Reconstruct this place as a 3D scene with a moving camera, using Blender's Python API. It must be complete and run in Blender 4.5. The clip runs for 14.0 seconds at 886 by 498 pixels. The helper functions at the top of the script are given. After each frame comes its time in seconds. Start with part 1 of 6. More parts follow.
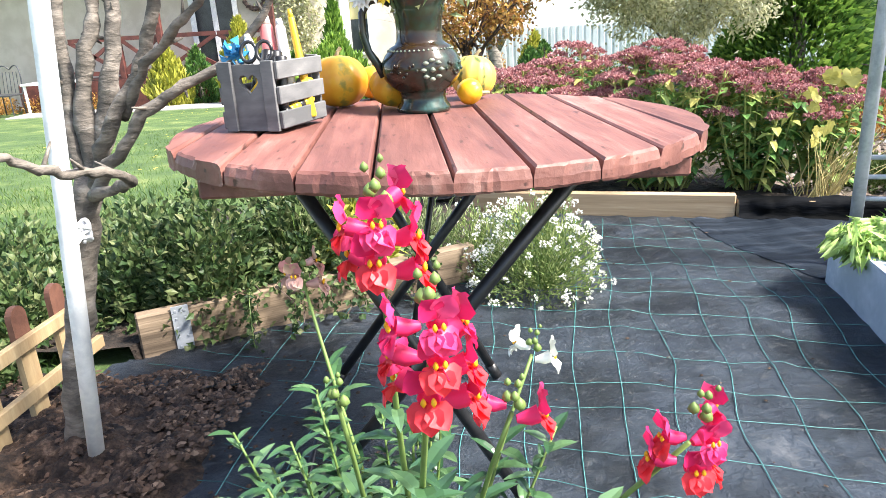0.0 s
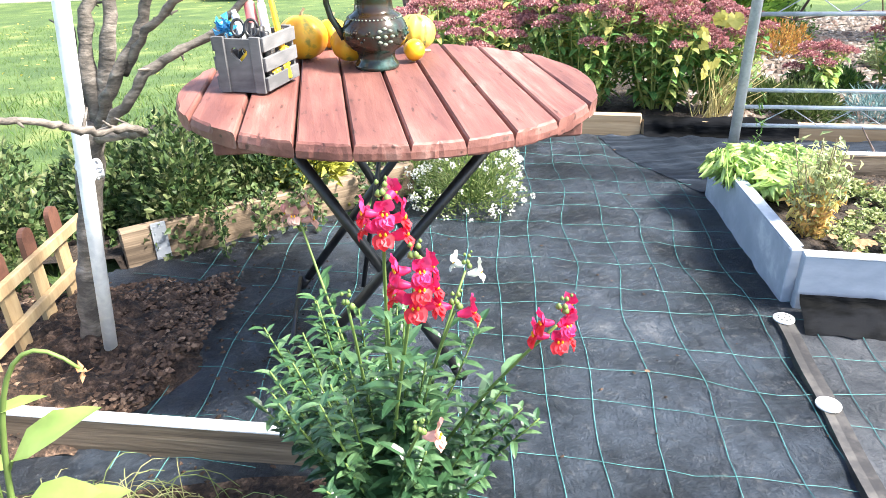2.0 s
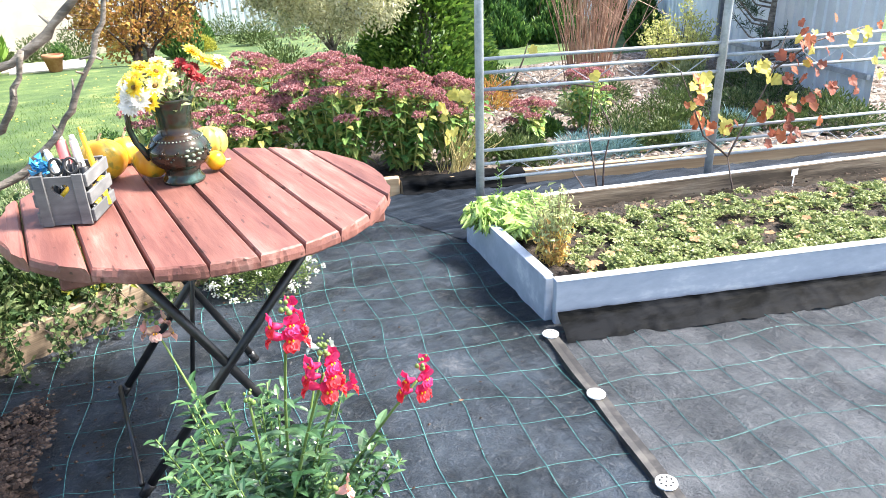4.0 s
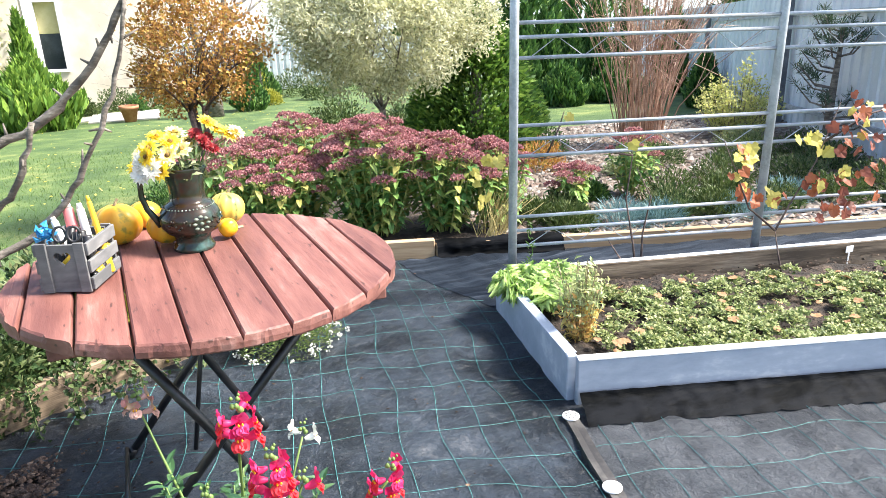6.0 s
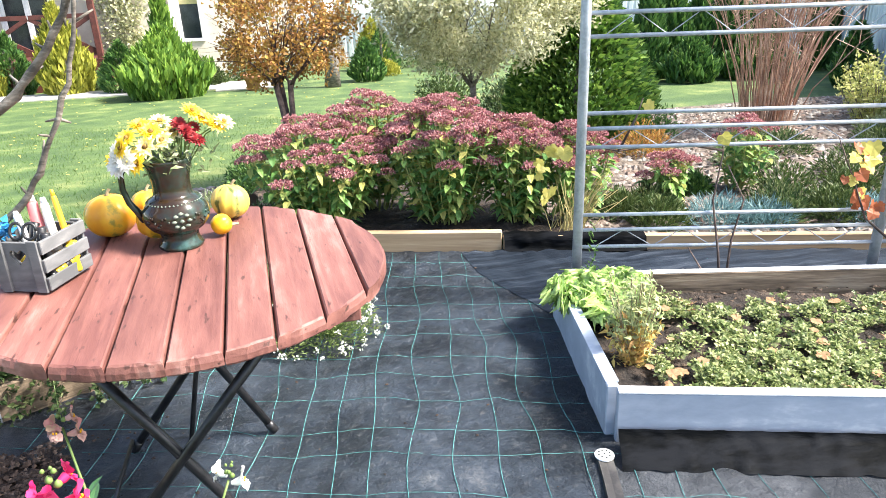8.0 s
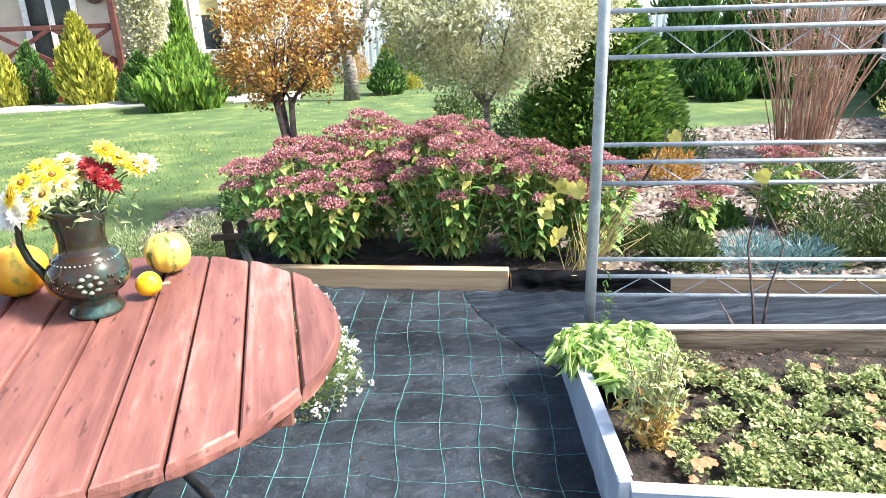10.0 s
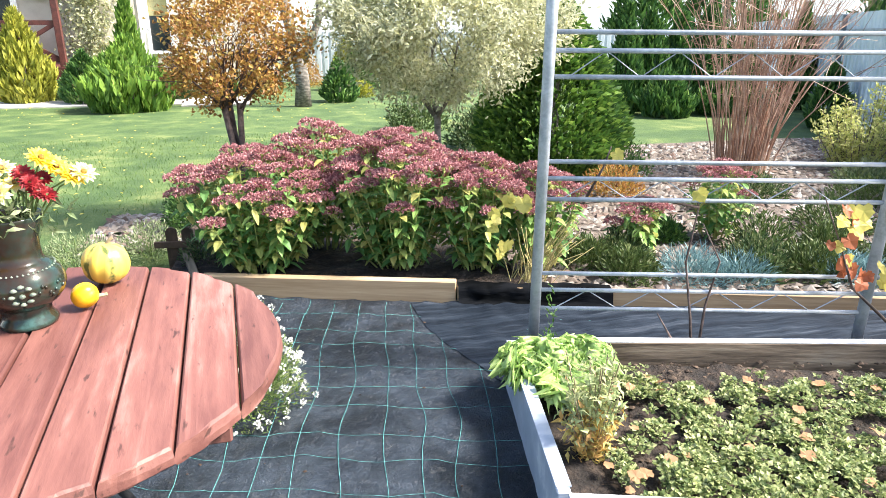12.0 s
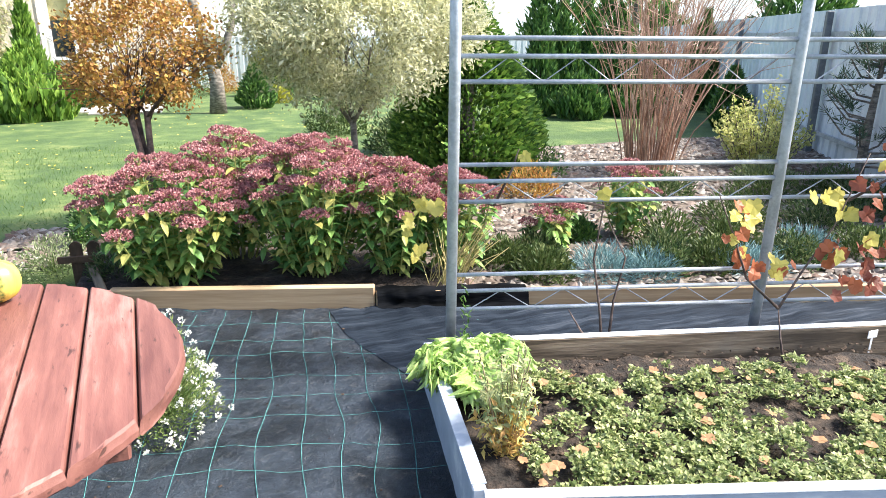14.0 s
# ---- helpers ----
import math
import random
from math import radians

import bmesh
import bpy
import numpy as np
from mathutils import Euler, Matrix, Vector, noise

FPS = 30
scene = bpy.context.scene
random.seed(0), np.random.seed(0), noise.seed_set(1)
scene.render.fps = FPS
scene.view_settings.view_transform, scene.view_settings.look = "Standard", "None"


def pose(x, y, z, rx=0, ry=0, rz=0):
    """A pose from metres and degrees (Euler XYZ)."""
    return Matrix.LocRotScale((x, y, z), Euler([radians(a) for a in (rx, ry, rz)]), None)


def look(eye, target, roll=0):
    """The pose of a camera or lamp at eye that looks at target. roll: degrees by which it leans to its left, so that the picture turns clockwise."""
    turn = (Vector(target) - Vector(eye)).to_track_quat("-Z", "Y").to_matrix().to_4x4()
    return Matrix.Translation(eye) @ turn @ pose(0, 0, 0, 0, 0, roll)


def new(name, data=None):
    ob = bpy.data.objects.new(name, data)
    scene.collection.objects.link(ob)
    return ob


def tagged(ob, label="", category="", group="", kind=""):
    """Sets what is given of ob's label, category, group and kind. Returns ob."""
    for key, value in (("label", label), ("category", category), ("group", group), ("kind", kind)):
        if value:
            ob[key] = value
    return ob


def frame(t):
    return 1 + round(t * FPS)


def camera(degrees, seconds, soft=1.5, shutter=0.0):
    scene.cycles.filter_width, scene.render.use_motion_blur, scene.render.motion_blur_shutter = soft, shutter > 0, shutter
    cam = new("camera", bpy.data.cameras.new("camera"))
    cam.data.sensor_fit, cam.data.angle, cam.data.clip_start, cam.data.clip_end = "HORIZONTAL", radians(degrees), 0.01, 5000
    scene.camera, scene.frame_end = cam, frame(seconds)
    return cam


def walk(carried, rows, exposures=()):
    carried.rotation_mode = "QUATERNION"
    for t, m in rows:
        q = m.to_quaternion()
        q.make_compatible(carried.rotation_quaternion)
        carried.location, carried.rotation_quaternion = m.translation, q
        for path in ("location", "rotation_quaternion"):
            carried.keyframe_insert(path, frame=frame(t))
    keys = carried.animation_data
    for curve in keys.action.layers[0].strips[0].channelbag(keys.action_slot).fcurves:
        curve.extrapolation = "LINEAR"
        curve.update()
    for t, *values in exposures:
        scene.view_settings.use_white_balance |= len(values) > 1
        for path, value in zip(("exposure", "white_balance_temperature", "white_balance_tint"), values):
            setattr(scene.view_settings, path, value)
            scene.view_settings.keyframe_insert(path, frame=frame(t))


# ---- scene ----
cam = camera(64.5, 14.0, soft=0.8)
PATH = [
    (0, (0.07, 0.118, 0.938), (0.004, 2.015, 0.305), -3.5),
    (0.5, (0.077, 0.079, 0.976), (0.07, 1.927, 0.21), -2.6),
    (1, (0.067, -0.031, 1.025), (0.103, 1.784, 0.185), -2.4),
    (1.5, (0.051, -0.139, 1.103), (0.141, 1.649, 0.21), -1.7),
    (2, (0.033, -0.206, 1.151), (0.148, 1.569, 0.236), -1.7),
    (2.5, (-0.051, -0.239, 1.217), (0.257, 1.496, 0.27), -1.4),
    (3, (-0.118, -0.26, 1.256), (0.505, 1.399, 0.33), -2.5),
    (3.5, (-0.175, -0.278, 1.306), (0.585, 1.336, 0.404), -2.8),
    (4, (-0.178, -0.39, 1.339), (0.618, 1.258, 0.532), -2.0),
    (4.2, (-0.212, -0.389, 1.376), (0.631, 1.249, 0.597), -0.4),
    (6.3, (0.025, -0.361, 1.378), (0.661, 1.415, 0.714), -2.1),
    (6.5, (0.048, -0.33, 1.382), (0.664, 1.45, 0.707), -2.3),
    (7, (0.133, -0.28, 1.376), (0.673, 1.518, 0.685), -2.6),
    (7.5, (0.276, -0.239, 1.379), (0.706, 1.576, 0.658), -2.7),
    (8, (0.367, -0.197, 1.38), (0.688, 1.636, 0.649), -2.3),
    (8.5, (0.434, -0.097, 1.367), (0.699, 1.747, 0.639), -2.0),
    (8.7, (0.466, -0.041, 1.361), (0.72, 1.807, 0.641), -2.2),
    (11, (0.551, 0.165, 1.382), (0.829, 2.02, 0.689), -1.3),
    (11.5, (0.544, 0.146, 1.385), (0.867, 1.997, 0.7), -0.3),
    (12, (0.557, 0.136, 1.39), (0.952, 1.975, 0.711), 0.3),
    (12.5, (0.582, 0.148, 1.387), (1.05, 1.973, 0.714), 0.6),
    (13, (0.586, 0.094, 1.404), (1.14, 1.895, 0.736), 0.7),
    (13.5, (0.59, 0.091, 1.407), (1.181, 1.883, 0.744), 0.6),
    (14, (0.599, 0.107, 1.397), (1.195, 1.896, 0.73), 0.5),
]
walk(cam, [(t, look(eye, target, roll)) for t, eye, target, roll in PATH],
     exposures=[(0, 1.8), (1, 1.95), (2, 2.05), (4, 2.0), (6.5, 1.70), (8, 1.82), (11, 1.78), (12.5, 1.70), (14, 1.66)])

# ---- light ----
world = bpy.data.worlds.new("sky")
scene.world = world
world.use_nodes = True
wn = world.node_tree.nodes
sky = wn.new("ShaderNodeTexSky")
sky.sky_type, sky.sun_disc = "NISHITA", False
SUN_ELEV, SUN_AZ = 49.0, 106.0  # degrees; azimuth clockwise from +y
sky.sun_elevation, sky.sun_rotation = radians(SUN_ELEV), radians(SUN_AZ)
sky.dust_density, sky.air_density, sky.ozone_density = 2.5, 1.0, 1.0
world.node_tree.links.new(sky.outputs[0], wn["Background"].inputs[0])
wn["Background"].inputs[1].default_value = 0.122
sun = new("sun", bpy.data.lights.new("sun", "SUN"))
sun.data.energy, sun.data.angle, sun.data.color = 4.5, radians(12.0), (1.0, 0.945, 0.86)
sdir = Vector((math.sin(radians(SUN_AZ)) * math.cos(radians(SUN_ELEV)), math.cos(radians(SUN_AZ)) * math.cos(radians(SUN_ELEV)), math.sin(radians(SUN_ELEV))))
sun.matrix_world = look(sdir * 30, (0, 0, 0))

# ---- geometry helpers ----
rng = np.random.default_rng(7)


class Geo:
    """Vertices and faces of one mesh, gathered piece by piece."""

    def __init__(self):
        self.v, self.f, self.n = [], [], 0

    def add(self, v, f):
        v = np.asarray(v, float).reshape(-1, 3)
        self.v.append(v)
        self.f.extend([tuple(int(i) + self.n for i in q) for q in f])
        self.n += len(v)

    def box(self, lo, hi, m=None, bev=0.0):
        (a, b, c), (d, e, f) = lo, hi
        s = bev
        if s <= 0:
            v = [(x, y, z) for x in (a, d) for y in (b, e) for z in (c, f)]
            q = [(0, 1, 3, 2), (4, 6, 7, 5), (0, 4, 5, 1), (2, 3, 7, 6), (0, 2, 6, 4), (1, 5, 7, 3)]
        else:
            v, q = [], []
            prof = [(a + s, b), (d - s, b), (d, b + s), (d, e - s), (d - s, e), (a + s, e), (a, e - s), (a, b + s)]
            inn = [(a + s, b + s), (d - s, b + s), (d - s, b + s), (d - s, e - s), (d - s, e - s), (a + s, e - s), (a + s, e - s), (a + s, b + s)]
            for pr, z in ((inn, c), (prof, c + s), (prof, f - s), (inn, f)):
                v += [(x, y, z) for x, y in pr]
            for k in range(3):
                q += [(8 * k + i, 8 * k + (i + 1) % 8, 8 * k + 8 + (i + 1) % 8, 8 * k + 8 + i) for i in range(8)]
            q += [(0, 7, 5, 3), (24, 26, 28, 30)]
        v = np.array(v, float)
        if m is not None:
            v = np.array([m @ Vector(p) for p in v])
        self.add(v, q)
        return self

    def tube(self, pts, rad, n=6, cap=True):
        pts = np.asarray(pts, float)
        rad = np.full(len(pts), rad) if np.isscalar(rad) else np.asarray(rad, float)
        tan = np.gradient(pts, axis=0)
        tan /= np.linalg.norm(tan, axis=1)[:, None] + 1e-12
        ref = np.array([0.0, 0, 1]) if abs(tan[0][2]) < 0.9 else np.array([1.0, 0, 0])
        v = []
        side = np.cross(tan[0], ref)
        for p, t, r in zip(pts, tan, rad):
            side = side - t * side.dot(t)
            side /= np.linalg.norm(side) + 1e-12
            up = np.cross(side, t)
            a = np.arange(n) * 2 * np.pi / n
            v.append(p + r * (np.cos(a)[:, None] * side + np.sin(a)[:, None] * up))
        k = len(pts)
        f = [(i * n + j, i * n + (j + 1) % n, (i + 1) * n + (j + 1) % n, (i + 1) * n + j) for i in range(k - 1) for j in range(n)]
        if cap:
            f += [tuple(range(n - 1, -1, -1)), tuple((k - 1) * n + j for j in range(n))]
        self.add(np.concatenate(v), f)
        return self

    def lathe(self, prof, n=24, at=(0, 0, 0), lobes=0, depth=0.0, squash=(1, 1)):
        v, f = [], []
        for r, z in prof:
            for j in range(n):
                a = 2 * math.pi * j / n
                rr = r * (1 + depth * (abs(math.cos(lobes * a / 2)) - 0.6 if lobes else 0))
                v.append((at[0] + rr * math.cos(a) * squash[0], at[1] + rr * math.sin(a) * squash[1], at[2] + z))
        k = len(prof)
        for i in range(k - 1):
            f += [(i * n + j, i * n + (j + 1) % n, (i + 1) * n + (j + 1) % n, (i + 1) * n + j) for j in range(n)]
        f += [tuple(range(n - 1, -1, -1)), tuple((k - 1) * n + j for j in range(n))]
        self.add(v, f)
        return self

    def leaves(self, p, d, n, ln, wd, fold=0.25, droop=0.0):
        """Folded diamonds from points p along d with normals n."""
        p, d, n = (np.asarray(a, float).reshape(-1, 3) for a in (p, d, n))
        k = len(p)
        d = d / (np.linalg.norm(d, axis=1)[:, None] + 1e-9)
        s = np.cross(d, n)
        s /= np.linalg.norm(s, axis=1)[:, None] + 1e-9
        n = np.cross(s, d)
        ln, wd = np.broadcast_to(ln, k)[:, None], np.broadcast_to(wd, k)[:, None]
        mid = p + d * ln * 0.45
        v = np.stack([p, mid + s * wd / 2 + n * fold * wd, p + d * ln - n * droop * ln, mid - s * wd / 2 + n * fold * wd, mid], 1).reshape(-1, 3)
        o = np.arange(k)[:, None] * 5
        f = np.concatenate([o + np.array([[0, 4, 1]]), o + np.array([[4, 2, 1]]), o + np.array([[0, 3, 4]]), o + np.array([[4, 3, 2]])])
        self.v.append(v)
        self.f.extend(map(tuple, (f + self.n).tolist()))
        self.n += len(v)
        return self

    def big_leaf(self, p, d, n, ln, wd, droop=0.3, wave=0.0):
        """A bent blade with a midrib, in four rows."""
        p, d, n = Vector(p), Vector(d).normalized(), Vector(n)
        s = d.cross(n).normalized()
        n = s.cross(d)
        v = []
        for t, w in ((0, 0.12), (0.28, 0.85), (0.6, 0.9), (0.85, 0.5), (1, 0.03)):
            c = p + d * ln * t - n * droop * ln * t * t
            for q in (-1, 0, 1):
                v.append(c + s * q * wd * w / 2 + n * (abs(q) * 0.15 * wd * w + wave * wd * math.sin(7 * t + 2 * q)))
        f = [(3 * i + j, 3 * i + j + 1, 3 * i + j + 4, 3 * i + j + 3) for i in range(4) for j in range(2)]
        self.add(v, f)
        return self

    def mesh(self, name, mat, smooth=False):
        me = bpy.data.meshes.new(name)
        me.from_pydata(np.concatenate(self.v).tolist(), [], self.f)
        if smooth:
            me.polygons.foreach_set("use_smooth", [True] * len(me.polygons))
        me.materials.append(mat)
        me.update()
        return me


def part(name, g, mat, parent=None, label="", smooth=False, at=None):
    ob = new(name, g.mesh(name, mat, smooth))
    if parent is not None:
        ob.parent = parent
    if at is not None:
        ob.matrix_basis = at
    return tagged(ob, label)


def thing(name, at, label, category, group="", kind=""):
    ob = new(name)
    ob.matrix_basis = at if isinstance(at, Matrix) else Matrix.Translation(at)
    ob.empty_display_size = 0.05
    return tagged(ob, label, category, group, kind)


def rnd_dirs(k, up=0.0):
    d = rng.normal(size=(k, 3))
    d[:, 2] += up
    return d / (np.linalg.norm(d, axis=1)[:, None] + 1e-9)


# ---- materials ----
def mat_new(name):
    m = bpy.data.materials.new(name)
    m.use_nodes = True
    return m, m.node_tree.nodes, m.node_tree.links, m.node_tree.nodes["Principled BSDF"]


def surface(name, c1, c2, scale=8.0, rough=0.7, metal=0.0, bump=0.3, fine=60.0, stretch=(1, 1, 1), c3=None, spec=0.5, bdist=0.01, rvar=0.15, contrast=(0.41, 0.58), flecks=0.0):
    """Two-scale mottled surface with fine relief; stretch gives grain."""
    m, n, l, b = mat_new(name)
    co = n.new("ShaderNodeTexCoord")
    mp = n.new("ShaderNodeMapping")
    mp.inputs["Scale"].default_value = stretch
    l.new(co.outputs["Object"], mp.inputs[0])
    n1, n2 = n.new("ShaderNodeTexNoise"), n.new("ShaderNodeTexNoise")
    for q, s in ((n1, scale), (n2, fine)):
        q.inputs["Scale"].default_value, q.inputs["Detail"].default_value, q.inputs["Roughness"].default_value = s, 6, 0.6
        l.new(mp.outputs[0], q.inputs[0])
    r = n.new("ShaderNodeValToRGB")
    r.color_ramp.elements[0].position, r.color_ramp.elements[1].position = contrast
    r.color_ramp.elements[0].color, r.color_ramp.elements[1].color = (*c1, 1), (*c2, 1)
    if c3:
        e = r.color_ramp.elements.new(min(0.95, contrast[1] + 0.10))
        e.color = (*c3, 1)
    ad = n.new("ShaderNodeMath")
    ad.operation = "MULTIPLY_ADD"
    ad.inputs[1].default_value = 0.35
    l.new(n2.outputs[0], ad.inputs[0])
    sb = n.new("ShaderNodeMath")
    sb.operation = "MULTIPLY_ADD"
    sb.inputs[1].default_value, sb.inputs[2].default_value = 1.0, -0.175
    l.new(n1.outputs[0], sb.inputs[0])
    l.new(sb.outputs[0], ad.inputs[2])
    oi = n.new("ShaderNodeObjectInfo")
    hs = n.new("ShaderNodeHueSaturation")
    mr = n.new("ShaderNodeMapRange")
    mr.inputs[3].default_value, mr.inputs[4].default_value = 0.88, 1.12
    l.new(oi.outputs["Random"], mr.inputs[0])
    l.new(mr.outputs[0], hs.inputs["Value"])
    l.new(ad.outputs[0], r.inputs[0])
    l.new(r.outputs[0], hs.inputs["Color"])
    col = hs.outputs[0]
    if flecks:
        m3 = n.new("ShaderNodeMapping")
        m3.inputs["Scale"].default_value = (40, 9, 40)
        l.new(co.outputs["Object"], m3.inputs[0])
        n3 = n.new("ShaderNodeTexNoise")
        n3.inputs["Scale"].default_value, n3.inputs["Detail"].default_value = 1.6, 5
        l.new(m3.outputs[0], n3.inputs[0])
        r3 = n.new("ShaderNodeValToRGB")
        r3.color_ramp.elements[0].position, r3.color_ramp.elements[1].position = 0.63, 0.70
        r3.color_ramp.elements[0].color, r3.color_ramp.elements[1].color = (0, 0, 0, 1), (flecks, flecks, flecks, 1)
        l.new(n3.outputs[0], r3.inputs[0])
        mk = n.new("ShaderNodeMix")
        mk.data_type = "RGBA"
        l.new(r3.outputs[0], mk.inputs["Factor"])
        l.new(col, mk.inputs["A"])
        mk.inputs["B"].default_value = (0.045, 0.018, 0.014, 1)
        col = mk.outputs["Result"]
    l.new(col, b.inputs["Base Color"])
    rr = n.new("ShaderNodeMapRange")
    rr.inputs[3].default_value, rr.inputs[4].default_value = max(0.05, rough - rvar), min(1, rough + rvar)
    l.new(n2.outputs[0], rr.inputs[0])
    l.new(rr.outputs[0], b.inputs["Roughness"])
    b.inputs["Metallic"].default_value = metal
    b.inputs["Specular IOR Level"].default_value = spec
    bp = n.new("ShaderNodeBump")
    bp.inputs["Strength"].default_value, bp.inputs["Distance"].default_value = bump, bdist
    l.new(ad.outputs[0], bp.inputs["Height"])
    l.new(bp.outputs[0], b.inputs["Normal"])
    return m


def foliage(name, cols, rough=0.5, trans=0.35, spec=0.35):
    """Leaves, each of its own shade, lit through from behind."""
    m, n, l, b = mat_new(name)
    geo = n.new("ShaderNodeNewGeometry")
    r = n.new("ShaderNodeValToRGB")
    el = r.color_ramp.elements
    el[0].color, el[1].color = (*cols[0], 1), (*cols[-1], 1)
    for i, c in enumerate(cols[1:-1]):
        el.new((i + 1) / (len(cols) - 1)).color = (*c, 1)
    l.new(geo.outputs["Random Per Island"], r.inputs[0])
    no = n.new("ShaderNodeTexNoise")
    no.inputs["Scale"].default_value, no.inputs["Detail"].default_value = 25.0, 4
    co = n.new("ShaderNodeTexCoord")
    l.new(co.outputs["Object"], no.inputs[0])
    mr = n.new("ShaderNodeMapRange")
    mr.inputs[3].default_value, mr.inputs[4].default_value = 0.65, 1.35
    l.new(no.outputs[0], mr.inputs[0])
    hs = n.new("ShaderNodeHueSaturation")
    l.new(mr.outputs[0], hs.inputs["Value"])
    l.new(r.outputs[0], hs.inputs["Color"])
    l.new(hs.outputs[0], b.inputs["Base Color"])
    b.inputs["Roughness"].default_value = rough
    b.inputs["Specular IOR Level"].default_value = spec
    tr = n.new("ShaderNodeBsdfTranslucent")
    l.new(hs.outputs[0], tr.inputs[0])
    mx = n.new("ShaderNodeMixShader")
    mx.inputs[0].default_value = trans
    l.new(b.outputs[0], mx.inputs[1])
    l.new(tr.outputs[0], mx.inputs[2])
    l.new(mx.outputs[0], n["Material Output"].inputs[0])
    return m


M_grass = surface("lawn", (0.040, 0.080, 0.020), (0.080, 0.128, 0.032), 2.2, 0.9, bump=1.0, fine=60, c3=(0.16, 0.19, 0.06), bdist=0.04)
M_blade = foliage("grass_blades", [(0.05, 0.11, 0.02), (0.10, 0.17, 0.038), (0.17, 0.21, 0.07)])
M_soil = surface("soil", (0.012, 0.008, 0.006), (0.042, 0.028, 0.020), 12, 0.95, bump=1.0, fine=70, c3=(0.11, 0.078, 0.055), bdist=0.04)
M_clod = surface("clods", (0.018, 0.011, 0.008), (0.095, 0.058, 0.038), 22, 0.95, bump=1.0, fine=110, c3=(0.24, 0.155, 0.105), bdist=0.04)
M_plank = surface("red_stained_plank", (0.125, 0.046, 0.038), (0.205, 0.085, 0.068), 7, 0.58, bump=0.7, fine=44, stretch=(1, 0.16, 1), c3=(0.30, 0.16, 0.135), bdist=0.006, flecks=0.85)
M_black = surface("black_paint", (0.008, 0.008, 0.009), (0.02, 0.02, 0.022), 20, 0.35, bump=0.1)
M_bluegrey = surface("blue_grey_paint", (0.33, 0.38, 0.46), (0.41, 0.46, 0.54), 6, 0.6, bump=0.4, fine=45, stretch=(0.3, 1, 1), c3=(0.56, 0.60, 0.65), bdist=0.004)
M_white = surface("white_paint", (0.66, 0.67, 0.68), (0.82, 0.82, 0.81), 12, 0.55, bump=0.3)
M_timber = surface("pale_timber", (0.32, 0.215, 0.12), (0.44, 0.315, 0.19), 6, 0.75, bump=0.5, fine=40, stretch=(0.12, 1, 3.0), c3=(0.52, 0.41, 0.27), bdist=0.004)
M_oldwood = surface("weathered_timber", (0.095, 0.068, 0.045), (0.25, 0.185, 0.125), 7, 0.85, bump=0.8, fine=50, stretch=(0.12, 1, 3.0), c3=(0.34, 0.27, 0.19), bdist=0.005)
M_galv = surface("galvanised_steel", (0.33, 0.36, 0.40), (0.47, 0.50, 0.55), 10, 0.45, metal=0.25, bump=0.15, fine=90)
M_bark = surface("young_bark", (0.085, 0.074, 0.063), (0.20, 0.172, 0.145), 14, 0.85, bump=0.9, fine=50, stretch=(1, 1, 2.5), c3=(0.27, 0.245, 0.215))
M_twig = surface("red_brown_twig", (0.055, 0.035, 0.03), (0.14, 0.095, 0.08), 18, 0.7, bump=0.4)
M_render = surface("house_render", (0.60, 0.52, 0.42), (0.70, 0.62, 0.52), 2, 0.9, bump=0.2)
M_brown = surface("brown_stain", (0.07, 0.02, 0.016), (0.12, 0.035, 0.027), 8, 0.6, bump=0.2)
M_sheet = surface("pale_sheet_metal", (0.50, 0.55, 0.60), (0.60, 0.64, 0.68), 1.5, 0.5, metal=0.1, bump=0.05)
M_plastic = surface("black_film", (0.002, 0.0025, 0.003), (0.008, 0.009, 0.011), 9, 0.62, bump=0.6, fine=26, stretch=(0.5, 1, 2.5), bdist=0.01, spec=0.03)


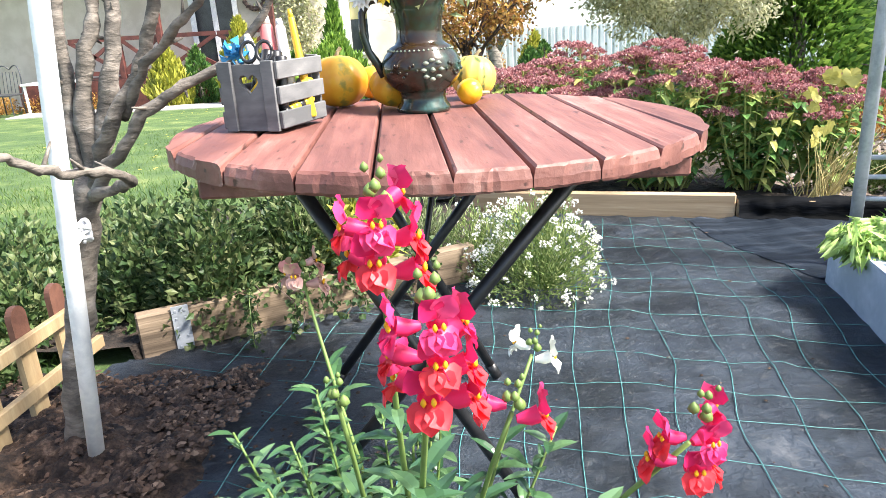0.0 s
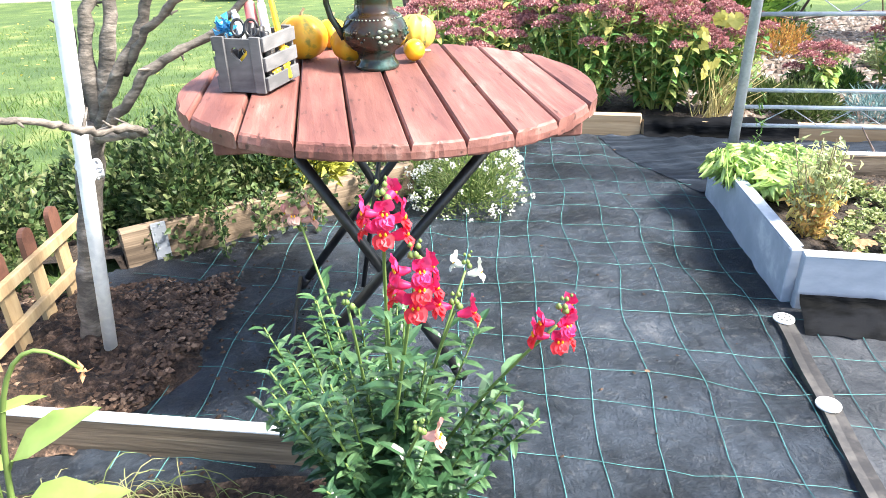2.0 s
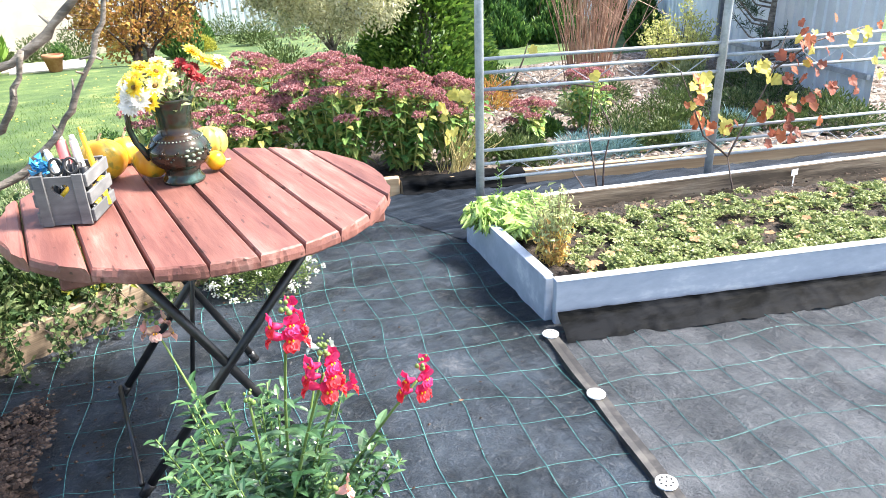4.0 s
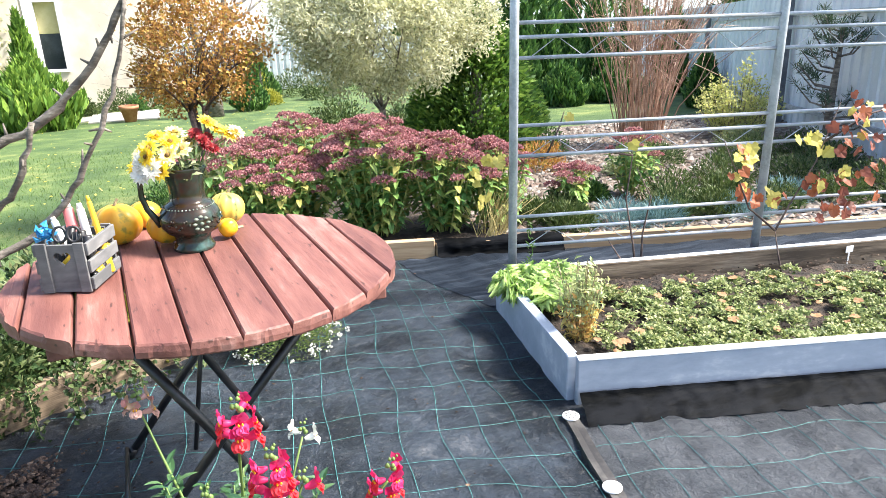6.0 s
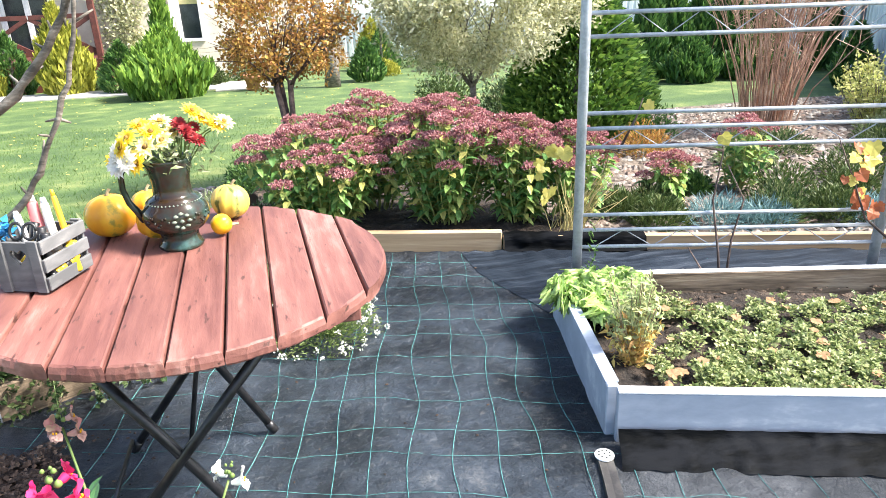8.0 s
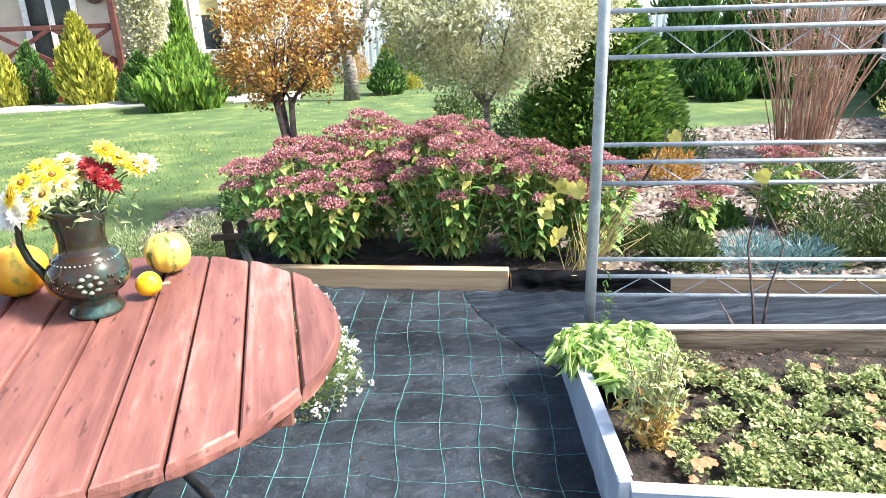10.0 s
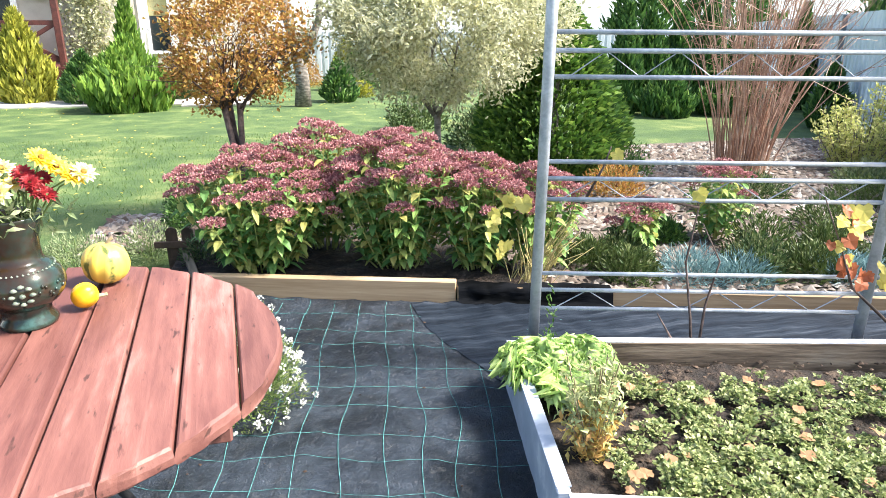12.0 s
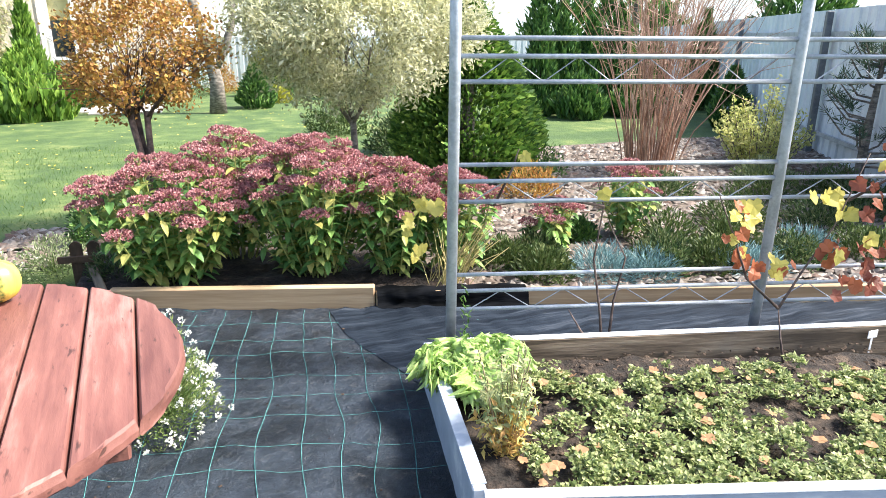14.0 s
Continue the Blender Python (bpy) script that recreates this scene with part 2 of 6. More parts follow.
def fabric_material(name, dark, pale, dust):
    m, n, l, b = mat_new(name)
    co = n.new("ShaderNodeTexCoord")
    big, mid = n.new("ShaderNodeTexNoise"), n.new("ShaderNodeTexNoise")
    for q, s, d in ((big, 2.2, 8), (mid, 28, 6)):
        q.inputs["Scale"].default_value, q.inputs["Detail"].default_value, q.inputs["Roughness"].default_value = s, d, 0.75
        l.new(co.outputs["Object"], q.inputs[0])
    r = n.new("ShaderNodeValToRGB")
    for e, p, c in zip(r.color_ramp.elements, (0.42, 0.60), (dark, pale)):
        e.position, e.color = p, (*c, 1)
    r.color_ramp.elements.new(0.74).color = (*dust, 1)
    l.new(big.outputs[0], r.inputs[0])
    d = n.new("ShaderNodeValToRGB")
    d.color_ramp.elements[0].position, d.color_ramp.elements[1].position = 0.56, 0.72
    d.color_ramp.elements[0].color, d.color_ramp.elements[1].color = (0, 0, 0, 1), (0.5, 0.5, 0.5, 1)
    l.new(mid.outputs[0], d.inputs[0])
    mx = n.new("ShaderNodeMix")
    mx.data_type = "RGBA"
    l.new(d.outputs[0], mx.inputs["Factor"])
    l.new(r.outputs[0], mx.inputs["A"])
    mx.inputs["B"].default_value = (0.16, 0.158, 0.155, 1)
    l.new(mx.outputs["Result"], b.inputs["Base Color"])
    b.inputs["Roughness"].default_value = 0.40
    wv = n.new("ShaderNodeTexChecker")
    wv.inputs["Scale"].default_value = 420
    l.new(co.outputs["Object"], wv.inputs[0])
    ad = n.new("ShaderNodeMath")
    ad.operation = "MULTIPLY_ADD"
    ad.inputs[1].default_value = 0.08
    mp = n.new("ShaderNodeMapping")
    mp.inputs["Scale"].default_value, mp.inputs["Rotation"].default_value = (4, 13, 4), (0, 0, radians(20))
    l.new(co.outputs["Object"], mp.inputs[0])
    cr = n.new("ShaderNodeTexNoise")
    cr.inputs["Scale"].default_value, cr.inputs["Detail"].default_value = 1.0, 6
    l.new(mp.outputs[0], cr.inputs[0])
    both = n.new("ShaderNodeMath")
    both.operation = "MULTIPLY_ADD"
    both.inputs[1].default_value = 1.3
    l.new(cr.outputs[0], both.inputs[0])
    l.new(mid.outputs[0], both.inputs[2])
    l.new(wv.outputs["Fac"], ad.inputs[0])
    l.new(both.outputs[0], ad.inputs[2])
    bp = n.new("ShaderNodeBump")
    bp.inputs["Strength"].default_value, bp.inputs["Distance"].default_value = 1.0, 0.032
    l.new(ad.outputs[0], bp.inputs["Height"])
    l.new(bp.outputs[0], b.inputs["Normal"])
    return m


M_fabric = fabric_material("woven_ground_fabric", (0.008, 0.013, 0.021), (0.052, 0.069, 0.096), (0.22, 0.23, 0.245))
M_fabric2 = fabric_material("dusty_ground_fabric", (0.040, 0.046, 0.056), (0.105, 0.115, 0.132), (0.21, 0.22, 0.235))
M_thread = surface("green_thread", (0.04, 0.17, 0.17), (0.09, 0.27, 0.26), 30, 0.6, bump=0.1)


# ---- ground ----
def lawn_z(y):
    return -0.05 * max(0.0, y - 3.3)


def sheet(x0, x1, y0, y1, nx, ny, zf):
    g = Geo()
    xs, ys = np.linspace(x0, x1, nx), np.linspace(y0, y1, ny)
    v = [(x, y, zf(x, y)) for y in ys for x in xs]
    g.add(v, [(j * nx + i, j * nx + i + 1, (j + 1) * nx + i + 1, (j + 1) * nx + i) for j in range(ny - 1) for i in range(nx - 1)])
    return g


def ground():
    g = Geo()
    ys = [-300, -40, -8, -1, 1, 2.4, 3.3, 4, 5, 6, 8, 10, 13, 17, 22, 30, 60, 1200]
    xs = [-1200, -60, -20, -8, -3, -1.2, 0, 1.5, 3, 5, 8, 12, 20, 60, 1200]
    v = [(x, y, lawn_z(y) - 0.012 + (0.01 * math.sin(3 * x) * math.cos(2 * y) if abs(x) < 13 and 4 < y < 25 else 0)) for y in ys for x in xs]
    nx = len(xs)
    g.add(v, [(j * nx + i, j * nx + i + 1, (j + 1) * nx + i + 1, (j + 1) * nx + i) for j in range(len(ys) - 1) for i in range(nx - 1)])
    tagged(part("ground", g, M_grass), "mown green lawn sloping gently to the house", "lawn", kind="structure")


ground()


def fabric_z(x, y):
    w = noise.noise(Vector((x * 2.2, y * 2.0, 3.1))) * 0.012 + noise.noise(Vector((x * 7 + y * 2, y * 4, 1.7))) * 0.006
    r = abs(noise.noise(Vector((x * 9 + 2 * y, y * 3.5 - x, 9.0)))) * 0.017
    q = (1 - abs(noise.noise(Vector((x * 4.5 - 5 * y, y * 3 + x * 2, 4.0))))) ** 8 * 0.007
    return 0.004 + w + r + q


def past_edge(x, y, d=0.0):
    """Whether a place lies on the paved side of the slanted timbers."""
    left = y < 2.53 + 0.6 * x + d if x < 0.05 else True
    return left and y < 3.47 - 0.275 * x + d


nx, ny = 300, 230
xs, ys = np.linspace(-1.0, 5.2, nx), np.linspace(-1.4, 3.5, ny)
fv = [(x, y, fabric_z(x, y)) for y in ys for x in xs]
ff = []
for j in range(ny - 1):
    for i in range(nx - 1):
        x, y = xs[i], ys[j]
        if past_edge(x, y, 0.03) and not (x < -0.1 and y < 0.94) and not (x < 0.12 and y < 0.8):
            ff.append((j * nx + i, j * nx + i + 1, (j + 1) * nx + i + 1, (j + 1) * nx + i))
FV = np.array(fv)


def dusty_side(x, y):
    """The greyer piece of fabric beyond the drain strip, in front of the raised bed."""
    return x > 1.115 + (y - 1.43) * 0.2166 and y < 1.49 - 0.277 * (x - 1.18)


def fabric_piece(faces):
    used = np.unique(np.array(faces))
    idx = np.zeros(len(FV), int)
    idx[used] = np.arange(len(used))
    g = Geo()
    g.add(FV[used], idx[np.array(faces)])
    return g


grey_side = [q for q in ff if dusty_side(FV[q[0]][0], FV[q[0]][1])]
grey_set = set(grey_side)
fab = fabric_piece([q for q in ff if q not in grey_set])
fabric = tagged(part("pavement", fab, M_fabric, smooth=True), "wrinkled black woven weed-control fabric with green threads", "ground fabric", kind="structure")
tagged(part("pavement", fabric_piece(grey_side), M_fabric2, smooth=True), "dusty grey woven weed-control fabric before the raised bed", "ground fabric", kind="structure")
th = Geo()
GX, GY = Vector((1, -0.26, 0)).normalized(), Vector((0.15, 1, 0)).normalized()


def thread(p, d, length, wob, w):
    pts = []
    for t in np.arange(0, length, 0.05):
        q = p + d * t
        x = q.x + wob * noise.noise(Vector((q.x * 3, q.y * 3, 5)))
        y = q.y + wob * noise.noise(Vector((q.x * 3, q.y * 3, 8)))
        on_soil = (x < -0.50 - 0.35 * max(0, 1.62 - y) and y < 1.85) or (x < -0.1 and y < 0.98) or (x < 0.12 and y < 0.85)
        ok = past_edge(x, y, -0.02) and not on_soil
        if ok:
            pts.append((x, y, fabric_z(x, y) + 0.003))
        elif len(pts) > 2:
            th.tube(pts, w, 4)
            pts = []
        else:
            pts = []
    if len(pts) > 2:
        th.tube(pts, w, 4)


for k in range(-12, 36):
    thread(Vector((0.389 + 0.126 * k, -1.3, 0)), GY, 4.9, 0.04, 0.0012)
for k in range(-6, 34):
    thread(Vector((-1.0, -1.2 + 0.158 * k + 0.02 * math.sin(k * 2.3), 0)), GX, 6.2, 0.04, 0.0008)
tagged(part("threads", th, M_thread, fabric, "green woven grid threads"), kind="stuff")


# ---- timbers and boards ----
def plank_between(g, a, b, thick, height, z0=0.0, bev=0.004, m=None):
    """An upright board from a to b (plan points)."""
    a, b = Vector((*a, z0)), Vector((*b, z0))
    d = b - a
    g.box((0, -thick / 2, 0), (d.length, thick / 2, height), Matrix.Translation(a) @ Matrix.Rotation(math.atan2(d.y, d.x), 4, "Z"), bev)


def board(name, a, b, thick, height, mat, label, z0=0.0, category="timber edging"):
    g = Geo()
    d = Vector((b[0] - a[0], b[1] - a[1], 0))
    g.box((0, -thick / 2, 0), (d.length, thick / 2, height), None, 0.005)
    ob = part(name, g, mat)
    ob.matrix_basis = Matrix.Translation((*a, z0)) @ Matrix.Rotation(math.atan2(d.y, d.x), 4, "Z")
    return tagged(ob, label, category)


board("garden_edging", (0.08, 3.47), (1.27, 3.15), 0.045, 0.125, M_timber, "pale new timber board edging the flower bed", -0.01)
board("garden_edging", (1.275, 3.149), (4.4, 2.30), 0.04, 0.10, M_timber, "long timber board edging the stony bed", -0.01)
board("garden_edging", (0.05, 3.49), (-0.05, 3.9), 0.04, 0.11, M_oldwood, "short weathered board closing the flower bed", -0.02)
left_edge = board("garden_edging", (-0.93, 2.03), (0.09, 2.565), 0.05, 0.14, M_oldwood, "weathered timber boards edging the shrub bed")
g = Geo()
g.box((0.10, -0.030, 0.0), (0.15, -0.026, 0.15), None)
for z in (0.02, 0.05, 0.08, 0.11, 0.135):
    for x in (0.112, 0.138):
        g.box((x - 0.003, -0.032, z - 0.003), (x + 0.003, -0.0295, z + 0.003))
part("bracket", g, M_galv, left_edge, "galvanised perforated strap")
front = board("garden_edging", (-1.35, 1.245), (-0.10, 0.98), 0.03, 0.10, M_oldwood, "weathered board with a white top edge")
g = Geo()
g.box((0, -0.0165, 0.096), (1.277, 0.0165, 0.103), None, 0.002)
part("painted_edge", g, M_white, front, "white top edge")

# black film wrapped over the bed edge
g = Geo()
n = 90
v, f = [], []
for i in range(n):
    x = 1.275 + 0.70 * (i / (n - 1))
    y = 3.17 - 0.272 * (x - 1.20)
    for k, (dy, z) in enumerate(((-0.055, 0.016), (-0.043, 0.022), (-0.036, 0.035), (-0.031, 0.065), (-0.025, 0.090), (0.018, 0.094))):
        wr = noise.noise(Vector((x * 17, k * 1.7, 2))) * 0.022 * (0.6 if k in (0, 5) else 1)
        v.append((x, y + dy + wr * 0.7, z + wr * 0.6 + (0.012 if k == 5 else 0)))
for i in range(n - 1):
    f += [(i * 6 + k, (i + 1) * 6 + k, (i + 1) * 6 + k + 1, i * 6 + k + 1) for k in range(5)]
g.add(v, f)
tagged(part("plastic_sheet", g, M_plastic, smooth=True), "crumpled black plastic sheet wrapped along the bed edge", "plastic sheet")

# overlapping grey fabric strip behind the raised bed
g = Geo()
nu, nv = 120, 24
v = []
for j in range(nv):
    q = j / (nv - 1)
    for i in range(nu):
        x0 = 1.27 - 0.22 * math.sin(q * math.pi / 2)
        x = x0 + (4.4 - x0) * (i / (nu - 1)) ** 1.5
        y0, y1 = 2.37 - 0.239 * (x - 1.3), 3.10 - 0.272 * (x - 1.27)
        y = y0 + (y1 - y0) * q
        v.append((x, y, fabric_z(x, y) + 0.003 + 0.004 * min(1, i / 8) + 0.002 * noise.noise(Vector((x * 3, y * 22, 3)))))
g.add(v, [(j * nu + i, j * nu + i + 1, (j + 1) * nu + i + 1, (j + 1) * nu + i) for j in range(nv - 1) for i in range(nu - 1)])
M_grey = surface("faded_fabric", (0.007, 0.011, 0.018), (0.019, 0.027, 0.040), 3, 0.6, bump=0.8, fine=14, stretch=(0.6, 7, 1), c3=(0.05, 0.06, 0.078), bdist=0.01, spec=0.15)
tagged(part("fabric_strip", g, M_grey, fabric, "faded grey-blue overlapping fabric strip", smooth=True))

# ---- raised bed ----
bed = thing("raised_bed", (1.18, 1.49, 0), "raised vegetable bed of blue-grey painted boards", "raised bed")
BX, BY = Vector((0.9637, -0.267, 0)), Vector((0.1400, 0.9902, 0))


def bed_board(name, a, b, thick, h, mat, label, z0=0.0):
    g = Geo()
    plank_between(g, (a[0] - 1.18, a[1] - 1.49), (b[0] - 1.18, b[1] - 1.49), thick, h, z0)
    return part(name, g, mat, bed, label)


bed_board("front_board", (1.18, 1.497), (4.3, 0.633), 0.035, 0.19, M_bluegrey, "blue-grey painted front board")
bed_board("side_board", (1.178, 1.522), (1.298, 2.36), 0.038, 0.19, M_bluegrey, "blue-grey painted side board")
bed_board("rear_board", (1.322, 2.362), (4.6, 1.655), 0.04, 0.19, M_oldwood, "weathered rear board")
# White strip puts the sunlight on the rear board's top into its colour.
g = Geo()
plank_between(g, (0.142, 0.872), (3.42, 0.165), 0.036, 0.006, 0.188)
part("painted_edge", g, M_white, bed, "white top edge")
# The front board's sunlit top is likewise coloured white.
g = Geo()
plank_between(g, (0.002, 0.007), (3.12, -0.857), 0.039, 0.005, 0.1885, 0.001)
part("painted_edge", g, M_white, bed, "white top edge")
g = Geo()
plank_between(g, (0.003, 0.052), (0.117, 0.868), 0.042, 0.005, 0.1885, 0.001)
part("painted_edge", g, M_bluegrey, bed, "blue-grey painted top edge")
g = sheet(0, 3.3, 0, 0.84, 90, 30, lambda u, w: 0)
v0 = np.concatenate(g.v)
vv = []
for u, w, _ in v0:
    p = BX * u + BY * w + Vector((0.03, 0.02, 0))
    vv.append((p.x, p.y, 0.115 + 0.02 * noise.noise(Vector((u * 6, w * 6, 0))) + 0.012 * noise.noise(Vector((u * 25, w * 25, 4)))))
g.v = [np.array(vv)]
part("soil", g, M_soil, bed, "dark garden soil", smooth=True)
# film skirt along the foot of the front board
g = Geo()
n = 260
v, f = [], []
for i in range(n):
    p = Vector((0.0, -0.008, 0)) + BX * (3.1 * i / (n - 1))
    for k, (o, z) in enumerate(((0.019, 0.074), (0.026, 0.056), (0.045, 0.046), (0.085, 0.042), (0.135, 0.010))):
        wr = noise.noise(Vector((i * 0.22, k * 1.3, 6))) * (0.013 if k else 0.003)
        q = p - Vector((0.267, 0.9637, 0)) * (o + wr)
        v.append((q.x, q.y, z + abs(wr) * 0.8))
for i in range(n - 1):
    f += [(i * 5 + k, i * 5 + k + 1, (i + 1) * 5 + k + 1, (i + 1) * 5 + k) for k in range(4)]
g.add(v, f)
part("film_skirt", g, M_plastic, bed, "black film stapled along the foot", smooth=True)

# ---- drain channel with perforated discs ----
pipe_dir = Vector((0.945, 0.645, 0)) - Vector((1.115, 1.43, 0))
drain = thing("drain_strip", (1.115, 1.43, 0.012), "flat black strip with white perforated discs on the fabric", "drain strip")
g = Geo()
k = 40
v, f = [], []
for i in range(k):
    p = pipe_dir.normalized() * (1.6 * i / (k - 1))
    s = Vector((-pipe_dir.y, pipe_dir.x, 0)).normalized()
    wob = 0.0015 * math.sin(i * 0.8)
    for u, z in ((-0.025, 0.0), (-0.022, 0.0032), (0, 0.0022), (0.022, 0.0032), (0.025, 0.0)):
        q = p + s * (u + wob)
        v.append((q.x, q.y, (z * 3.0 if z else -0.012) + 0.002))
for i in range(k - 1):
    f += [(i * 5 + j, i * 5 + j + 1, (i + 1) * 5 + j + 1, (i + 1) * 5 + j) for j in range(4)]
g.add(v, f)
M_strip = surface("black_strip", (0.03, 0.028, 0.027), (0.07, 0.065, 0.06), 12, 0.45, bump=0.2)
part("strip", g, M_strip, drain, "black plastic strip")


def disc_mesh():
    bm = bmesh.new()
    R, holes = 0.029, [(0, 0)] + [(0.017 * math.cos(a * math.pi / 4), 0.017 * math.sin(a * math.pi / 4)) for a in range(8)]
    g = Geo()
    g.lathe([(R, 0), (R, 0.004), (R - 0.003, 0.006), (0.001, 0.0065)], 28)
    h = Geo()
    for x, y in holes:
        h.lathe([(0.0036, 0.0060), (0.0036, 0.0074), (0.0005, 0.0075)], 8, (x, y, 0))
    bm.free()
    return g, h


for q, plain in ((Vector((1.112, 1.415, 0)), False), (Vector((1.028, 1.045, 0)), True), (Vector((0.944, 0.645, 0)), False)):
    gd, gh = disc_mesh()
    loc = Matrix.Translation(q - Vector((1.115, 1.43, 0.012)) + Vector((0, 0, 0.024)))
    dd = part("disc", gd, M_white, drain, "white perforated disc", at=loc)
    if not plain:
        part("holes", gh, M_black, dd)

# ---- table ----
TC = Vector((0.027, 1.452, 0))
TILT = Matrix.Translation((0, 0, 0.75)) @ Matrix.Rotation(radians(1.3), 4, "Y") @ Matrix.Rotation(radians(-0.5), 4, "X") @ Matrix.Translation((0, 0, -0.75))


def top_z(x, y):
    """Height of the slightly sloping tabletop."""
    return 0.7505 - 0.0227 * (x - TC.x) - 0.0087 * (y - TC.y)


table = thing("garden_table", Matrix.Translation(TC) @ TILT @ Matrix.Rotation(radians(4.8), 4, "Z"), "round red-stained plank table on folding black metal legs", "table")
R, TOP, TH = 0.481, 0.75, 0.032


def round_plank(u0, u1, seed):
    """One plank of the round top, cut to the circle, with worn rounded edges."""
    g = Geo()
    s = np.linspace(u0 + 0.0006, u1 - 0.0006, 13)
    half = np.sqrt(np.maximum(R * R - s * s, 0.0004))
    ring = [(u, -h) for u, h in zip(s, half)] + [(u, h) for u, h in zip(s[::-1], half[::-1])]
    c = np.mean(ring, axis=0)
    r_ = np.random.default_rng(seed)
    v = []
    jit = r_.normal(0, 0.0006, (len(ring), 2))
    for k, (z, ins) in enumerate(((TOP - TH, 0.003), (TOP - TH + 0.004, 0.0), (TOP - 0.016, 0.0), (TOP - 0.004, 0.0030), (TOP, 0.0062))):
        for (x, y), j in zip(ring, jit):
            w = np.array([x, y]) + j * (1 if k in (1, 2) else 0.6)
            d = c - w
            e = np.array([np.sign(d[0]) * min(abs(d[0]) * 0.9, ins), np.sign(d[1]) * min(abs(d[1]) * 0.9, ins)])
            v.append((*(w + e), z + r_.normal(0, 0.0005)))
    m = len(ring)
    f = [(k * m + i, k * m + (i + 1) % m, (k + 1) * m + (i + 1) % m, (k + 1) * m + i) for k in range(4) for i in range(m)]
    f += [tuple(range(m - 1, -1, -1)), tuple(4 * m + i for i in range(m))]
    g.add(v, f)
    return g


cuts = [-R + 0.001, -0.422, -0.318, -0.212, -0.110, -0.009, 0.093, 0.190, 0.291, 0.391, R - 0.001]
for i in range(10):
    part("plank", round_plank(cuts[i], cuts[i + 1], i), M_plank, table)
for y in (-0.26, 0.26):
    g = Geo()
    w = math.sqrt(R * R - y * y) - 0.03
    g.box((-w, y - 0.035, TOP - TH - 0.032), (w, y + 0.035, TOP - TH - 0.001), None, 0.004)
    part("batten", g, M_plank, table)


def rod(a, b, r, n=10):
    return Geo().tube([a, (np.array(a) + np.array(b)) / 2, b], r, n)


inv = table.matrix_basis.inverted()


def loc(x, y, z):
    return tuple(inv @ Vector((x, y, z)))


for a, b in (((-0.19, 1.22, 0.68), (0.17, 1.27, 0.012)), ((0.24, 1.20, 0.68), (-0.28, 1.28, 0.012)), ((0.20, 1.72, 0.68), (-0.30, 1.80, 0.012)), ((-0.19, 1.74, 0.68), (0.135, 1.80, 0.012))):
    leg = part("leg", rod(loc(*a), loc(*b), 0.0125), M_black, table, smooth=True)
    d = (Vector(a) - Vector(b)).normalized()
    part("foot_cap", rod(loc(*(Vector(b) - d * 0.002)), loc(*(Vector(b) + d * 0.04)), 0.0145), M_black, leg, smooth=True)
for a, b in (((-0.20, 1.22, 0.685), (-0.20, 1.74, 0.685)), ((0.22, 1.20, 0.685), (0.22, 1.72, 0.685)), ((-0.30, 1.80, 0.045), (-0.28, 1.28, 0.045)), ((0.02, 1.74, 0.66), (-0.09, 1.62, 0.10))):
    part("cross_rod", rod(loc(*a), loc(*b), 0.007, 8), M_black, table, smooth=True)

# ---- trellis ----
trellis = thing("trellis", (1.428, 2.49, 0), "grey galvanised steel trellis with thin horizontal rails", "trellis")
T0, T1 = Vector((1.428, 2.49, 0)), Vector((2.65, 2.20, 0))
step = T1 - T0
RAILZ = (1.277, 1.216, 1.128, 0.830, 0.768, 0.690, 0.398, 0.330, 0.253)
for k in range(4):
    p = step * k
    lean = Vector((0.003, 0.0, 0))
    part("post", rod((p.x, p.y, 0.0), (p.x + lean.x * 2.4, p.y + lean.y * 2.4, 2.4), 0.021, 14), M_galv, trellis, smooth=True)
for k in range(3):
    for i, z in enumerate(RAILZ):
        a, b = step * k + Vector((0.003 * z, 0, z)), step * (k + 1) + Vector((0.003 * z, 0, z))
        part("rail", rod(a, b, 0.0085, 8), M_galv, trellis, smooth=True)
    for zt, zb in ((1.216, 1.128), (0.768, 0.690), (0.330, 0.253)):
        pts = [step * (k + (q + 0.6) / 10.2) + Vector((0, 0, zt if q % 2 else zb)) for q in range(10)]
        part("zigzag_wire", Geo().tube(pts, 0.0025, 5), M_galv, trellis)


# ---- glowing ring for the pale distance ----
def backdrop():
    # Self-lit ring: the horizon's bright haze is put in as emission.
    m, n, l, b = mat_new("glowing_haze")
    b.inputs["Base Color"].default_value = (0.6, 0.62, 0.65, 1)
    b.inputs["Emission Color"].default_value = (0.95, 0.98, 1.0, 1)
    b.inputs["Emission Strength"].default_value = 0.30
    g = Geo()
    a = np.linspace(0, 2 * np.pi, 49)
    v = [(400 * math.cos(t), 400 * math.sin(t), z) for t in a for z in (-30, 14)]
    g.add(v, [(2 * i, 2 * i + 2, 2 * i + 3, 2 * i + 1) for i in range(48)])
    tagged(part("backdrop", g, m), "glowing ring standing in for bright hazy sky along the horizon", "backdrop", kind="structure")


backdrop()


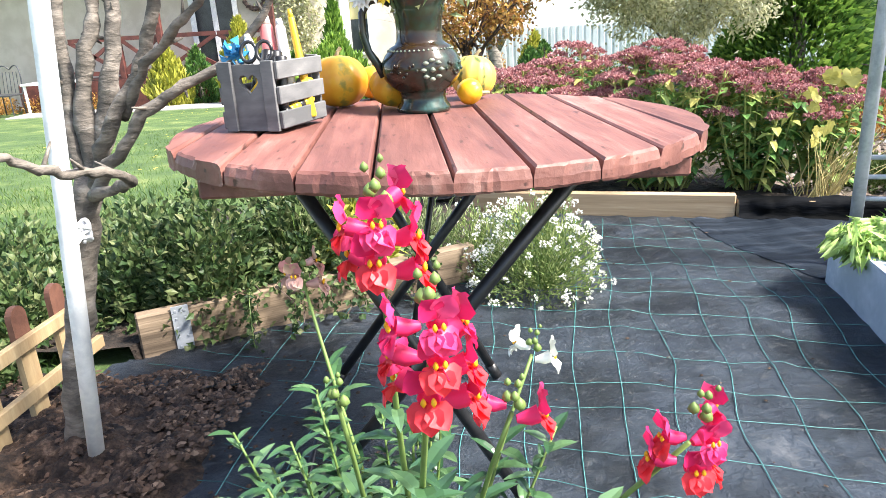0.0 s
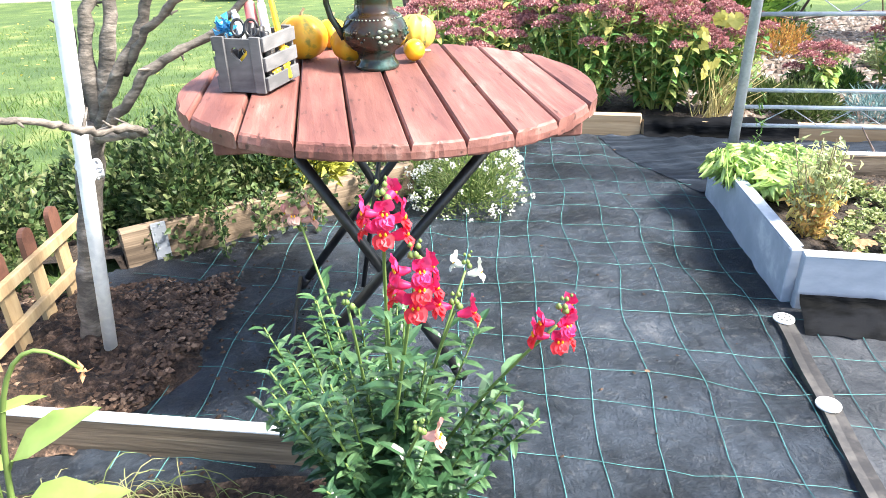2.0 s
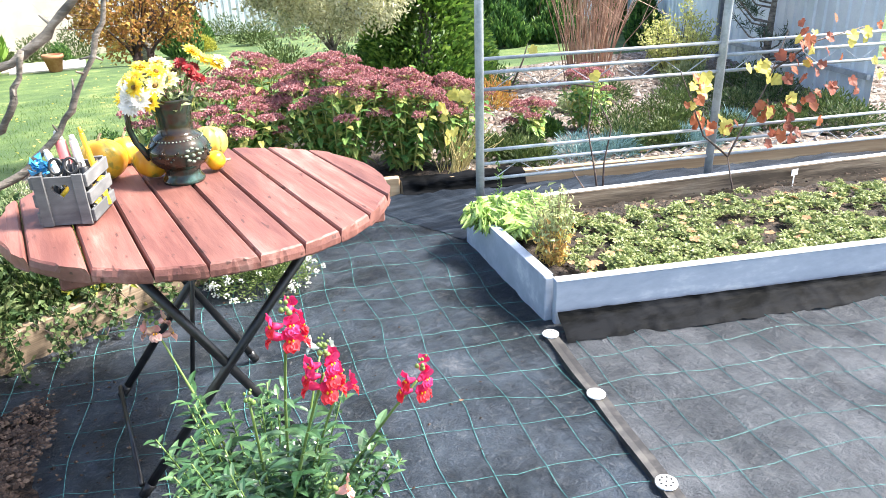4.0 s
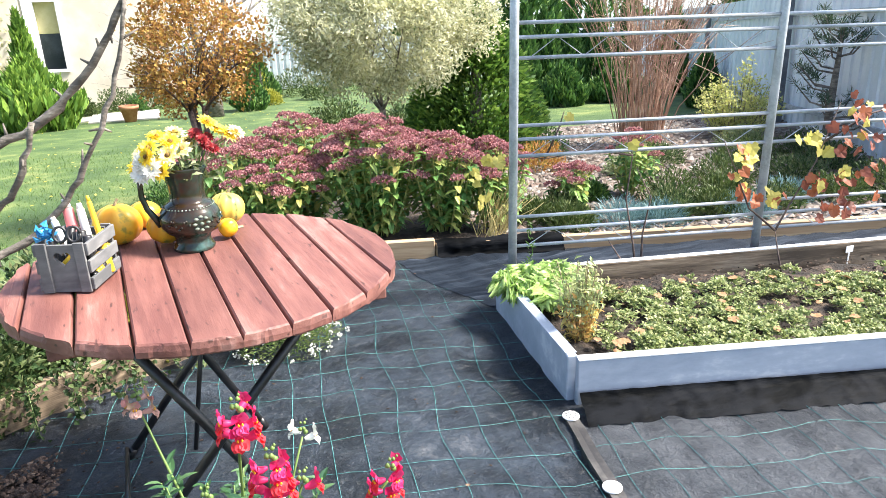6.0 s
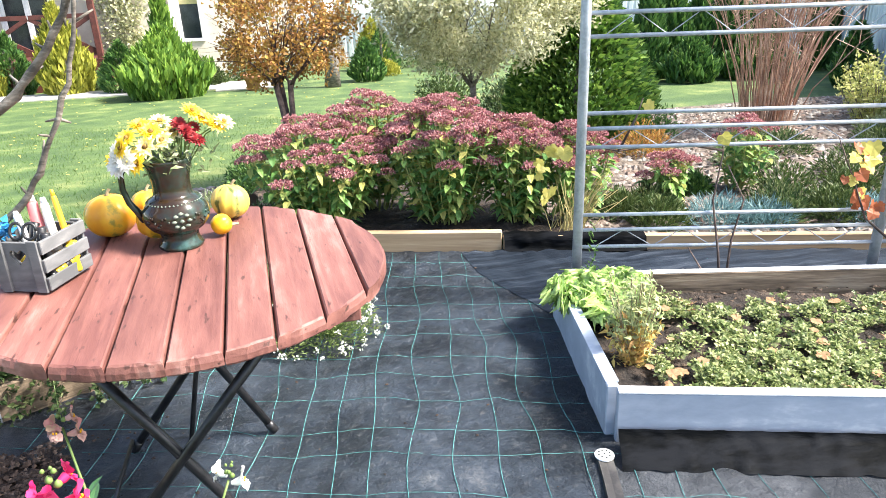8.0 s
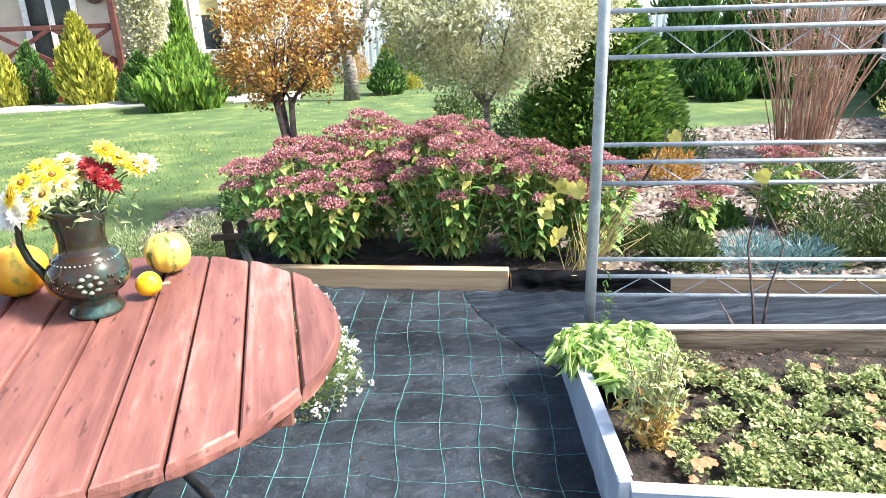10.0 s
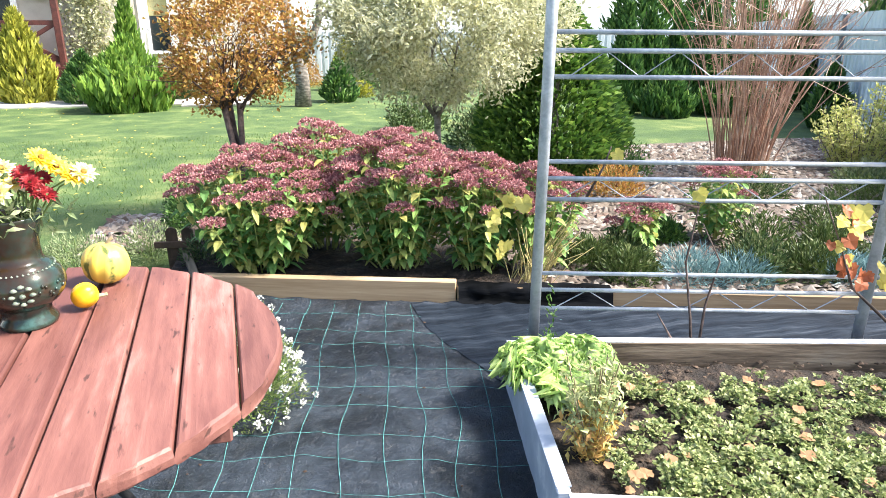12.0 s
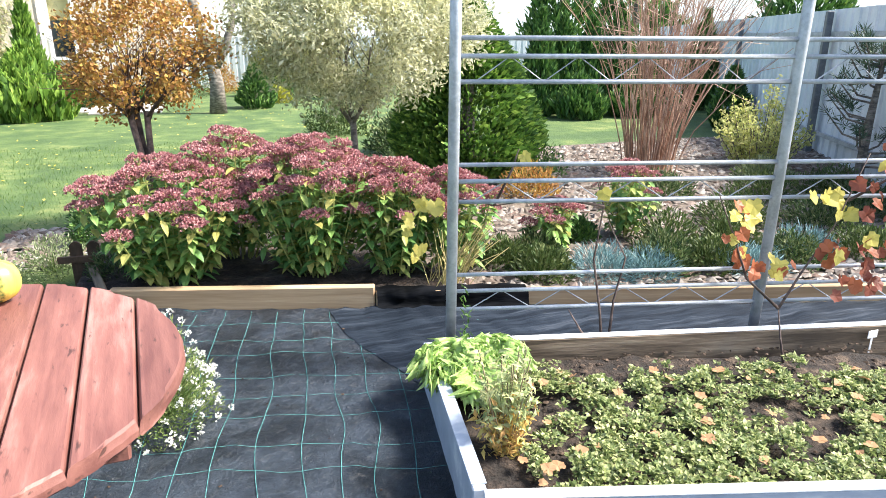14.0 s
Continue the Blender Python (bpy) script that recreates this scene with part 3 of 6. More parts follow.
# ---- fences ----
M_fpost = surface("dark_grey_steel", (0.10, 0.11, 0.125), (0.16, 0.175, 0.195), 6, 0.5, metal=0.2, bump=0.1)
def corrugated(name, a, b, h, z0, label, step_=0.19, slope=0.0, first=0.0, gap=2.3):
    d = Vector((b[0] - a[0], b[1] - a[1], 0))
    L = d.length
    g = Geo()
    prof, x = [], 0.0
    while x < L:
        prof += [(x, 0), (x + 0.10, 0), (x + 0.115, 0.018), (x + 0.175, 0.018)]
        x += step_
    v = [(u, w, z) for u, w in prof for z in (0, h)]
    g.add(v, [(2 * i, 2 * i + 2, 2 * i + 3, 2 * i + 1) for i in range(len(prof) - 1)])
    ob = thing(name, Matrix.Translation((*a, z0)) @ Matrix.Rotation(math.atan2(d.y, d.x), 4, "Z") @ Matrix.Rotation(math.atan(slope), 4, "Y"), label, "fence")
    part("sheeting", g, M_sheet, ob)
    for i in range(int((L - first) / gap) + 1):
        q = Geo()
        x = first + i * gap
        q.box((x - 0.035, 0.052, -0.25), (x + 0.035, 0.112, h - 0.02), None, 0.004)
        part("fence_post", q, M_fpost, ob, "dark grey steel post")
    for z in (0.25, h - 0.25):
        q = Geo()
        q.box((0, 0.022, z), (L, 0.05, z + 0.04))
        part("fence_rail", q, M_galv, ob)
    return ob


corrugated("metal_fence", (-14, 21.6), (13.9, 19.14), 1.40, -0.95, "white corrugated metal fence at the end of the garden")
corrugated("metal_fence", (5.06, 2.94), (13.65, 19.2), 1.47, 0.02, "white corrugated metal fence along the garden side", slope=0.044, first=3.16, gap=3.64)


# ---- house ----
def house():
    ob = thing("house", (-7.75, 17.4, -0.8), "beige rendered house with a brown timber porch", "house")
    g = Geo()
    for lo, hi in (((-8, 0, 0), (3.85, 0.3, 3.6)), ((3.85, 0, 0), (4.15, 6, 6)), ((3.85, -0.4, 0), (5.4, 0, 0.9)), ((3.85, -0.4, 2.75), (5.4, 0, 6)), ((3.85, -0.4, 0.9), (5.15, 0, 2.75)), ((5.85, -0.4, 0), (8.0, 0, 6)), ((5.4, -0.4, 0), (5.85, 0, 1.0)), ((5.4, -0.4, 2.4), (5.85, 0, 6))):
        part("wall", Geo().box(lo, hi), M_render, ob)
    g = Geo()
    g.box((-8.3, -1.5, 3.6), (3.84, 3, 3.9))
    part("roof", g, M_brown, ob)
    M_glass = surface("window_glass", (0.02, 0.025, 0.03), (0.05, 0.06, 0.07), 1, 0.08, bump=0)
    M_yblind = surface("yellow_blind", (0.55, 0.48, 0.22), (0.62, 0.55, 0.28), 3, 0.8, bump=0.05)
    w = part("window", Geo().box((5.40, -0.30, 1.0), (5.85, -0.26, 2.4)), M_glass, ob, "dark window with white frame")
    g = Geo()
    for lo, hi in (((5.36, -0.44, 0.96), (5.42, -0.24, 2.44)), ((5.83, -0.44, 0.96), (5.89, -0.24, 2.44)), ((5.42, -0.44, 0.96), (5.83, -0.24, 1.02)), ((5.42, -0.44, 2.38), (5.83, -0.24, 2.44))):
        g.box(lo, hi)
    part("window_frame", g, M_white, w)
    part("blind", Geo().box((5.42, -0.315, 1.75), (5.83, -0.302, 2.38)), M_yblind, w)
    door = part("door", Geo().box((1.75, -0.04, 0.8), (2.7, -0.005, 2.95)), M_glass, ob, "glazed porch door with white frame")
    g = Geo()
    for x in (1.7, 2.22, 2.72):
        g.box((x - 0.06, -0.07, 0.8), (x + 0.06, -0.045, 3.0))
    g.box((1.7, -0.07, 2.9), (2.72, -0.045, 3.0))
    part("door_frame", g, M_white, door)
    # porch posts and crossed railings
    for x in (0.4, 1.35, 3.85):
        part("porch_post", Geo().box((x - 0.06, -1.36, 0), (x + 0.06, -1.24, 3.6), None, 0.006), M_brown, ob)
    part("porch_floor", Geo().box((-2.0, -1.4, 0.0), (3.9, -0.0, 0.78)), M_brown, ob)
    for x0, x1 in ((-0.7, 0.34), (0.46, 1.29), (1.41, 2.58), (2.62, 3.79)):
        g = Geo()
        for z in (0.88, 1.60):
            g.box((x0, -1.33, z), (x1, -1.27, z + 0.09))
        for a, b in (((x0, 0.94), (x1, 1.62)), ((x0, 1.62), (x1, 0.94))):
            d = Vector((b[0] - a[0], 0, b[1] - a[1]))
            g.box((0, -0.025, -0.04), (d.length, 0.025, 0.04), Matrix.Translation((a[0], -1.30, a[1])) @ Matrix.Rotation(-math.atan2(d.z, d.x), 4, "Y"))
        part("porch_railing", g, M_brown, ob)
    g = Geo()
    for k in range(7):
        a = np.linspace(0, 2 * np.pi, 25)
        r = 0.24 + 0.03 * rng.normal(size=25)
        r[-1] = r[0]
        g.tube(np.stack([3.2 + r * np.cos(a), -0.05 - 0.01 * k + 0 * a, 2.35 + r * np.sin(a)], 1), 0.022, 5)
    part("wreath", g, M_twig, ob, "dark twig wreath on the wall")


house()


# ---- shrubs and trees ----
def crown_points(c, r, k, clumps, spread, shell=0.55):
    """Leaf places gathered in clumps in an uneven ellipsoid."""
    d = rnd_dirs(clumps)
    rad = shell + (1 - shell) * rng.random(clumps) ** 0.6
    rad *= 1 + 0.12 * rng.normal(size=clumps)
    cc = np.asarray(c) + d * rad[:, None] * np.asarray(r)
    idx = rng.integers(0, clumps, k)
    return cc[idx] + rng.normal(size=(k, 3)) * spread, d[idx]


def limb(g, p, d, ln, r, depth, wob=0.25, kids=3, up=0.15, tips=None):
    pts, rad = [np.array(p)], [r]
    d = np.array(d, float)
    for i in range(5):
        d = d + rng.normal(size=3) * wob * 0.35 + np.array([0, 0, up * 0.2])
        d /= np.linalg.norm(d)
        pts.append(pts[-1] + d * ln / 5)
        rad.append(r * (1 - 0.13 * (i + 1)))
    g.tube(pts, rad, 6 if r > 0.008 else 4)
    if tips is not None:
        tips.append(pts[-1])
    if depth:
        for k in range(kids):
            i = int(rng.integers(2, 6))
            q = rng.normal(size=3)
            q -= d * q.dot(d)
            limb(g, pts[i], d * 0.8 + q / np.linalg.norm(q) * 0.75 + np.array([0, 0, up]), ln * 0.62, rad[i] * 0.62, depth - 1, wob, kids, up, tips)


def leafy_tree(name, base, trunk_h, tr, crown, radii, k, ln, wd, mat, bark, label, clumps=140, category="tree", multi=1, spread=0.07):
    ob = thing(name, base, label, category)
    g = Geo()
    for m in range(multi):
        o = rng.normal(size=3) * 0.013 * (multi > 1)
        o[2] = 0
        g.tube([o * 0.5, o * 0.8 + (0.01, 0, trunk_h * 0.5), o * 2.4 + (0.0, 0.01, trunk_h)], [tr * 1.2, tr, tr * 0.9], 9)
        for q in range(7 if multi == 1 else 4):
            a = rng.random() * 6.28
            limb(g, o * 2.4 + (0, 0, trunk_h * (0.9 + 0.1 * rng.random())), (math.cos(a) * 0.8, math.sin(a) * 0.8, 0.9), radii[2] * 1.2, tr * 0.45, 2)
    part("trunk", g, bark, ob, smooth=True)
    g = Geo()
    p, d = crown_points(crown, radii, k, clumps, spread)
    n = rnd_dirs(k, 0.6)
    g.leaves(p, d * 0.6 + rnd_dirs(k, 0.1), n, ln * rng.uniform(0.6, 1.3, k), wd * rng.uniform(0.7, 1.2, k), 0.2, 0.1)
    tagged(part("crown", g, mat, ob, "leafy crown"), kind="stuff")
    return ob


F_barb = foliage("autumn_leaves", [(0.17, 0.08, 0.034), (0.36, 0.18, 0.05), (0.52, 0.34, 0.08), (0.40, 0.18, 0.06), (0.36, 0.31, 0.09)], trans=0.4)
F_will = foliage("silver_leaves", [(0.26, 0.28, 0.14), (0.48, 0.49, 0.31), (0.70, 0.69, 0.50), (0.58, 0.56, 0.30)], trans=0.45)
F_thuja = foliage("dark_conifer", [(0.022, 0.06, 0.018), (0.05, 0.125, 0.03), (0.095, 0.20, 0.045), (0.16, 0.26, 0.06)], trans=0.2)
F_thujal = foliage("green_conifer", [(0.035, 0.085, 0.02), (0.085, 0.18, 0.035), (0.16, 0.29, 0.05), (0.27, 0.39, 0.08)], trans=0.25)
F_gold = foliage("golden_conifer", [(0.18, 0.20, 0.03), (0.34, 0.35, 0.05), (0.50, 0.47, 0.08)], trans=0.3)
F_lime = foliage("bright_conifer", [(0.07, 0.15, 0.025), (0.15, 0.27, 0.04), (0.28, 0.40, 0.07)], trans=0.3)
F_blue = foliage("blue_needles", [(0.08, 0.16, 0.17), (0.16, 0.28, 0.29), (0.26, 0.40, 0.40)], trans=0.15)
F_pine = foliage("pine_needles", [(0.02, 0.05, 0.025), (0.05, 0.09, 0.05), (0.09, 0.14, 0.08)], trans=0.15)
F_green = foliage("mid_green_leaves", [(0.03, 0.075, 0.018), (0.06, 0.13, 0.028), (0.11, 0.20, 0.045)], trans=0.35)
F_ivy = foliage("dark_green_leaves", [(0.022, 0.048, 0.017), (0.05, 0.092, 0.03), (0.095, 0.14, 0.048), (0.18, 0.20, 0.09)], trans=0.3)
F_box = foliage("boxwood_leaves", [(0.03, 0.06, 0.015), (0.07, 0.11, 0.03), (0.12, 0.15, 0.05)], trans=0.25)

leafy_tree("barberry_tree", (0.19, 5.0, lawn_z(5.0)), 0.80, 0.022, (0.04, 0, 1.20), (0.44, 0.43, 0.41), 8500, 0.030, 0.023, F_barb, M_twig, "small round tree with orange and yellow autumn leaves", 130, multi=4, spread=0.045)
leafy_tree("silver_tree", (1.57, 5.06, lawn_z(5.06)), 0.68, 0.026, (0.02, 0, 1.34), (0.78, 0.70, 0.56), 36000, 0.042, 0.017, F_will, M_bark, "grafted ball tree with pale variegated silvery leaves", 300, spread=0.055)


def conifer(name, base, h, r, k, mat, label, spray=0.14, belly=0.25, tip=0.12, category="conifer", vertical=0.6, wd=0.35, squash=1.0):
    """A dense evergreen of overlapping sprays with a ragged outline."""
    ob = thing(name, base, label, category)
    g = Geo()
    g.tube([(0, 0, 0), (0, 0, h * 0.5), (0, 0, h * 0.95)], [r * 0.12, r * 0.08, 0.01], 7)
    part("trunk", g, M_bark, ob)
    lumps = 70
    la, lt = rng.random(lumps) * 6.28, rng.random(lumps) ** 1.1
    t = rng.random(k) ** 1.15
    a = rng.random(k) * 6.28
    j = rng.integers(0, lumps, k)
    near = rng.random(k) < 0.65
    a = np.where(near, la[j] + rng.normal(size=k) * 0.16, a)
    t = np.where(near, np.clip(lt[j] + rng.normal(size=k) * 0.05, 0, 1), t)
    prof = np.where(t < belly, 0.75 + 0.25 * t / belly, (1 - tip) * (1 - np.clip((t - belly) / (1 - belly), 0, 1) ** 1.5) + tip * (1 - t))
    rad = r * prof * (0.72 + 0.3 * rng.random(k) + np.where(near, 0.08, 0))
    out = np.stack([np.cos(a), np.sin(a) * squash, 0 * a], 1)
    p = out * rad[:, None]
    p[:, 2] = 0.02 + t * h * 0.97
    d = out * (1 - vertical) + np.array([0, 0, vertical]) + rnd_dirs(k) * 0.35
    s = spray * rng.uniform(0.5, 1.3, k)
    g = Geo()
    nrm = np.cross(d, np.array([0, 0, 1.0])) + rnd_dirs(k) * 0.5
    g.leaves(p - d * s[:, None] * 0.5, d, nrm, s, s * wd, 0.1, 0.05)
    tagged(part("foliage", g, mat, ob, "dense evergreen sprays"), kind="stuff")
    return ob


def at(x, y):
    return (x, y, lawn_z(y))


conifer("thuja", at(2.73, 5.85), 1.62, 0.64, 42000, F_thujal, "broad green thuja tapering to a pointed top", 0.075, 0.25, 0.15, vertical=0.35, wd=0.45)
for x, y, h, r in ((-2.15, 13.3, 1.08, 0.78),):
    conifer("golden_cypress", at(x, y), h, r, 6000, F_lime, "spreading bright green cypress bush", 0.26, 0.45, 0.5, vertical=0.8)
conifer("column_cypress", at(-2.25, 14.2), 1.95, 0.30, 3000, F_lime, "narrow bright green column conifer", 0.2, 0.3, 0.3, vertical=0.85)
conifer("golden_thuja", at(-4.32, 15.0), 1.65, 0.52, 4500, F_gold, "tall golden-green thuja shaped like a cone", 0.2, 0.3, 0.2, vertical=0.75)
conifer("golden_thuja", at(-6.0, 15.2), 1.2, 0.5, 2600, F_gold, "low golden thuja by the porch", 0.2, 0.3, 0.3, vertical=0.75)
conifer("dwarf_spruce", at(-5.5, 15.6), 1.2, 0.42, 2400, F_thuja, "small dark conical spruce", 0.13, 0.15, 0.05)
conifer("dwarf_spruce", at(-3.2, 14.7), 0.95, 0.45, 2400, F_thuja, "small dark conical spruce", 0.13, 0.2, 0.1)
conifer("dwarf_spruce", at(1.48, 14.0), 0.75, 0.36, 2400, F_thuja, "small dark conical spruce on the lawn", 0.12, 0.15, 0.05)
conifer("dwarf_spruce", at(2.0, 16.2), 0.9, 0.4, 1600, F_thuja, "small dark conical spruce by the fence", 0.12, 0.15, 0.05)
conifer("golden_thuja", at(1.85, 16.8), 1.1, 0.4, 1500, F_gold, "golden thuja by the fence", 0.16, 0.2, 0.2)
for x, y, h, r in ((5.75, 10.7, 1.62, 0.29), (6.32, 11.0, 1.58, 0.36), (6.85, 11.0, 1.5, 0.34), (7.3, 10.9, 1.72, 0.36), (6.2, 10.1, 0.6, 0.42), (8.8, 10.6, 1.62, 0.30), (7.9, 10.9, 1.5, 0.34), (7.2, 10.1, 0.55, 0.45)):
    conifer("hedge_thuja", at(x, y), h, r, 3600, F_thuja, "dark column thuja of the hedge", 0.17, 0.35, 0.3, vertical=0.75)
conifer("spire_spruce", at(7.48, 8.2), 0.80, 0.27, 2200, F_thuja, "small dark pointed conifer by the fence", 0.12, 0.2, 0.05)
F_varie = foliage("variegated_leaves", [(0.34, 0.38, 0.10), (0.52, 0.54, 0.18), (0.66, 0.64, 0.28), (0.30, 0.36, 0.12)], trans=0.45)


def upright_shrub(name, base, r, h, shoots, mat, label):
    """A shrub of many upright leafy shoots of uneven height."""
    ob = thing(name, base, label, "shrub")
    g = Geo()
    for i in range(shoots):
        a, q = rng.random() * 6.28, math.sqrt(rng.random())
        tip = np.array([r * q * math.cos(a), r * q * math.sin(a), h * (1.05 - 0.55 * q) * rng.uniform(0.75, 1.1)])
        foot = tip * (0.35, 0.35, 0)
        t = np.linspace(0, 1, 6)[:, None]
        pts = foot + (tip - foot) * t
        part("stem", Geo().tube(pts, np.linspace(0.006, 0.002, 6), 5), M_bark, ob)
        k = 60
        P = foot + (tip - foot) * (0.15 + 0.87 * rng.random(k))[:, None] + rng.normal(size=(k, 3)) * 0.022
        g.leaves(P, rnd_dirs(k, 0.5), rnd_dirs(k, 0.6), rng.uniform(0.03, 0.06, k), 0.022, 0.2, 0.2)
    tagged(part("foliage", g, mat, ob), kind="stuff")


upright_shrub("variegated_shrub", at(5.45, 5.35), 0.46, 0.84, 60, F_varie, "yellow-green variegated shrub with upright shoots")


# ---- crate with garden tools ----
M_crate = surface("grey_stained_wood", (0.085, 0.088, 0.092), (0.15, 0.152, 0.155), 8, 0.8, bump=0.4, fine=60, stretch=(0.3, 0.3, 1), c3=(0.24, 0.235, 0.23), bdist=0.003)
M_yellow = surface("yellow_plastic", (0.72, 0.42, 0.02), (0.80, 0.52, 0.04), 10, 0.4, bump=0.05)
M_pink = surface("pink_label", (0.62, 0.16, 0.16), (0.70, 0.22, 0.21), 10, 0.5, bump=0.05)
M_blue = surface("blue_plastic", (0.03, 0.22, 0.45), (0.08, 0.33, 0.58), 10, 0.4, bump=0.1)
M_steel = surface("bright_steel", (0.45, 0.46, 0.48), (0.6, 0.6, 0.62), 20, 0.25, metal=0.9, bump=0.05)
M_cream = surface("cream_plastic", (0.66, 0.64, 0.58), (0.76, 0.74, 0.68), 10, 0.4, bump=0.05)


def heart(s, n=22):
    out = []
    for i in range(n):
        a = 2 * math.pi * i / n
        out.append((s * 16 * math.sin(a) ** 3 / 17, s * (13 * math.cos(a) - 5 * math.cos(2 * a) - 2 * math.cos(3 * a) - math.cos(4 * a)) / 17))
    return out


crate = thing("wooden_crate", Matrix.Translation((-0.345, 1.375, 0.7615)) @ Matrix.Rotation(radians(-19.5), 4, "Z"), "small grey-stained wooden crate with a heart cutout, full of tools", "crate")
CW, CD, CH, ct = 0.110, 0.150, 0.120, 0.009


def heart_panel(y, name="end_panel"):
    bm = bmesh.new()
    outer = [bm.verts.new((x, 0, z)) for x, z in ((0.012, 0), (CW - 0.012, 0), (CW - 0.012, CH - 0.006), (0.012, CH - 0.006))]
    inner = [bm.verts.new((CW / 2 + x, 0, 0.082 + z)) for x, z in heart(0.021)]
    ed = [bm.edges.new((a, b)) for a, b in zip(outer, outer[1:] + outer[:1])] + [bm.edges.new((a, b)) for a, b in zip(inner, inner[1:] + inner[:1])]
    bmesh.ops.triangle_fill(bm, use_beauty=True, edges=ed)
    r = bmesh.ops.extrude_face_region(bm, geom=bm.faces[:])
    bmesh.ops.translate(bm, vec=(0, ct, 0), verts=[q for q in r["geom"] if isinstance(q, bmesh.types.BMVert)])
    bmesh.ops.recalc_face_normals(bm, faces=bm.faces[:])
    me = bpy.data.meshes.new(name)
    bm.to_mesh(me)
    bm.free()
    me.materials.append(M_crate)
    ob = new(name, me)
    ob.parent = crate
    ob.matrix_basis = Matrix.Translation((0, y, 0))
    return ob


heart_panel(0.002)
heart_panel(CD - ct - 0.002)
for x in (0.0, CW - 0.024):
    for y in (-0.004, CD - ct + 0.004):
        part("corner_strip", Geo().box((x, y, 0), (x + 0.024, y + ct - 0.002, CH), None, 0.001), M_crate, crate)
for z in (0.004, 0.046, 0.088):
    for x in (-0.008, CW):
        part("slat", Geo().box((x, 0.0, z), (x + 0.008, CD, z + 0.030), None, 0.0015), M_crate, crate)
part("bottom", Geo().box((0.0, 0.012, 0.002), (CW, CD - 0.012, 0.008)), M_crate, crate)


def in_crate(x, y, z):
    return tuple(crate.matrix_basis @ Vector((x, y, z)))


def cyl(a, b, r0, r1=None, n=14):
    a, b = np.array(a, float), np.array(b, float)
    r1 = r0 if r1 is None else r1
    return Geo().tube([a, a + (b - a) * 0.02, a + (b - a) * 0.5, b - (b - a) * 0.02, b], [r0 * 0.8, r0, (r0 + r1) / 2, r1, r1 * 0.8], n)


def upright_tool(name, a, b, r0, r1, mat, label, category, cap=None, capmat=None):
    ob = thing(name, a, label, category)
    A, B = Vector(a), Vector(b)
    part("body", cyl((0, 0, 0), B - A, r0, r1), mat, ob, smooth=True)
    if cap:
        d = (B - A).normalized()
        part("cap", cyl(B - A, B - A + d * cap, r1 * 0.8, r1 * 0.6), capmat, ob, smooth=True)
    return ob


upright_tool("glue_bottle", in_crate(0.060, 0.085, 0.01), in_crate(0.042, 0.095, 0.178), 0.016, 0.012, M_pink, "pink and white tube standing in the crate", "bottle", 0.022, M_cream)
upright_tool("white_bottle", in_crate(0.085, 0.09, 0.01), in_crate(0.070, 0.098, 0.175), 0.013, 0.009, M_cream, "slim white tube standing in the crate", "bottle", 0.012, M_white)
upright_tool("garden_trowel", in_crate(0.115, 0.100, 0.01), in_crate(0.088, 0.110, 0.188), 0.009, 0.006, M_yellow, "yellow plastic tool handle standing in the crate", "tool", 0.014, M_yellow)
upright_tool("paint_roller", in_crate(0.055, 0.05, 0.03), in_crate(0.018, 0.07, 0.155), 0.009, 0.008, M_white, "white plastic handle leaning in the crate", "tool", 0.008, M_cream)
for z, x in ((0.03, 0.108), (0.062, 0.110), (0.098, 0.106)):
    ob = thing("rope_coil", in_crate(x, 0.02, z), "yellow and black cord lying in the crate", "cord")
    for k in range(6):
        d0 = (Vector(in_crate(x, 0.02 + 0.016 * k, z + 0.002 * k)) - Vector(in_crate(x, 0.02, z)))
        d1 = (Vector(in_crate(x, 0.02 + 0.016 * k + 0.0155, z + 0.002 * k + 0.002)) - Vector(in_crate(x, 0.02, z)))
        part("cord_piece", cyl(d0, d1, 0.0075, n=8), M_yellow if k % 3 else M_black, ob, smooth=True)
upright_tool("screwdriver", in_crate(0.030, 0.022, 0.045), in_crate(0.088, 0.022, 0.100), 0.008, 0.007, M_yellow, "yellow tool handle lying across the crate", "tool")
sc = thing("scissors", in_crate(0.06, 0.03, 0.02), "steel scissors with black loop handles in the crate", "scissors")
for dx in (-0.016, 0.016):
    o = Vector(in_crate(0.066 + dx, 0.022, 0.134)) - Vector(in_crate(0.06, 0.03, 0.02))
    a = np.linspace(0, 2 * np.pi, 17)
    part("handle_loop", Geo().tube(np.stack([o.x + 0.0135 * np.cos(a), o.y + 0.005 * np.sin(a), o.z + 0.017 * np.sin(a)], 1), 0.0034, 7), M_black, sc, smooth=True)
    part("blade", cyl(o + Vector((0, 0, -0.017)), (-dx * 0.5, 0, 0.0), 0.005, 0.002, 6), M_steel, sc)
bag = thing("plastic_bag", in_crate(0.012, 0.03, 0.01), "crumpled bright blue plastic in the crate", "plastic bag")
g = Geo()
p = rng.normal(size=(26, 3)) * (0.006, 0.008, 0.006) + (0, 0, 0.122)
g.leaves(p, rnd_dirs(26, 0.5), rnd_dirs(26), 0.022, 0.018, 0.5)
part("folds", g, M_blue, bag)
g = Geo()
g.box((0.02, 0.02, 0.0), (0.10, 0.11, 0.118), None, 0.01)
dark = thing("pruning_shears", in_crate(0, 0, 0), "dark tool handles filling the crate", "tool")
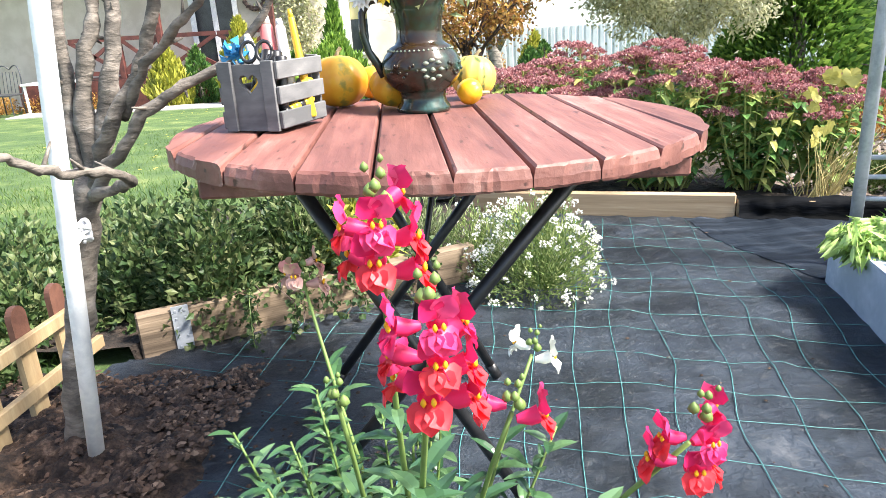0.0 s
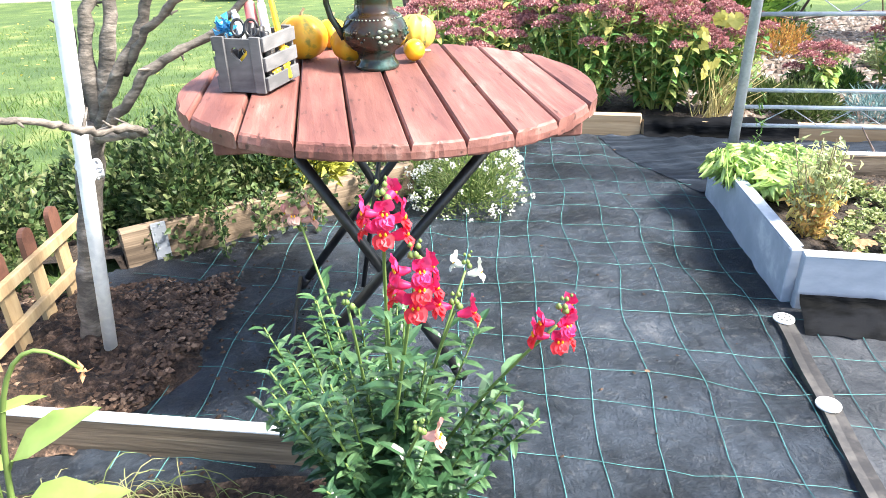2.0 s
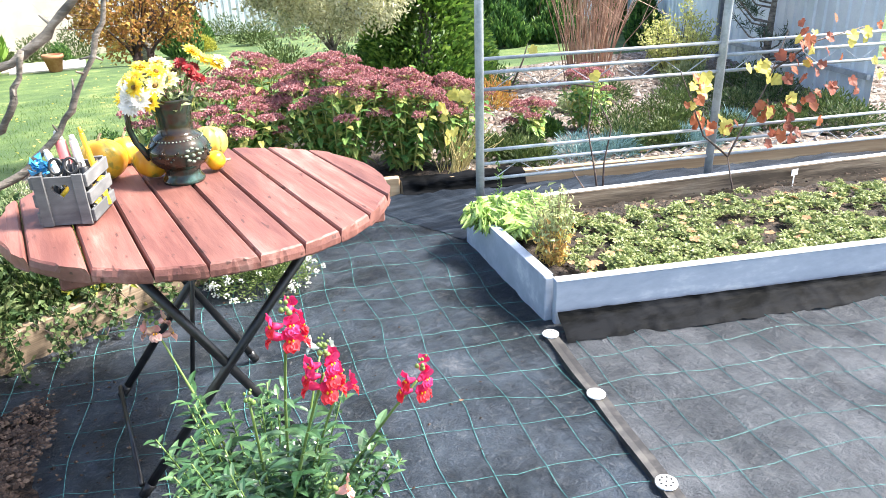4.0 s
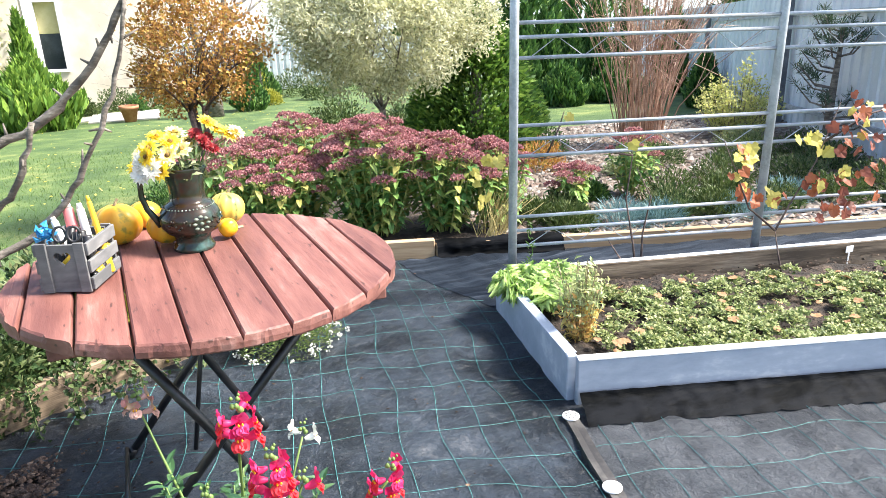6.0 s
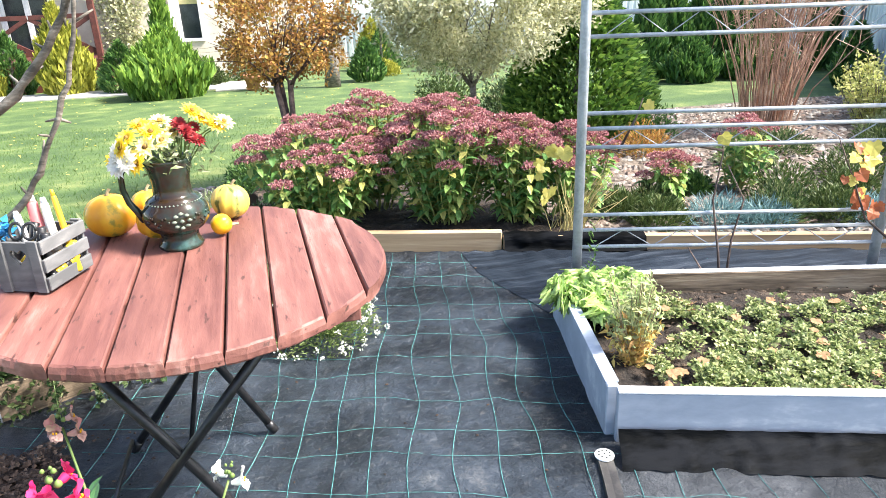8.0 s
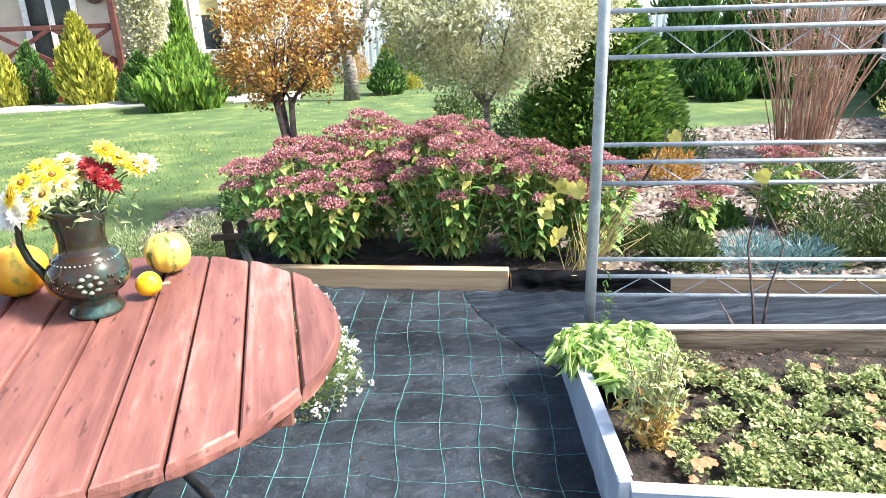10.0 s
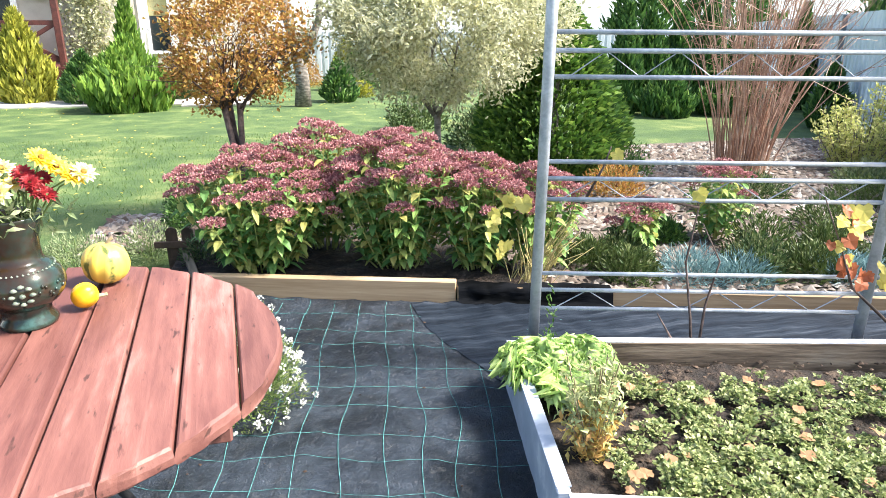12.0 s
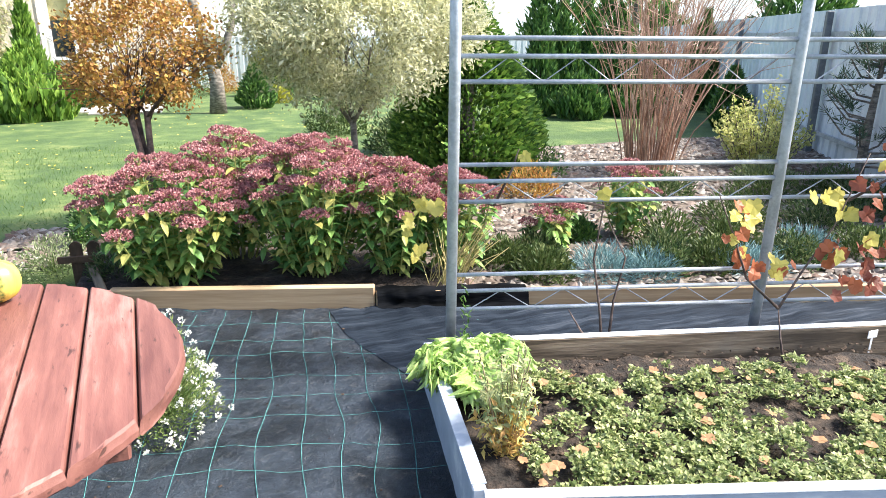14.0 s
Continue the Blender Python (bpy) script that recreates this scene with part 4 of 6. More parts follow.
for k in range(5):
    a = Vector(in_crate(0.02 + 0.02 * k, 0.03, 0.01)) - Vector(in_crate(0, 0, 0))
    b = Vector(in_crate(0.03 + 0.018 * k, 0.10 - 0.015 * k, 0.125 + 0.008 * (k % 2))) - Vector(in_crate(0, 0, 0))
    part("grip", cyl(a, b, 0.009, 0.011, 10), M_black, dark, smooth=True)

# ---- jug ----
M_glaze = surface("green_brown_glaze", (0.026, 0.015, 0.008), (0.018, 0.034, 0.026), 9, 0.12, bump=0.25, fine=40, c3=(0.035, 0.08, 0.07), bdist=0.003, rvar=0.06)
JUG = (-0.003, 1.603, 0.7495)
jug = thing("ceramic_jug", Matrix.Translation(JUG) @ Matrix.Scale(0.90, 4), "glazed dark green and brown ceramic jug with flower relief", "jug")
prof = [(0.060, 0), (0.063, 0.006), (0.061, 0.013), (0.054, 0.022), (0.051, 0.034), (0.054, 0.044), (0.056, 0.048), (0.074, 0.060), (0.087, 0.078), (0.092, 0.096), (0.090, 0.112), (0.082, 0.128), (0.071, 0.140), (0.070, 0.144), (0.058, 0.150), (0.053, 0.158), (0.051, 0.180), (0.053, 0.205), (0.058, 0.224), (0.057, 0.228), (0.062, 0.238), (0.063, 0.243), (0.068, 0.256), (0.066, 0.258), (0.056, 0.246), (0.047, 0.19), (0.044, 0.15)]
part("body", Geo().lathe(prof, 48), M_glaze, jug, smooth=True)
hp = [(-0.060, -0.005, 0.238), (-0.080, -0.006, 0.252), (-0.108, -0.009, 0.246), (-0.124, -0.011, 0.222), (-0.126, -0.012, 0.18), (-0.116, -0.011, 0.140), (-0.098, -0.009, 0.110), (-0.087, -0.008, 0.082)]
part("handle", Geo().tube(hp, [0.009, 0.010, 0.009, 0.0085, 0.0085, 0.009, 0.010, 0.008], 10), M_glaze, jug, "looped handle", smooth=True)
M_relief = surface("relief_glaze", (0.10, 0.13, 0.10), (0.20, 0.23, 0.18), 30, 0.2, bump=0.2)
g = Geo()
for k in range(8):
    a = k * math.pi / 4
    th0 = radians(-72)
    w, h = 0.020 * math.cos(a), 0.020 * math.sin(a)
    r = 0.0905 - 9 * h * h
    th1 = th0 + w / 0.09
    g.lathe([(0.001, -0.004), (0.007, -0.001), (0.008, 0.002), (0.004, 0.005), (0.0005, 0.006)], 8, (r * math.cos(th1), r * math.sin(th1), 0.096 + h))
g.lathe([(0.001, -0.005), (0.008, 0), (0.005, 0.005), (0.0005, 0.007)], 8, (0.091 * math.cos(th0), 0.091 * math.sin(th0), 0.096))
part("flower_relief", g, M_relief, jug, "raised flower ornament", smooth=True)
for s in (-1, 1):
    g = Geo()
    for k in range(9):
        th1 = radians(-72) + s * (0.38 + 0.085 * k)
        z = 0.096 + 0.013 * math.sin(k * 1.2)
        r = 0.0915 - 8 * (z - 0.098) ** 2
        g.lathe([(0.001, -0.004), (0.0045, 0), (0.003, 0.004), (0.0004, 0.005)], 7, (r * math.cos(th1), r * math.sin(th1), z))
    part("scroll_relief", g, M_glaze, jug, smooth=True)
g = Geo()
for k in range(44):
    a = k * 2 * math.pi / 44
    g.lathe([(0.0005, -0.003), (0.003, 0), (0.0005, 0.003)], 6, (0.0735 * math.cos(a), 0.0735 * math.sin(a), 0.138))
part("bead_band", g, M_relief, jug)

# ---- cut flowers ----
F_yel = foliage("yellow_petals", [(0.80, 0.55, 0.02), (0.85, 0.66, 0.05), (0.85, 0.72, 0.12)], trans=0.25)
F_pyel = foliage("pale_yellow_petals", [(0.82, 0.68, 0.16), (0.86, 0.78, 0.34), (0.88, 0.84, 0.55)], trans=0.25)
F_wht = foliage("white_petals", [(0.78, 0.78, 0.70), (0.85, 0.85, 0.82)], trans=0.25)
F_red = foliage("dark_red_petals", [(0.16, 0.008, 0.012), (0.30, 0.015, 0.02)], trans=0.2)
F_stem = foliage("stem_green", [(0.10, 0.17, 0.04), (0.17, 0.24, 0.07)], trans=0.1)
F_greyleaf = foliage("grey_green_leaves", [(0.12, 0.17, 0.07), (0.22, 0.27, 0.13), (0.32, 0.36, 0.2)], trans=0.3)
M_eye = surface("flower_eye", (0.10, 0.05, 0.01), (0.30, 0.17, 0.02), 60, 0.8)


def daisy(parent, p, face, r, mat, rings=3, eye=True, stem_from=None):
    ob = Vector(p)
    f = Vector(face).normalized()
    a = f.orthogonal().normalized()
    b = f.cross(a)
    g = Geo()
    for q in range(rings):
        n = 13 - q
        ang = np.arange(n) * 2 * np.pi / n + q * 0.3 + rng.normal(size=n) * 0.08
        lift = 0.12 + 0.38 * q
        d = np.array([(a * math.cos(t) + b * math.sin(t)) + f * lift for t in ang])
        base = np.array([ob + (a * math.cos(t) + b * math.sin(t)) * r * 0.16 for t in ang])
        nr = np.array([f - (a * math.cos(t) + b * math.sin(t)) * lift for t in ang])
        g.leaves(base, d, nr, r * (0.98 - 0.17 * q) * rng.uniform(0.9, 1.1, n), r * 0.50, 0.10, 0.12)
    fl = part("flower", g, mat, parent)
    if eye:
        e = Geo()
        e.lathe([(0.0005, -0.004), (r * 0.24, 0.0), (r * 0.2, 0.004), (0.0005, 0.007)], 10)
        m = Matrix.Translation(ob + f * r * 0.10) @ f.to_track_quat("Z", "Y").to_matrix().to_4x4()
        e.v = [np.array([m @ Vector(q) for q in np.concatenate(e.v)])]
        part("eye", e, M_eye, fl, smooth=True)
    if stem_from is not None:
        s = Vector(stem_from)
        mid = (s + ob) / 2 + Vector((0, 0, 0.02))
        part("stem", Geo().tube([s, mid, ob - f * 0.006], 0.0017, 5), F_stem, parent)


bouquet = thing("flower_bouquet", (0.020, 1.608, 0.965), "yellow, white and dark red chrysanthemums arranged in the jug", "flowers")
spots = [(-0.10, -0.03, 0.075, F_yel), (-0.075, 0.02, 0.095, F_yel), (-0.045, -0.02, 0.085, F_yel), (-0.12, 0.02, 0.055, F_yel), (-0.02, -0.035, 0.065, F_yel), (-0.055, -0.055, 0.055, F_yel), (0.0, 0.01, 0.075, F_yel), (-0.09, -0.06, 0.035, F_yel), (-0.13, -0.03, 0.028, F_yel), (-0.03, 0.03, 0.10, F_yel), (0.055, 0.0, 0.125, F_yel), (0.075, 0.01, 0.105, F_yel), (0.105, 0.0, 0.09, F_yel), (0.125, 0.005, 0.092, F_yel), (-0.075, -0.075, 0.02, F_yel), (-0.105, -0.07, 0.06, F_yel)]
for x, y, z, m in spots:
    daisy(bouquet, (x, y, z), (x * 4 + rng.normal() * 0.25, y * 5 - 0.35, 0.6), 0.025 + 0.005 * rng.random(), F_pyel if x * 100 % 3 < 1.5 else m, 4, True, (x * 0.25, y * 0.25, 0.0))
for x, y, z in ((-0.115, -0.055, 0.045), (-0.125, -0.06, 0.018), (-0.10, -0.075, 0.03)):
    daisy(bouquet, (x, y, z), (x * 4, -0.8, 0.3), 0.030, F_wht, 4, False, (x * 0.25, y * 0.25, 0.0))
for x, y, z in ((0.02, -0.01, 0.10), (0.035, -0.025, 0.085), (0.045, -0.02, 0.065), (0.022, 0.015, 0.085), (0.05, 0.0, 0.085), (0.06, -0.02, 0.058)):
    daisy(bouquet, (x, y, z), (x * 6, -0.5, 0.7), 0.019, F_red, 4, False, (x * 0.3, y * 0.3, 0.0))
g = Geo()
k = 130
p = rng.normal(size=(k, 3)) * (0.045, 0.03, 0.022) + (-0.01, -0.01, 0.03)
g.leaves(p, rnd_dirs(k, 0.3) + p * 6, rnd_dirs(k, 1.0), rng.uniform(0.018, 0.038, k), 0.010, 0.2, 0.3)
tagged(part("foliage", g, F_greyleaf, bouquet, "grey-green leaves"), kind="stuff")


# ---- gourds ----
def gourd_material(name, c1, c2, c3, stripes):
    m, n, l, b = mat_new(name)
    co = n.new("ShaderNodeTexCoord")
    sp = n.new("ShaderNodeSeparateXYZ")
    l.new(co.outputs["Object"], sp.inputs[0])
    at_ = n.new("ShaderNodeMath")
    at_.operation = "ARCTAN2"
    l.new(sp.outputs[1], at_.inputs[0])
    l.new(sp.outputs[0], at_.inputs[1])
    no = n.new("ShaderNodeTexNoise")
    no.inputs["Scale"].default_value, no.inputs["Detail"].default_value = 60, 4
    l.new(co.outputs["Object"], no.inputs[0])
    ml = n.new("ShaderNodeMath")
    ml.operation = "MULTIPLY"
    ml.inputs[1].default_value = stripes
    l.new(at_.outputs[0], ml.inputs[0])
    sn = n.new("ShaderNodeMath")
    sn.operation = "SINE"
    l.new(ml.outputs[0], sn.inputs[0])
    ad = n.new("ShaderNodeMath")
    ad.operation = "MULTIPLY_ADD"
    ad.inputs[1].default_value = 2.2
    l.new(no.outputs[0], ad.inputs[0])
    l.new(sn.outputs[0], ad.inputs[2])
    r = n.new("ShaderNodeValToRGB")
    r.color_ramp.elements[0].position, r.color_ramp.elements[1].position = 0.30, 0.80
    r.color_ramp.elements[0].color, r.color_ramp.elements[1].color = (*c1, 1), (*c2, 1)
    r.color_ramp.elements.new(0.95).color = (*c3, 1)
    mr = n.new("ShaderNodeMapRange")
    mr.inputs[1].default_value, mr.inputs[2].default_value = -0.5, 2.4
    l.new(ad.outputs[0], mr.inputs[0])
    l.new(mr.outputs[0], r.inputs[0])
    l.new(r.outputs[0], b.inputs["Base Color"])
    b.inputs["Roughness"].default_value = 0.35
    return m


M_go = gourd_material("orange_gourd", (0.68, 0.30, 0.015), (0.72, 0.42, 0.03), (0.30, 0.26, 0.04), 4)
M_gs = gourd_material("speckled_gourd", (0.70, 0.50, 0.08), (0.62, 0.48, 0.10), (0.10, 0.13, 0.03), 5)
M_gy = gourd_material("yellow_gourd", (0.76, 0.36, 0.01), (0.80, 0.46, 0.02), (0.8, 0.55, 0.05), 3)
M_stalk = surface("dry_stalk", (0.20, 0.16, 0.09), (0.34, 0.28, 0.17), 40, 0.9)


def gourd(x, y, r, h, mat, label, lobes=8, tilt=(0, 0, 0)):
    ob = thing("gourd", Matrix.Translation((x, y, top_z(x, y) + 0.0005)), label, "gourd", "gourds on the table")
    prof = [(r * 0.25, 0.002)] + [(r * math.sin(a) ** 0.85 if a < 3.0 else r * 0.12, h * (0.5 - 0.5 * math.cos(a))) for a in np.linspace(0.35, 3.0, 12)] + [(r * 0.05, h * 0.965)]
    g = Geo().lathe(prof, 40, lobes=lobes, depth=0.10)
    v = np.concatenate(g.v)
    low = v[:, 2].min()
    m = Euler([radians(a) for a in tilt]).to_matrix()
    v = np.array([m @ Vector(q) for q in v])
    v[:, 2] -= v[:, 2].min() - low
    g.v = [v]
    part("body", g, mat, ob, smooth=True)
    top = m @ Vector((0, 0, h))
    part("stalk", Geo().tube([top * 0.97, top + m @ Vector((0.004, 0, 0.008)), top + m @ Vector((0.010, 0.004, 0.016))], [0.006, 0.004, 0.0045], 6), M_stalk, ob)


gourd(-0.196, 1.725, 0.064, 0.112, M_go, "large orange gourd with green stripes")
gourd(-0.13, 1.87, 0.047, 0.080, M_go, "orange ribbed gourd behind the jug")
gourd(-0.088, 1.685, 0.047, 0.080, M_go, "flattened orange and green gourd beside the jug", tilt=(14, 20, 0))
gourd(0.100, 1.80, 0.052, 0.096, M_gs, "round yellow gourd speckled with dark green", 10, (-6, 8, 0))
gourd(0.070, 1.652, 0.027, 0.055, M_gy, "small bright yellow pear-shaped gourd lying down", 5, (10, 62, 20))


# ---- snapdragons ----
F_snapleaf = foliage("glossy_snapdragon_leaves", [(0.022, 0.065, 0.028), (0.048, 0.115, 0.048), (0.11, 0.20, 0.09)], 0.28, 0.2, 0.8)
F_pinkpet = foliage("magenta_petals", [(0.62, 0.015, 0.11), (0.74, 0.03, 0.15), (0.80, 0.07, 0.22)], 0.45, 0.3)
F_redpet = foliage("coral_red_petals", [(0.70, 0.02, 0.04), (0.80, 0.05, 0.06)], 0.45, 0.3)
F_palepet = foliage("faded_petals", [(0.55, 0.36, 0.24), (0.68, 0.42, 0.36), (0.6, 0.25, 0.25)], 0.6, 0.3)
F_yelpal = foliage("yellow_palate", [(0.80, 0.40, 0.01), (0.85, 0.52, 0.03)], 0.5, 0.2)


def floret(parent, p, out, s, mat, mat2):
    """A two-lipped flower: tube, two upper lobes, three lower lobes, yellow throat."""
    o = Vector(out).normalized()
    up = (Vector((0, 0, 1)) - o * o.z).normalized()
    sd = o.cross(up)
    p = Vector(p)
    m = p + o * s * 0.55
    g = Geo()
    g.tube([p, p + o * s * 0.3 - up * s * 0.04, m], [s * 0.10, s * 0.20, s * 0.22], 8, False)
    for k in (-1, 1):
        g.big_leaf(m + up * s * 0.12, up * 0.9 + o * 0.15 + sd * k * 0.55, o, s * 0.60, s * 0.66, -0.25, 0.08)
    fl = part("floret", g, mat, parent, smooth=True)
    g = Geo()
    for k in (-1, 0, 1):
        g.big_leaf(m - up * s * 0.10, -up * 0.75 + o * 0.55 + sd * k * 0.75, o * 0.6 + up * 0.8, s * 0.54, s * 0.58, 0.35, 0.10)
    part("lower_lip", g, mat2, fl, smooth=True)
    g = Geo()
    q = m - up * s * 0.02 + o * s * 0.14
    for k in (-1, 1):
        c = q + sd * k * s * 0.09
        g.lathe([(0.0004, -s * 0.10), (s * 0.055, -s * 0.03), (s * 0.045, s * 0.03), (0.0004, s * 0.08)], 8, c)
    part("throat", g, F_yelpal, fl, smooth=True)


def bez(a, b, c, n=9):
    t = np.linspace(0, 1, n)[:, None]
    return (1 - t) ** 2 * np.array(a) + 2 * t * (1 - t) * np.array(b) + t * t * np.array(c)


def leaf_shoot(g, pts, k, ln, wd, t0=0.05, t1=0.97):
    for i in range(k):
        t = t0 + (t1 - t0) * (i + rng.random()) / k
        j = min(int(t * (len(pts) - 1)), len(pts) - 2)
        q = pts[j] + (pts[j + 1] - pts[j]) * (t * (len(pts) - 1) - j)
        a = i * 2.4 + rng.normal() * 0.3
        d = Vector((math.cos(a), math.sin(a), 0.45 + 0.5 * t + rng.normal() * 0.2))
        s = ln * (1.1 - 0.55 * t) * rng.uniform(0.7, 1.2)
        g.big_leaf(q, d, (0, 0, 1), s, wd * s / ln * rng.uniform(0.8, 1.15), 0.35 + 0.25 * rng.random())


def snapdragon(base, heads, shoots, label):
    ob = thing("snapdragon", base, label, "flowering plant")
    B = np.array(base)
    gl, gs = Geo(), Geo()
    for tip, florets, kind in heads:
        T = np.array(tip) - B
        pts = bez((rng.normal() * 0.02, rng.normal() * 0.02, 0), (T[0] * 0.35, T[1] * 0.35, T[2] * 0.55), T)
        st = Geo().tube(pts, np.linspace(0.0042, 0.0022, len(pts)), 7)
        part("stem", st, F_stem, ob, smooth=True)
        leaf_shoot(gl, pts, 38, 0.064, 0.023, 0.05, 0.80)
        d = pts[-1] - pts[-2]
        d = d / np.linalg.norm(d) + np.array([0, 0, 1.6])
        d /= np.linalg.norm(d)
        spike = 0.0075 * florets
        for i in range(florets):
            a = i * 2.2 + rng.random() * 0.5
            h = -spike * 0.55 + spike * (i / max(1, florets - 1))
            o = (math.cos(a) * 0.9, math.sin(a) * 0.9 - 0.35, 0.15)
            pos = T + d * h + np.array(o) * 0.006
            m1, m2 = (F_pinkpet, F_redpet if i < florets * 0.6 else F_pinkpet) if kind == "pink" else (F_wht, F_wht) if kind == "white" else (F_palepet, F_palepet)
            floret(ob, pos, o, 0.036 - 0.009 * i / florets, m1, m2)
        for i in range(6):
            a = i * 2.4
            q = T + d * (spike * 0.5 + 0.006 * i)
            r = 0.0055 - 0.0006 * i
            c = q + np.array((math.cos(a), math.sin(a), 0)) * 0.006
            part("bud", Geo().lathe([(0.0005, -r), (r, -r * 0.2), (r * 0.8, r * 0.6), (0.0005, r * 1.3)], 7, c), F_stem, ob, smooth=True)
    for tip in shoots:
        T = np.array(tip) - B
        pts = bez((rng.normal() * 0.03, rng.normal() * 0.03, 0), (T[0] * 0.5, T[1] * 0.5, T[2] * 0.5), T)
        gs.tube(pts, np.linspace(0.0035, 0.0015, len(pts)), 5)
        leaf_shoot(gl, pts, 60, 0.052, 0.021, 0.1, 1.0)
    tagged(part("side_stems", gs, F_stem, ob, smooth=True), kind="stuff")
    tagged(part("foliage", gl, F_snapleaf, ob, "glossy dark green narrow leaves"), kind="stuff")


r2 = np.random.default_rng(5)
shoots = []
for i in range(52):
    a, r = r2.random() * 6.28, 0.215 * math.sqrt(r2.random())
    shoots.append((-0.015 + r * math.cos(a), 0.74 + r * math.sin(a) * 0.9, 0.30 + 0.22 * r2.random() + 0.05 * (1 - r / 0.2)))
shoots += [(-0.14, 0.95, 0.47), (-0.10, 0.93, 0.40), (-0.19, 0.90, 0.33), (-0.22, 0.86, 0.24), (-0.17, 0.80, 0.30), (0.22, 0.72, 0.36), (0.26, 0.76, 0.30), (-0.06, 0.98, 0.42)]
snapdragon((-0.02, 0.78, 0.0), [((0.012, 0.569, 0.798), 7, "pink"), ((0.045, 0.503, 0.742), 9, "pink"), ((0.243, 0.612, 0.597), 7, "pink"), ((0.145, 0.905, 0.532), 2, "white"), ((-0.165, 1.045, 0.602), 4, "pale"), ((0.101, 0.628, 0.622), 2, "pink"), ((-0.05, 0.66, 0.62), 0, "pink"), ((0.04, 0.52, 0.50), 1, "pale")], shoots, "snapdragon plant with magenta-red and yellow flower spikes")


# ---- stonecrop bed ----
g = sheet(-0.1, 1.62, 0, 1.35, 60, 44, lambda u, w: 0)
vv = []
for u, w, _ in np.concatenate(g.v):
    y = 3.50 - 0.272 * u + w
    vv.append((u, y, 0.065 - 0.03 * w + 0.02 * noise.noise(Vector((u * 7, y * 7, 0))) + 0.01 * noise.noise(Vector((u * 23, y * 23, 0)))))
g.v = [np.array(vv)]
tagged(part("flower_bed_soil", g, M_soil, smooth=True), "dark bare soil of the flower bed", "soil", kind="structure")

F_sedleaf = foliage("fleshy_green_leaves", [(0.08, 0.20, 0.06), (0.15, 0.30, 0.08), (0.26, 0.40, 0.11), (0.50, 0.46, 0.14)], 0.5, 0.35)
F_sedhead = foliage("dusky_pink_florets", [(0.22, 0.08, 0.085), (0.37, 0.155, 0.165), (0.48, 0.235, 0.24), (0.57, 0.36, 0.335)], 0.8, 0.2)
F_sedstem = foliage("pale_green_stems", [(0.28, 0.34, 0.10), (0.40, 0.42, 0.15)], 0.6, 0.15)


def sedum(x, y, z, r, h, heads, label, name="stonecrop"):
    ob = thing(name, (x, y, z), label, "flowering plant", "stonecrop clumps")
    stems, gl = Geo(), Geo()
    for i in range(heads):
        a = i * 2.399 + rng.normal() * 0.2
        q = math.sqrt((i + 0.5) / heads)
        tip = np.array([r * q * math.cos(a), r * q * math.sin(a), h * (1.0 - 0.38 * q * q * rng.uniform(0.4, 1.3)) * rng.uniform(0.92, 1.04)])
        foot = np.array([tip[0] * 0.35, tip[1] * 0.35, 0])
        pts = bez(foot, (tip[0] * 0.75, tip[1] * 0.75, tip[2] * 0.5), tip, 7)
        stems.tube(pts, [0.005, 0.005, 0.0045, 0.004, 0.004, 0.0035, 0.003], 5)
        hr = rng.uniform(0.045, 0.075)
        sg, fl = Geo(), Geo()
        k = int(70 * (hr / 0.055) ** 2)
        rr, aa = np.sqrt(rng.random(k)) * hr, rng.random(k) * 6.283
        fz = 0.012 + 0.022 * (1 - (rr / hr) ** 2) + rng.normal(size=k) * 0.004
        P = tip + np.stack([rr * np.cos(aa), rr * np.sin(aa), fz], 1)
        for j in range(9):
            c = P[j * (k // 9)]
            sg.tube([tip - (0, 0, 0.02), (tip + c) / 2 + (0, 0, -0.004), c - (0, 0, 0.006)], 0.0016, 4, False)
        D = np.stack([np.cos(aa) * rr / hr, np.sin(aa) * rr / hr, 0.8 + 0 * aa], 1)
        for _ in range(3):
            fl.leaves(P - D * 0.004, D + rnd_dirs(k) * 0.9, rnd_dirs(k), 0.0165, 0.011, 0.3, 0.1)
        hd = part("flower_head", fl, F_sedhead, ob)
        tagged(part("head_stalk", sg, F_sedstem, hd), kind="stuff")
        for t in np.arange(0.15, 0.95, 0.085):
            j = min(int(t * 6), 5)
            c = pts[j] + (pts[j + 1] - pts[j]) * (t * 6 - j)
            for s in (0, math.pi):
                b = t * 19 + s + rng.normal() * 0.4
                gl.big_leaf(c, (math.cos(b), math.sin(b), 0.25 + rng.normal() * 0.25), (0, 0, 1), rng.uniform(0.050, 0.080), rng.uniform(0.030, 0.045), 0.6)
    tagged(part("stems", stems, F_sedstem, ob), kind="stuff")
    tagged(part("foliage", gl, F_sedleaf, ob, "fleshy green leaves yellowing at the foot"), kind="stuff")
    return ob


sedum(0.36, 3.70, 0.05, 0.41, 0.58, 66, "clump of stonecrop with broad dusky pink flower heads")
sedum(0.70, 3.95, 0.05, 0.26, 0.67, 30, "tall clump of stonecrop with dusky pink flower heads")
sedum(1.06, 3.57, 0.05, 0.35, 0.66, 60, "tall clump of stonecrop with dusky pink flower heads")
sedum(1.46, 3.46, 0.05, 0.28, 0.57, 38, "clump of stonecrop with pink heads and yellowing leaves")
sedum(1.76, 3.38, 0.05, 0.20, 0.52, 22, "stonecrop clump yellowing beside the trellis post")
sedum(2.42, 3.58, 0.03, 0.15, 0.30, 10, "small stonecrop with a single dense group of pink heads")
sedum(2.98, 3.70, 0.03, 0.18, 0.44, 12, "upright stonecrop with large green leaves")
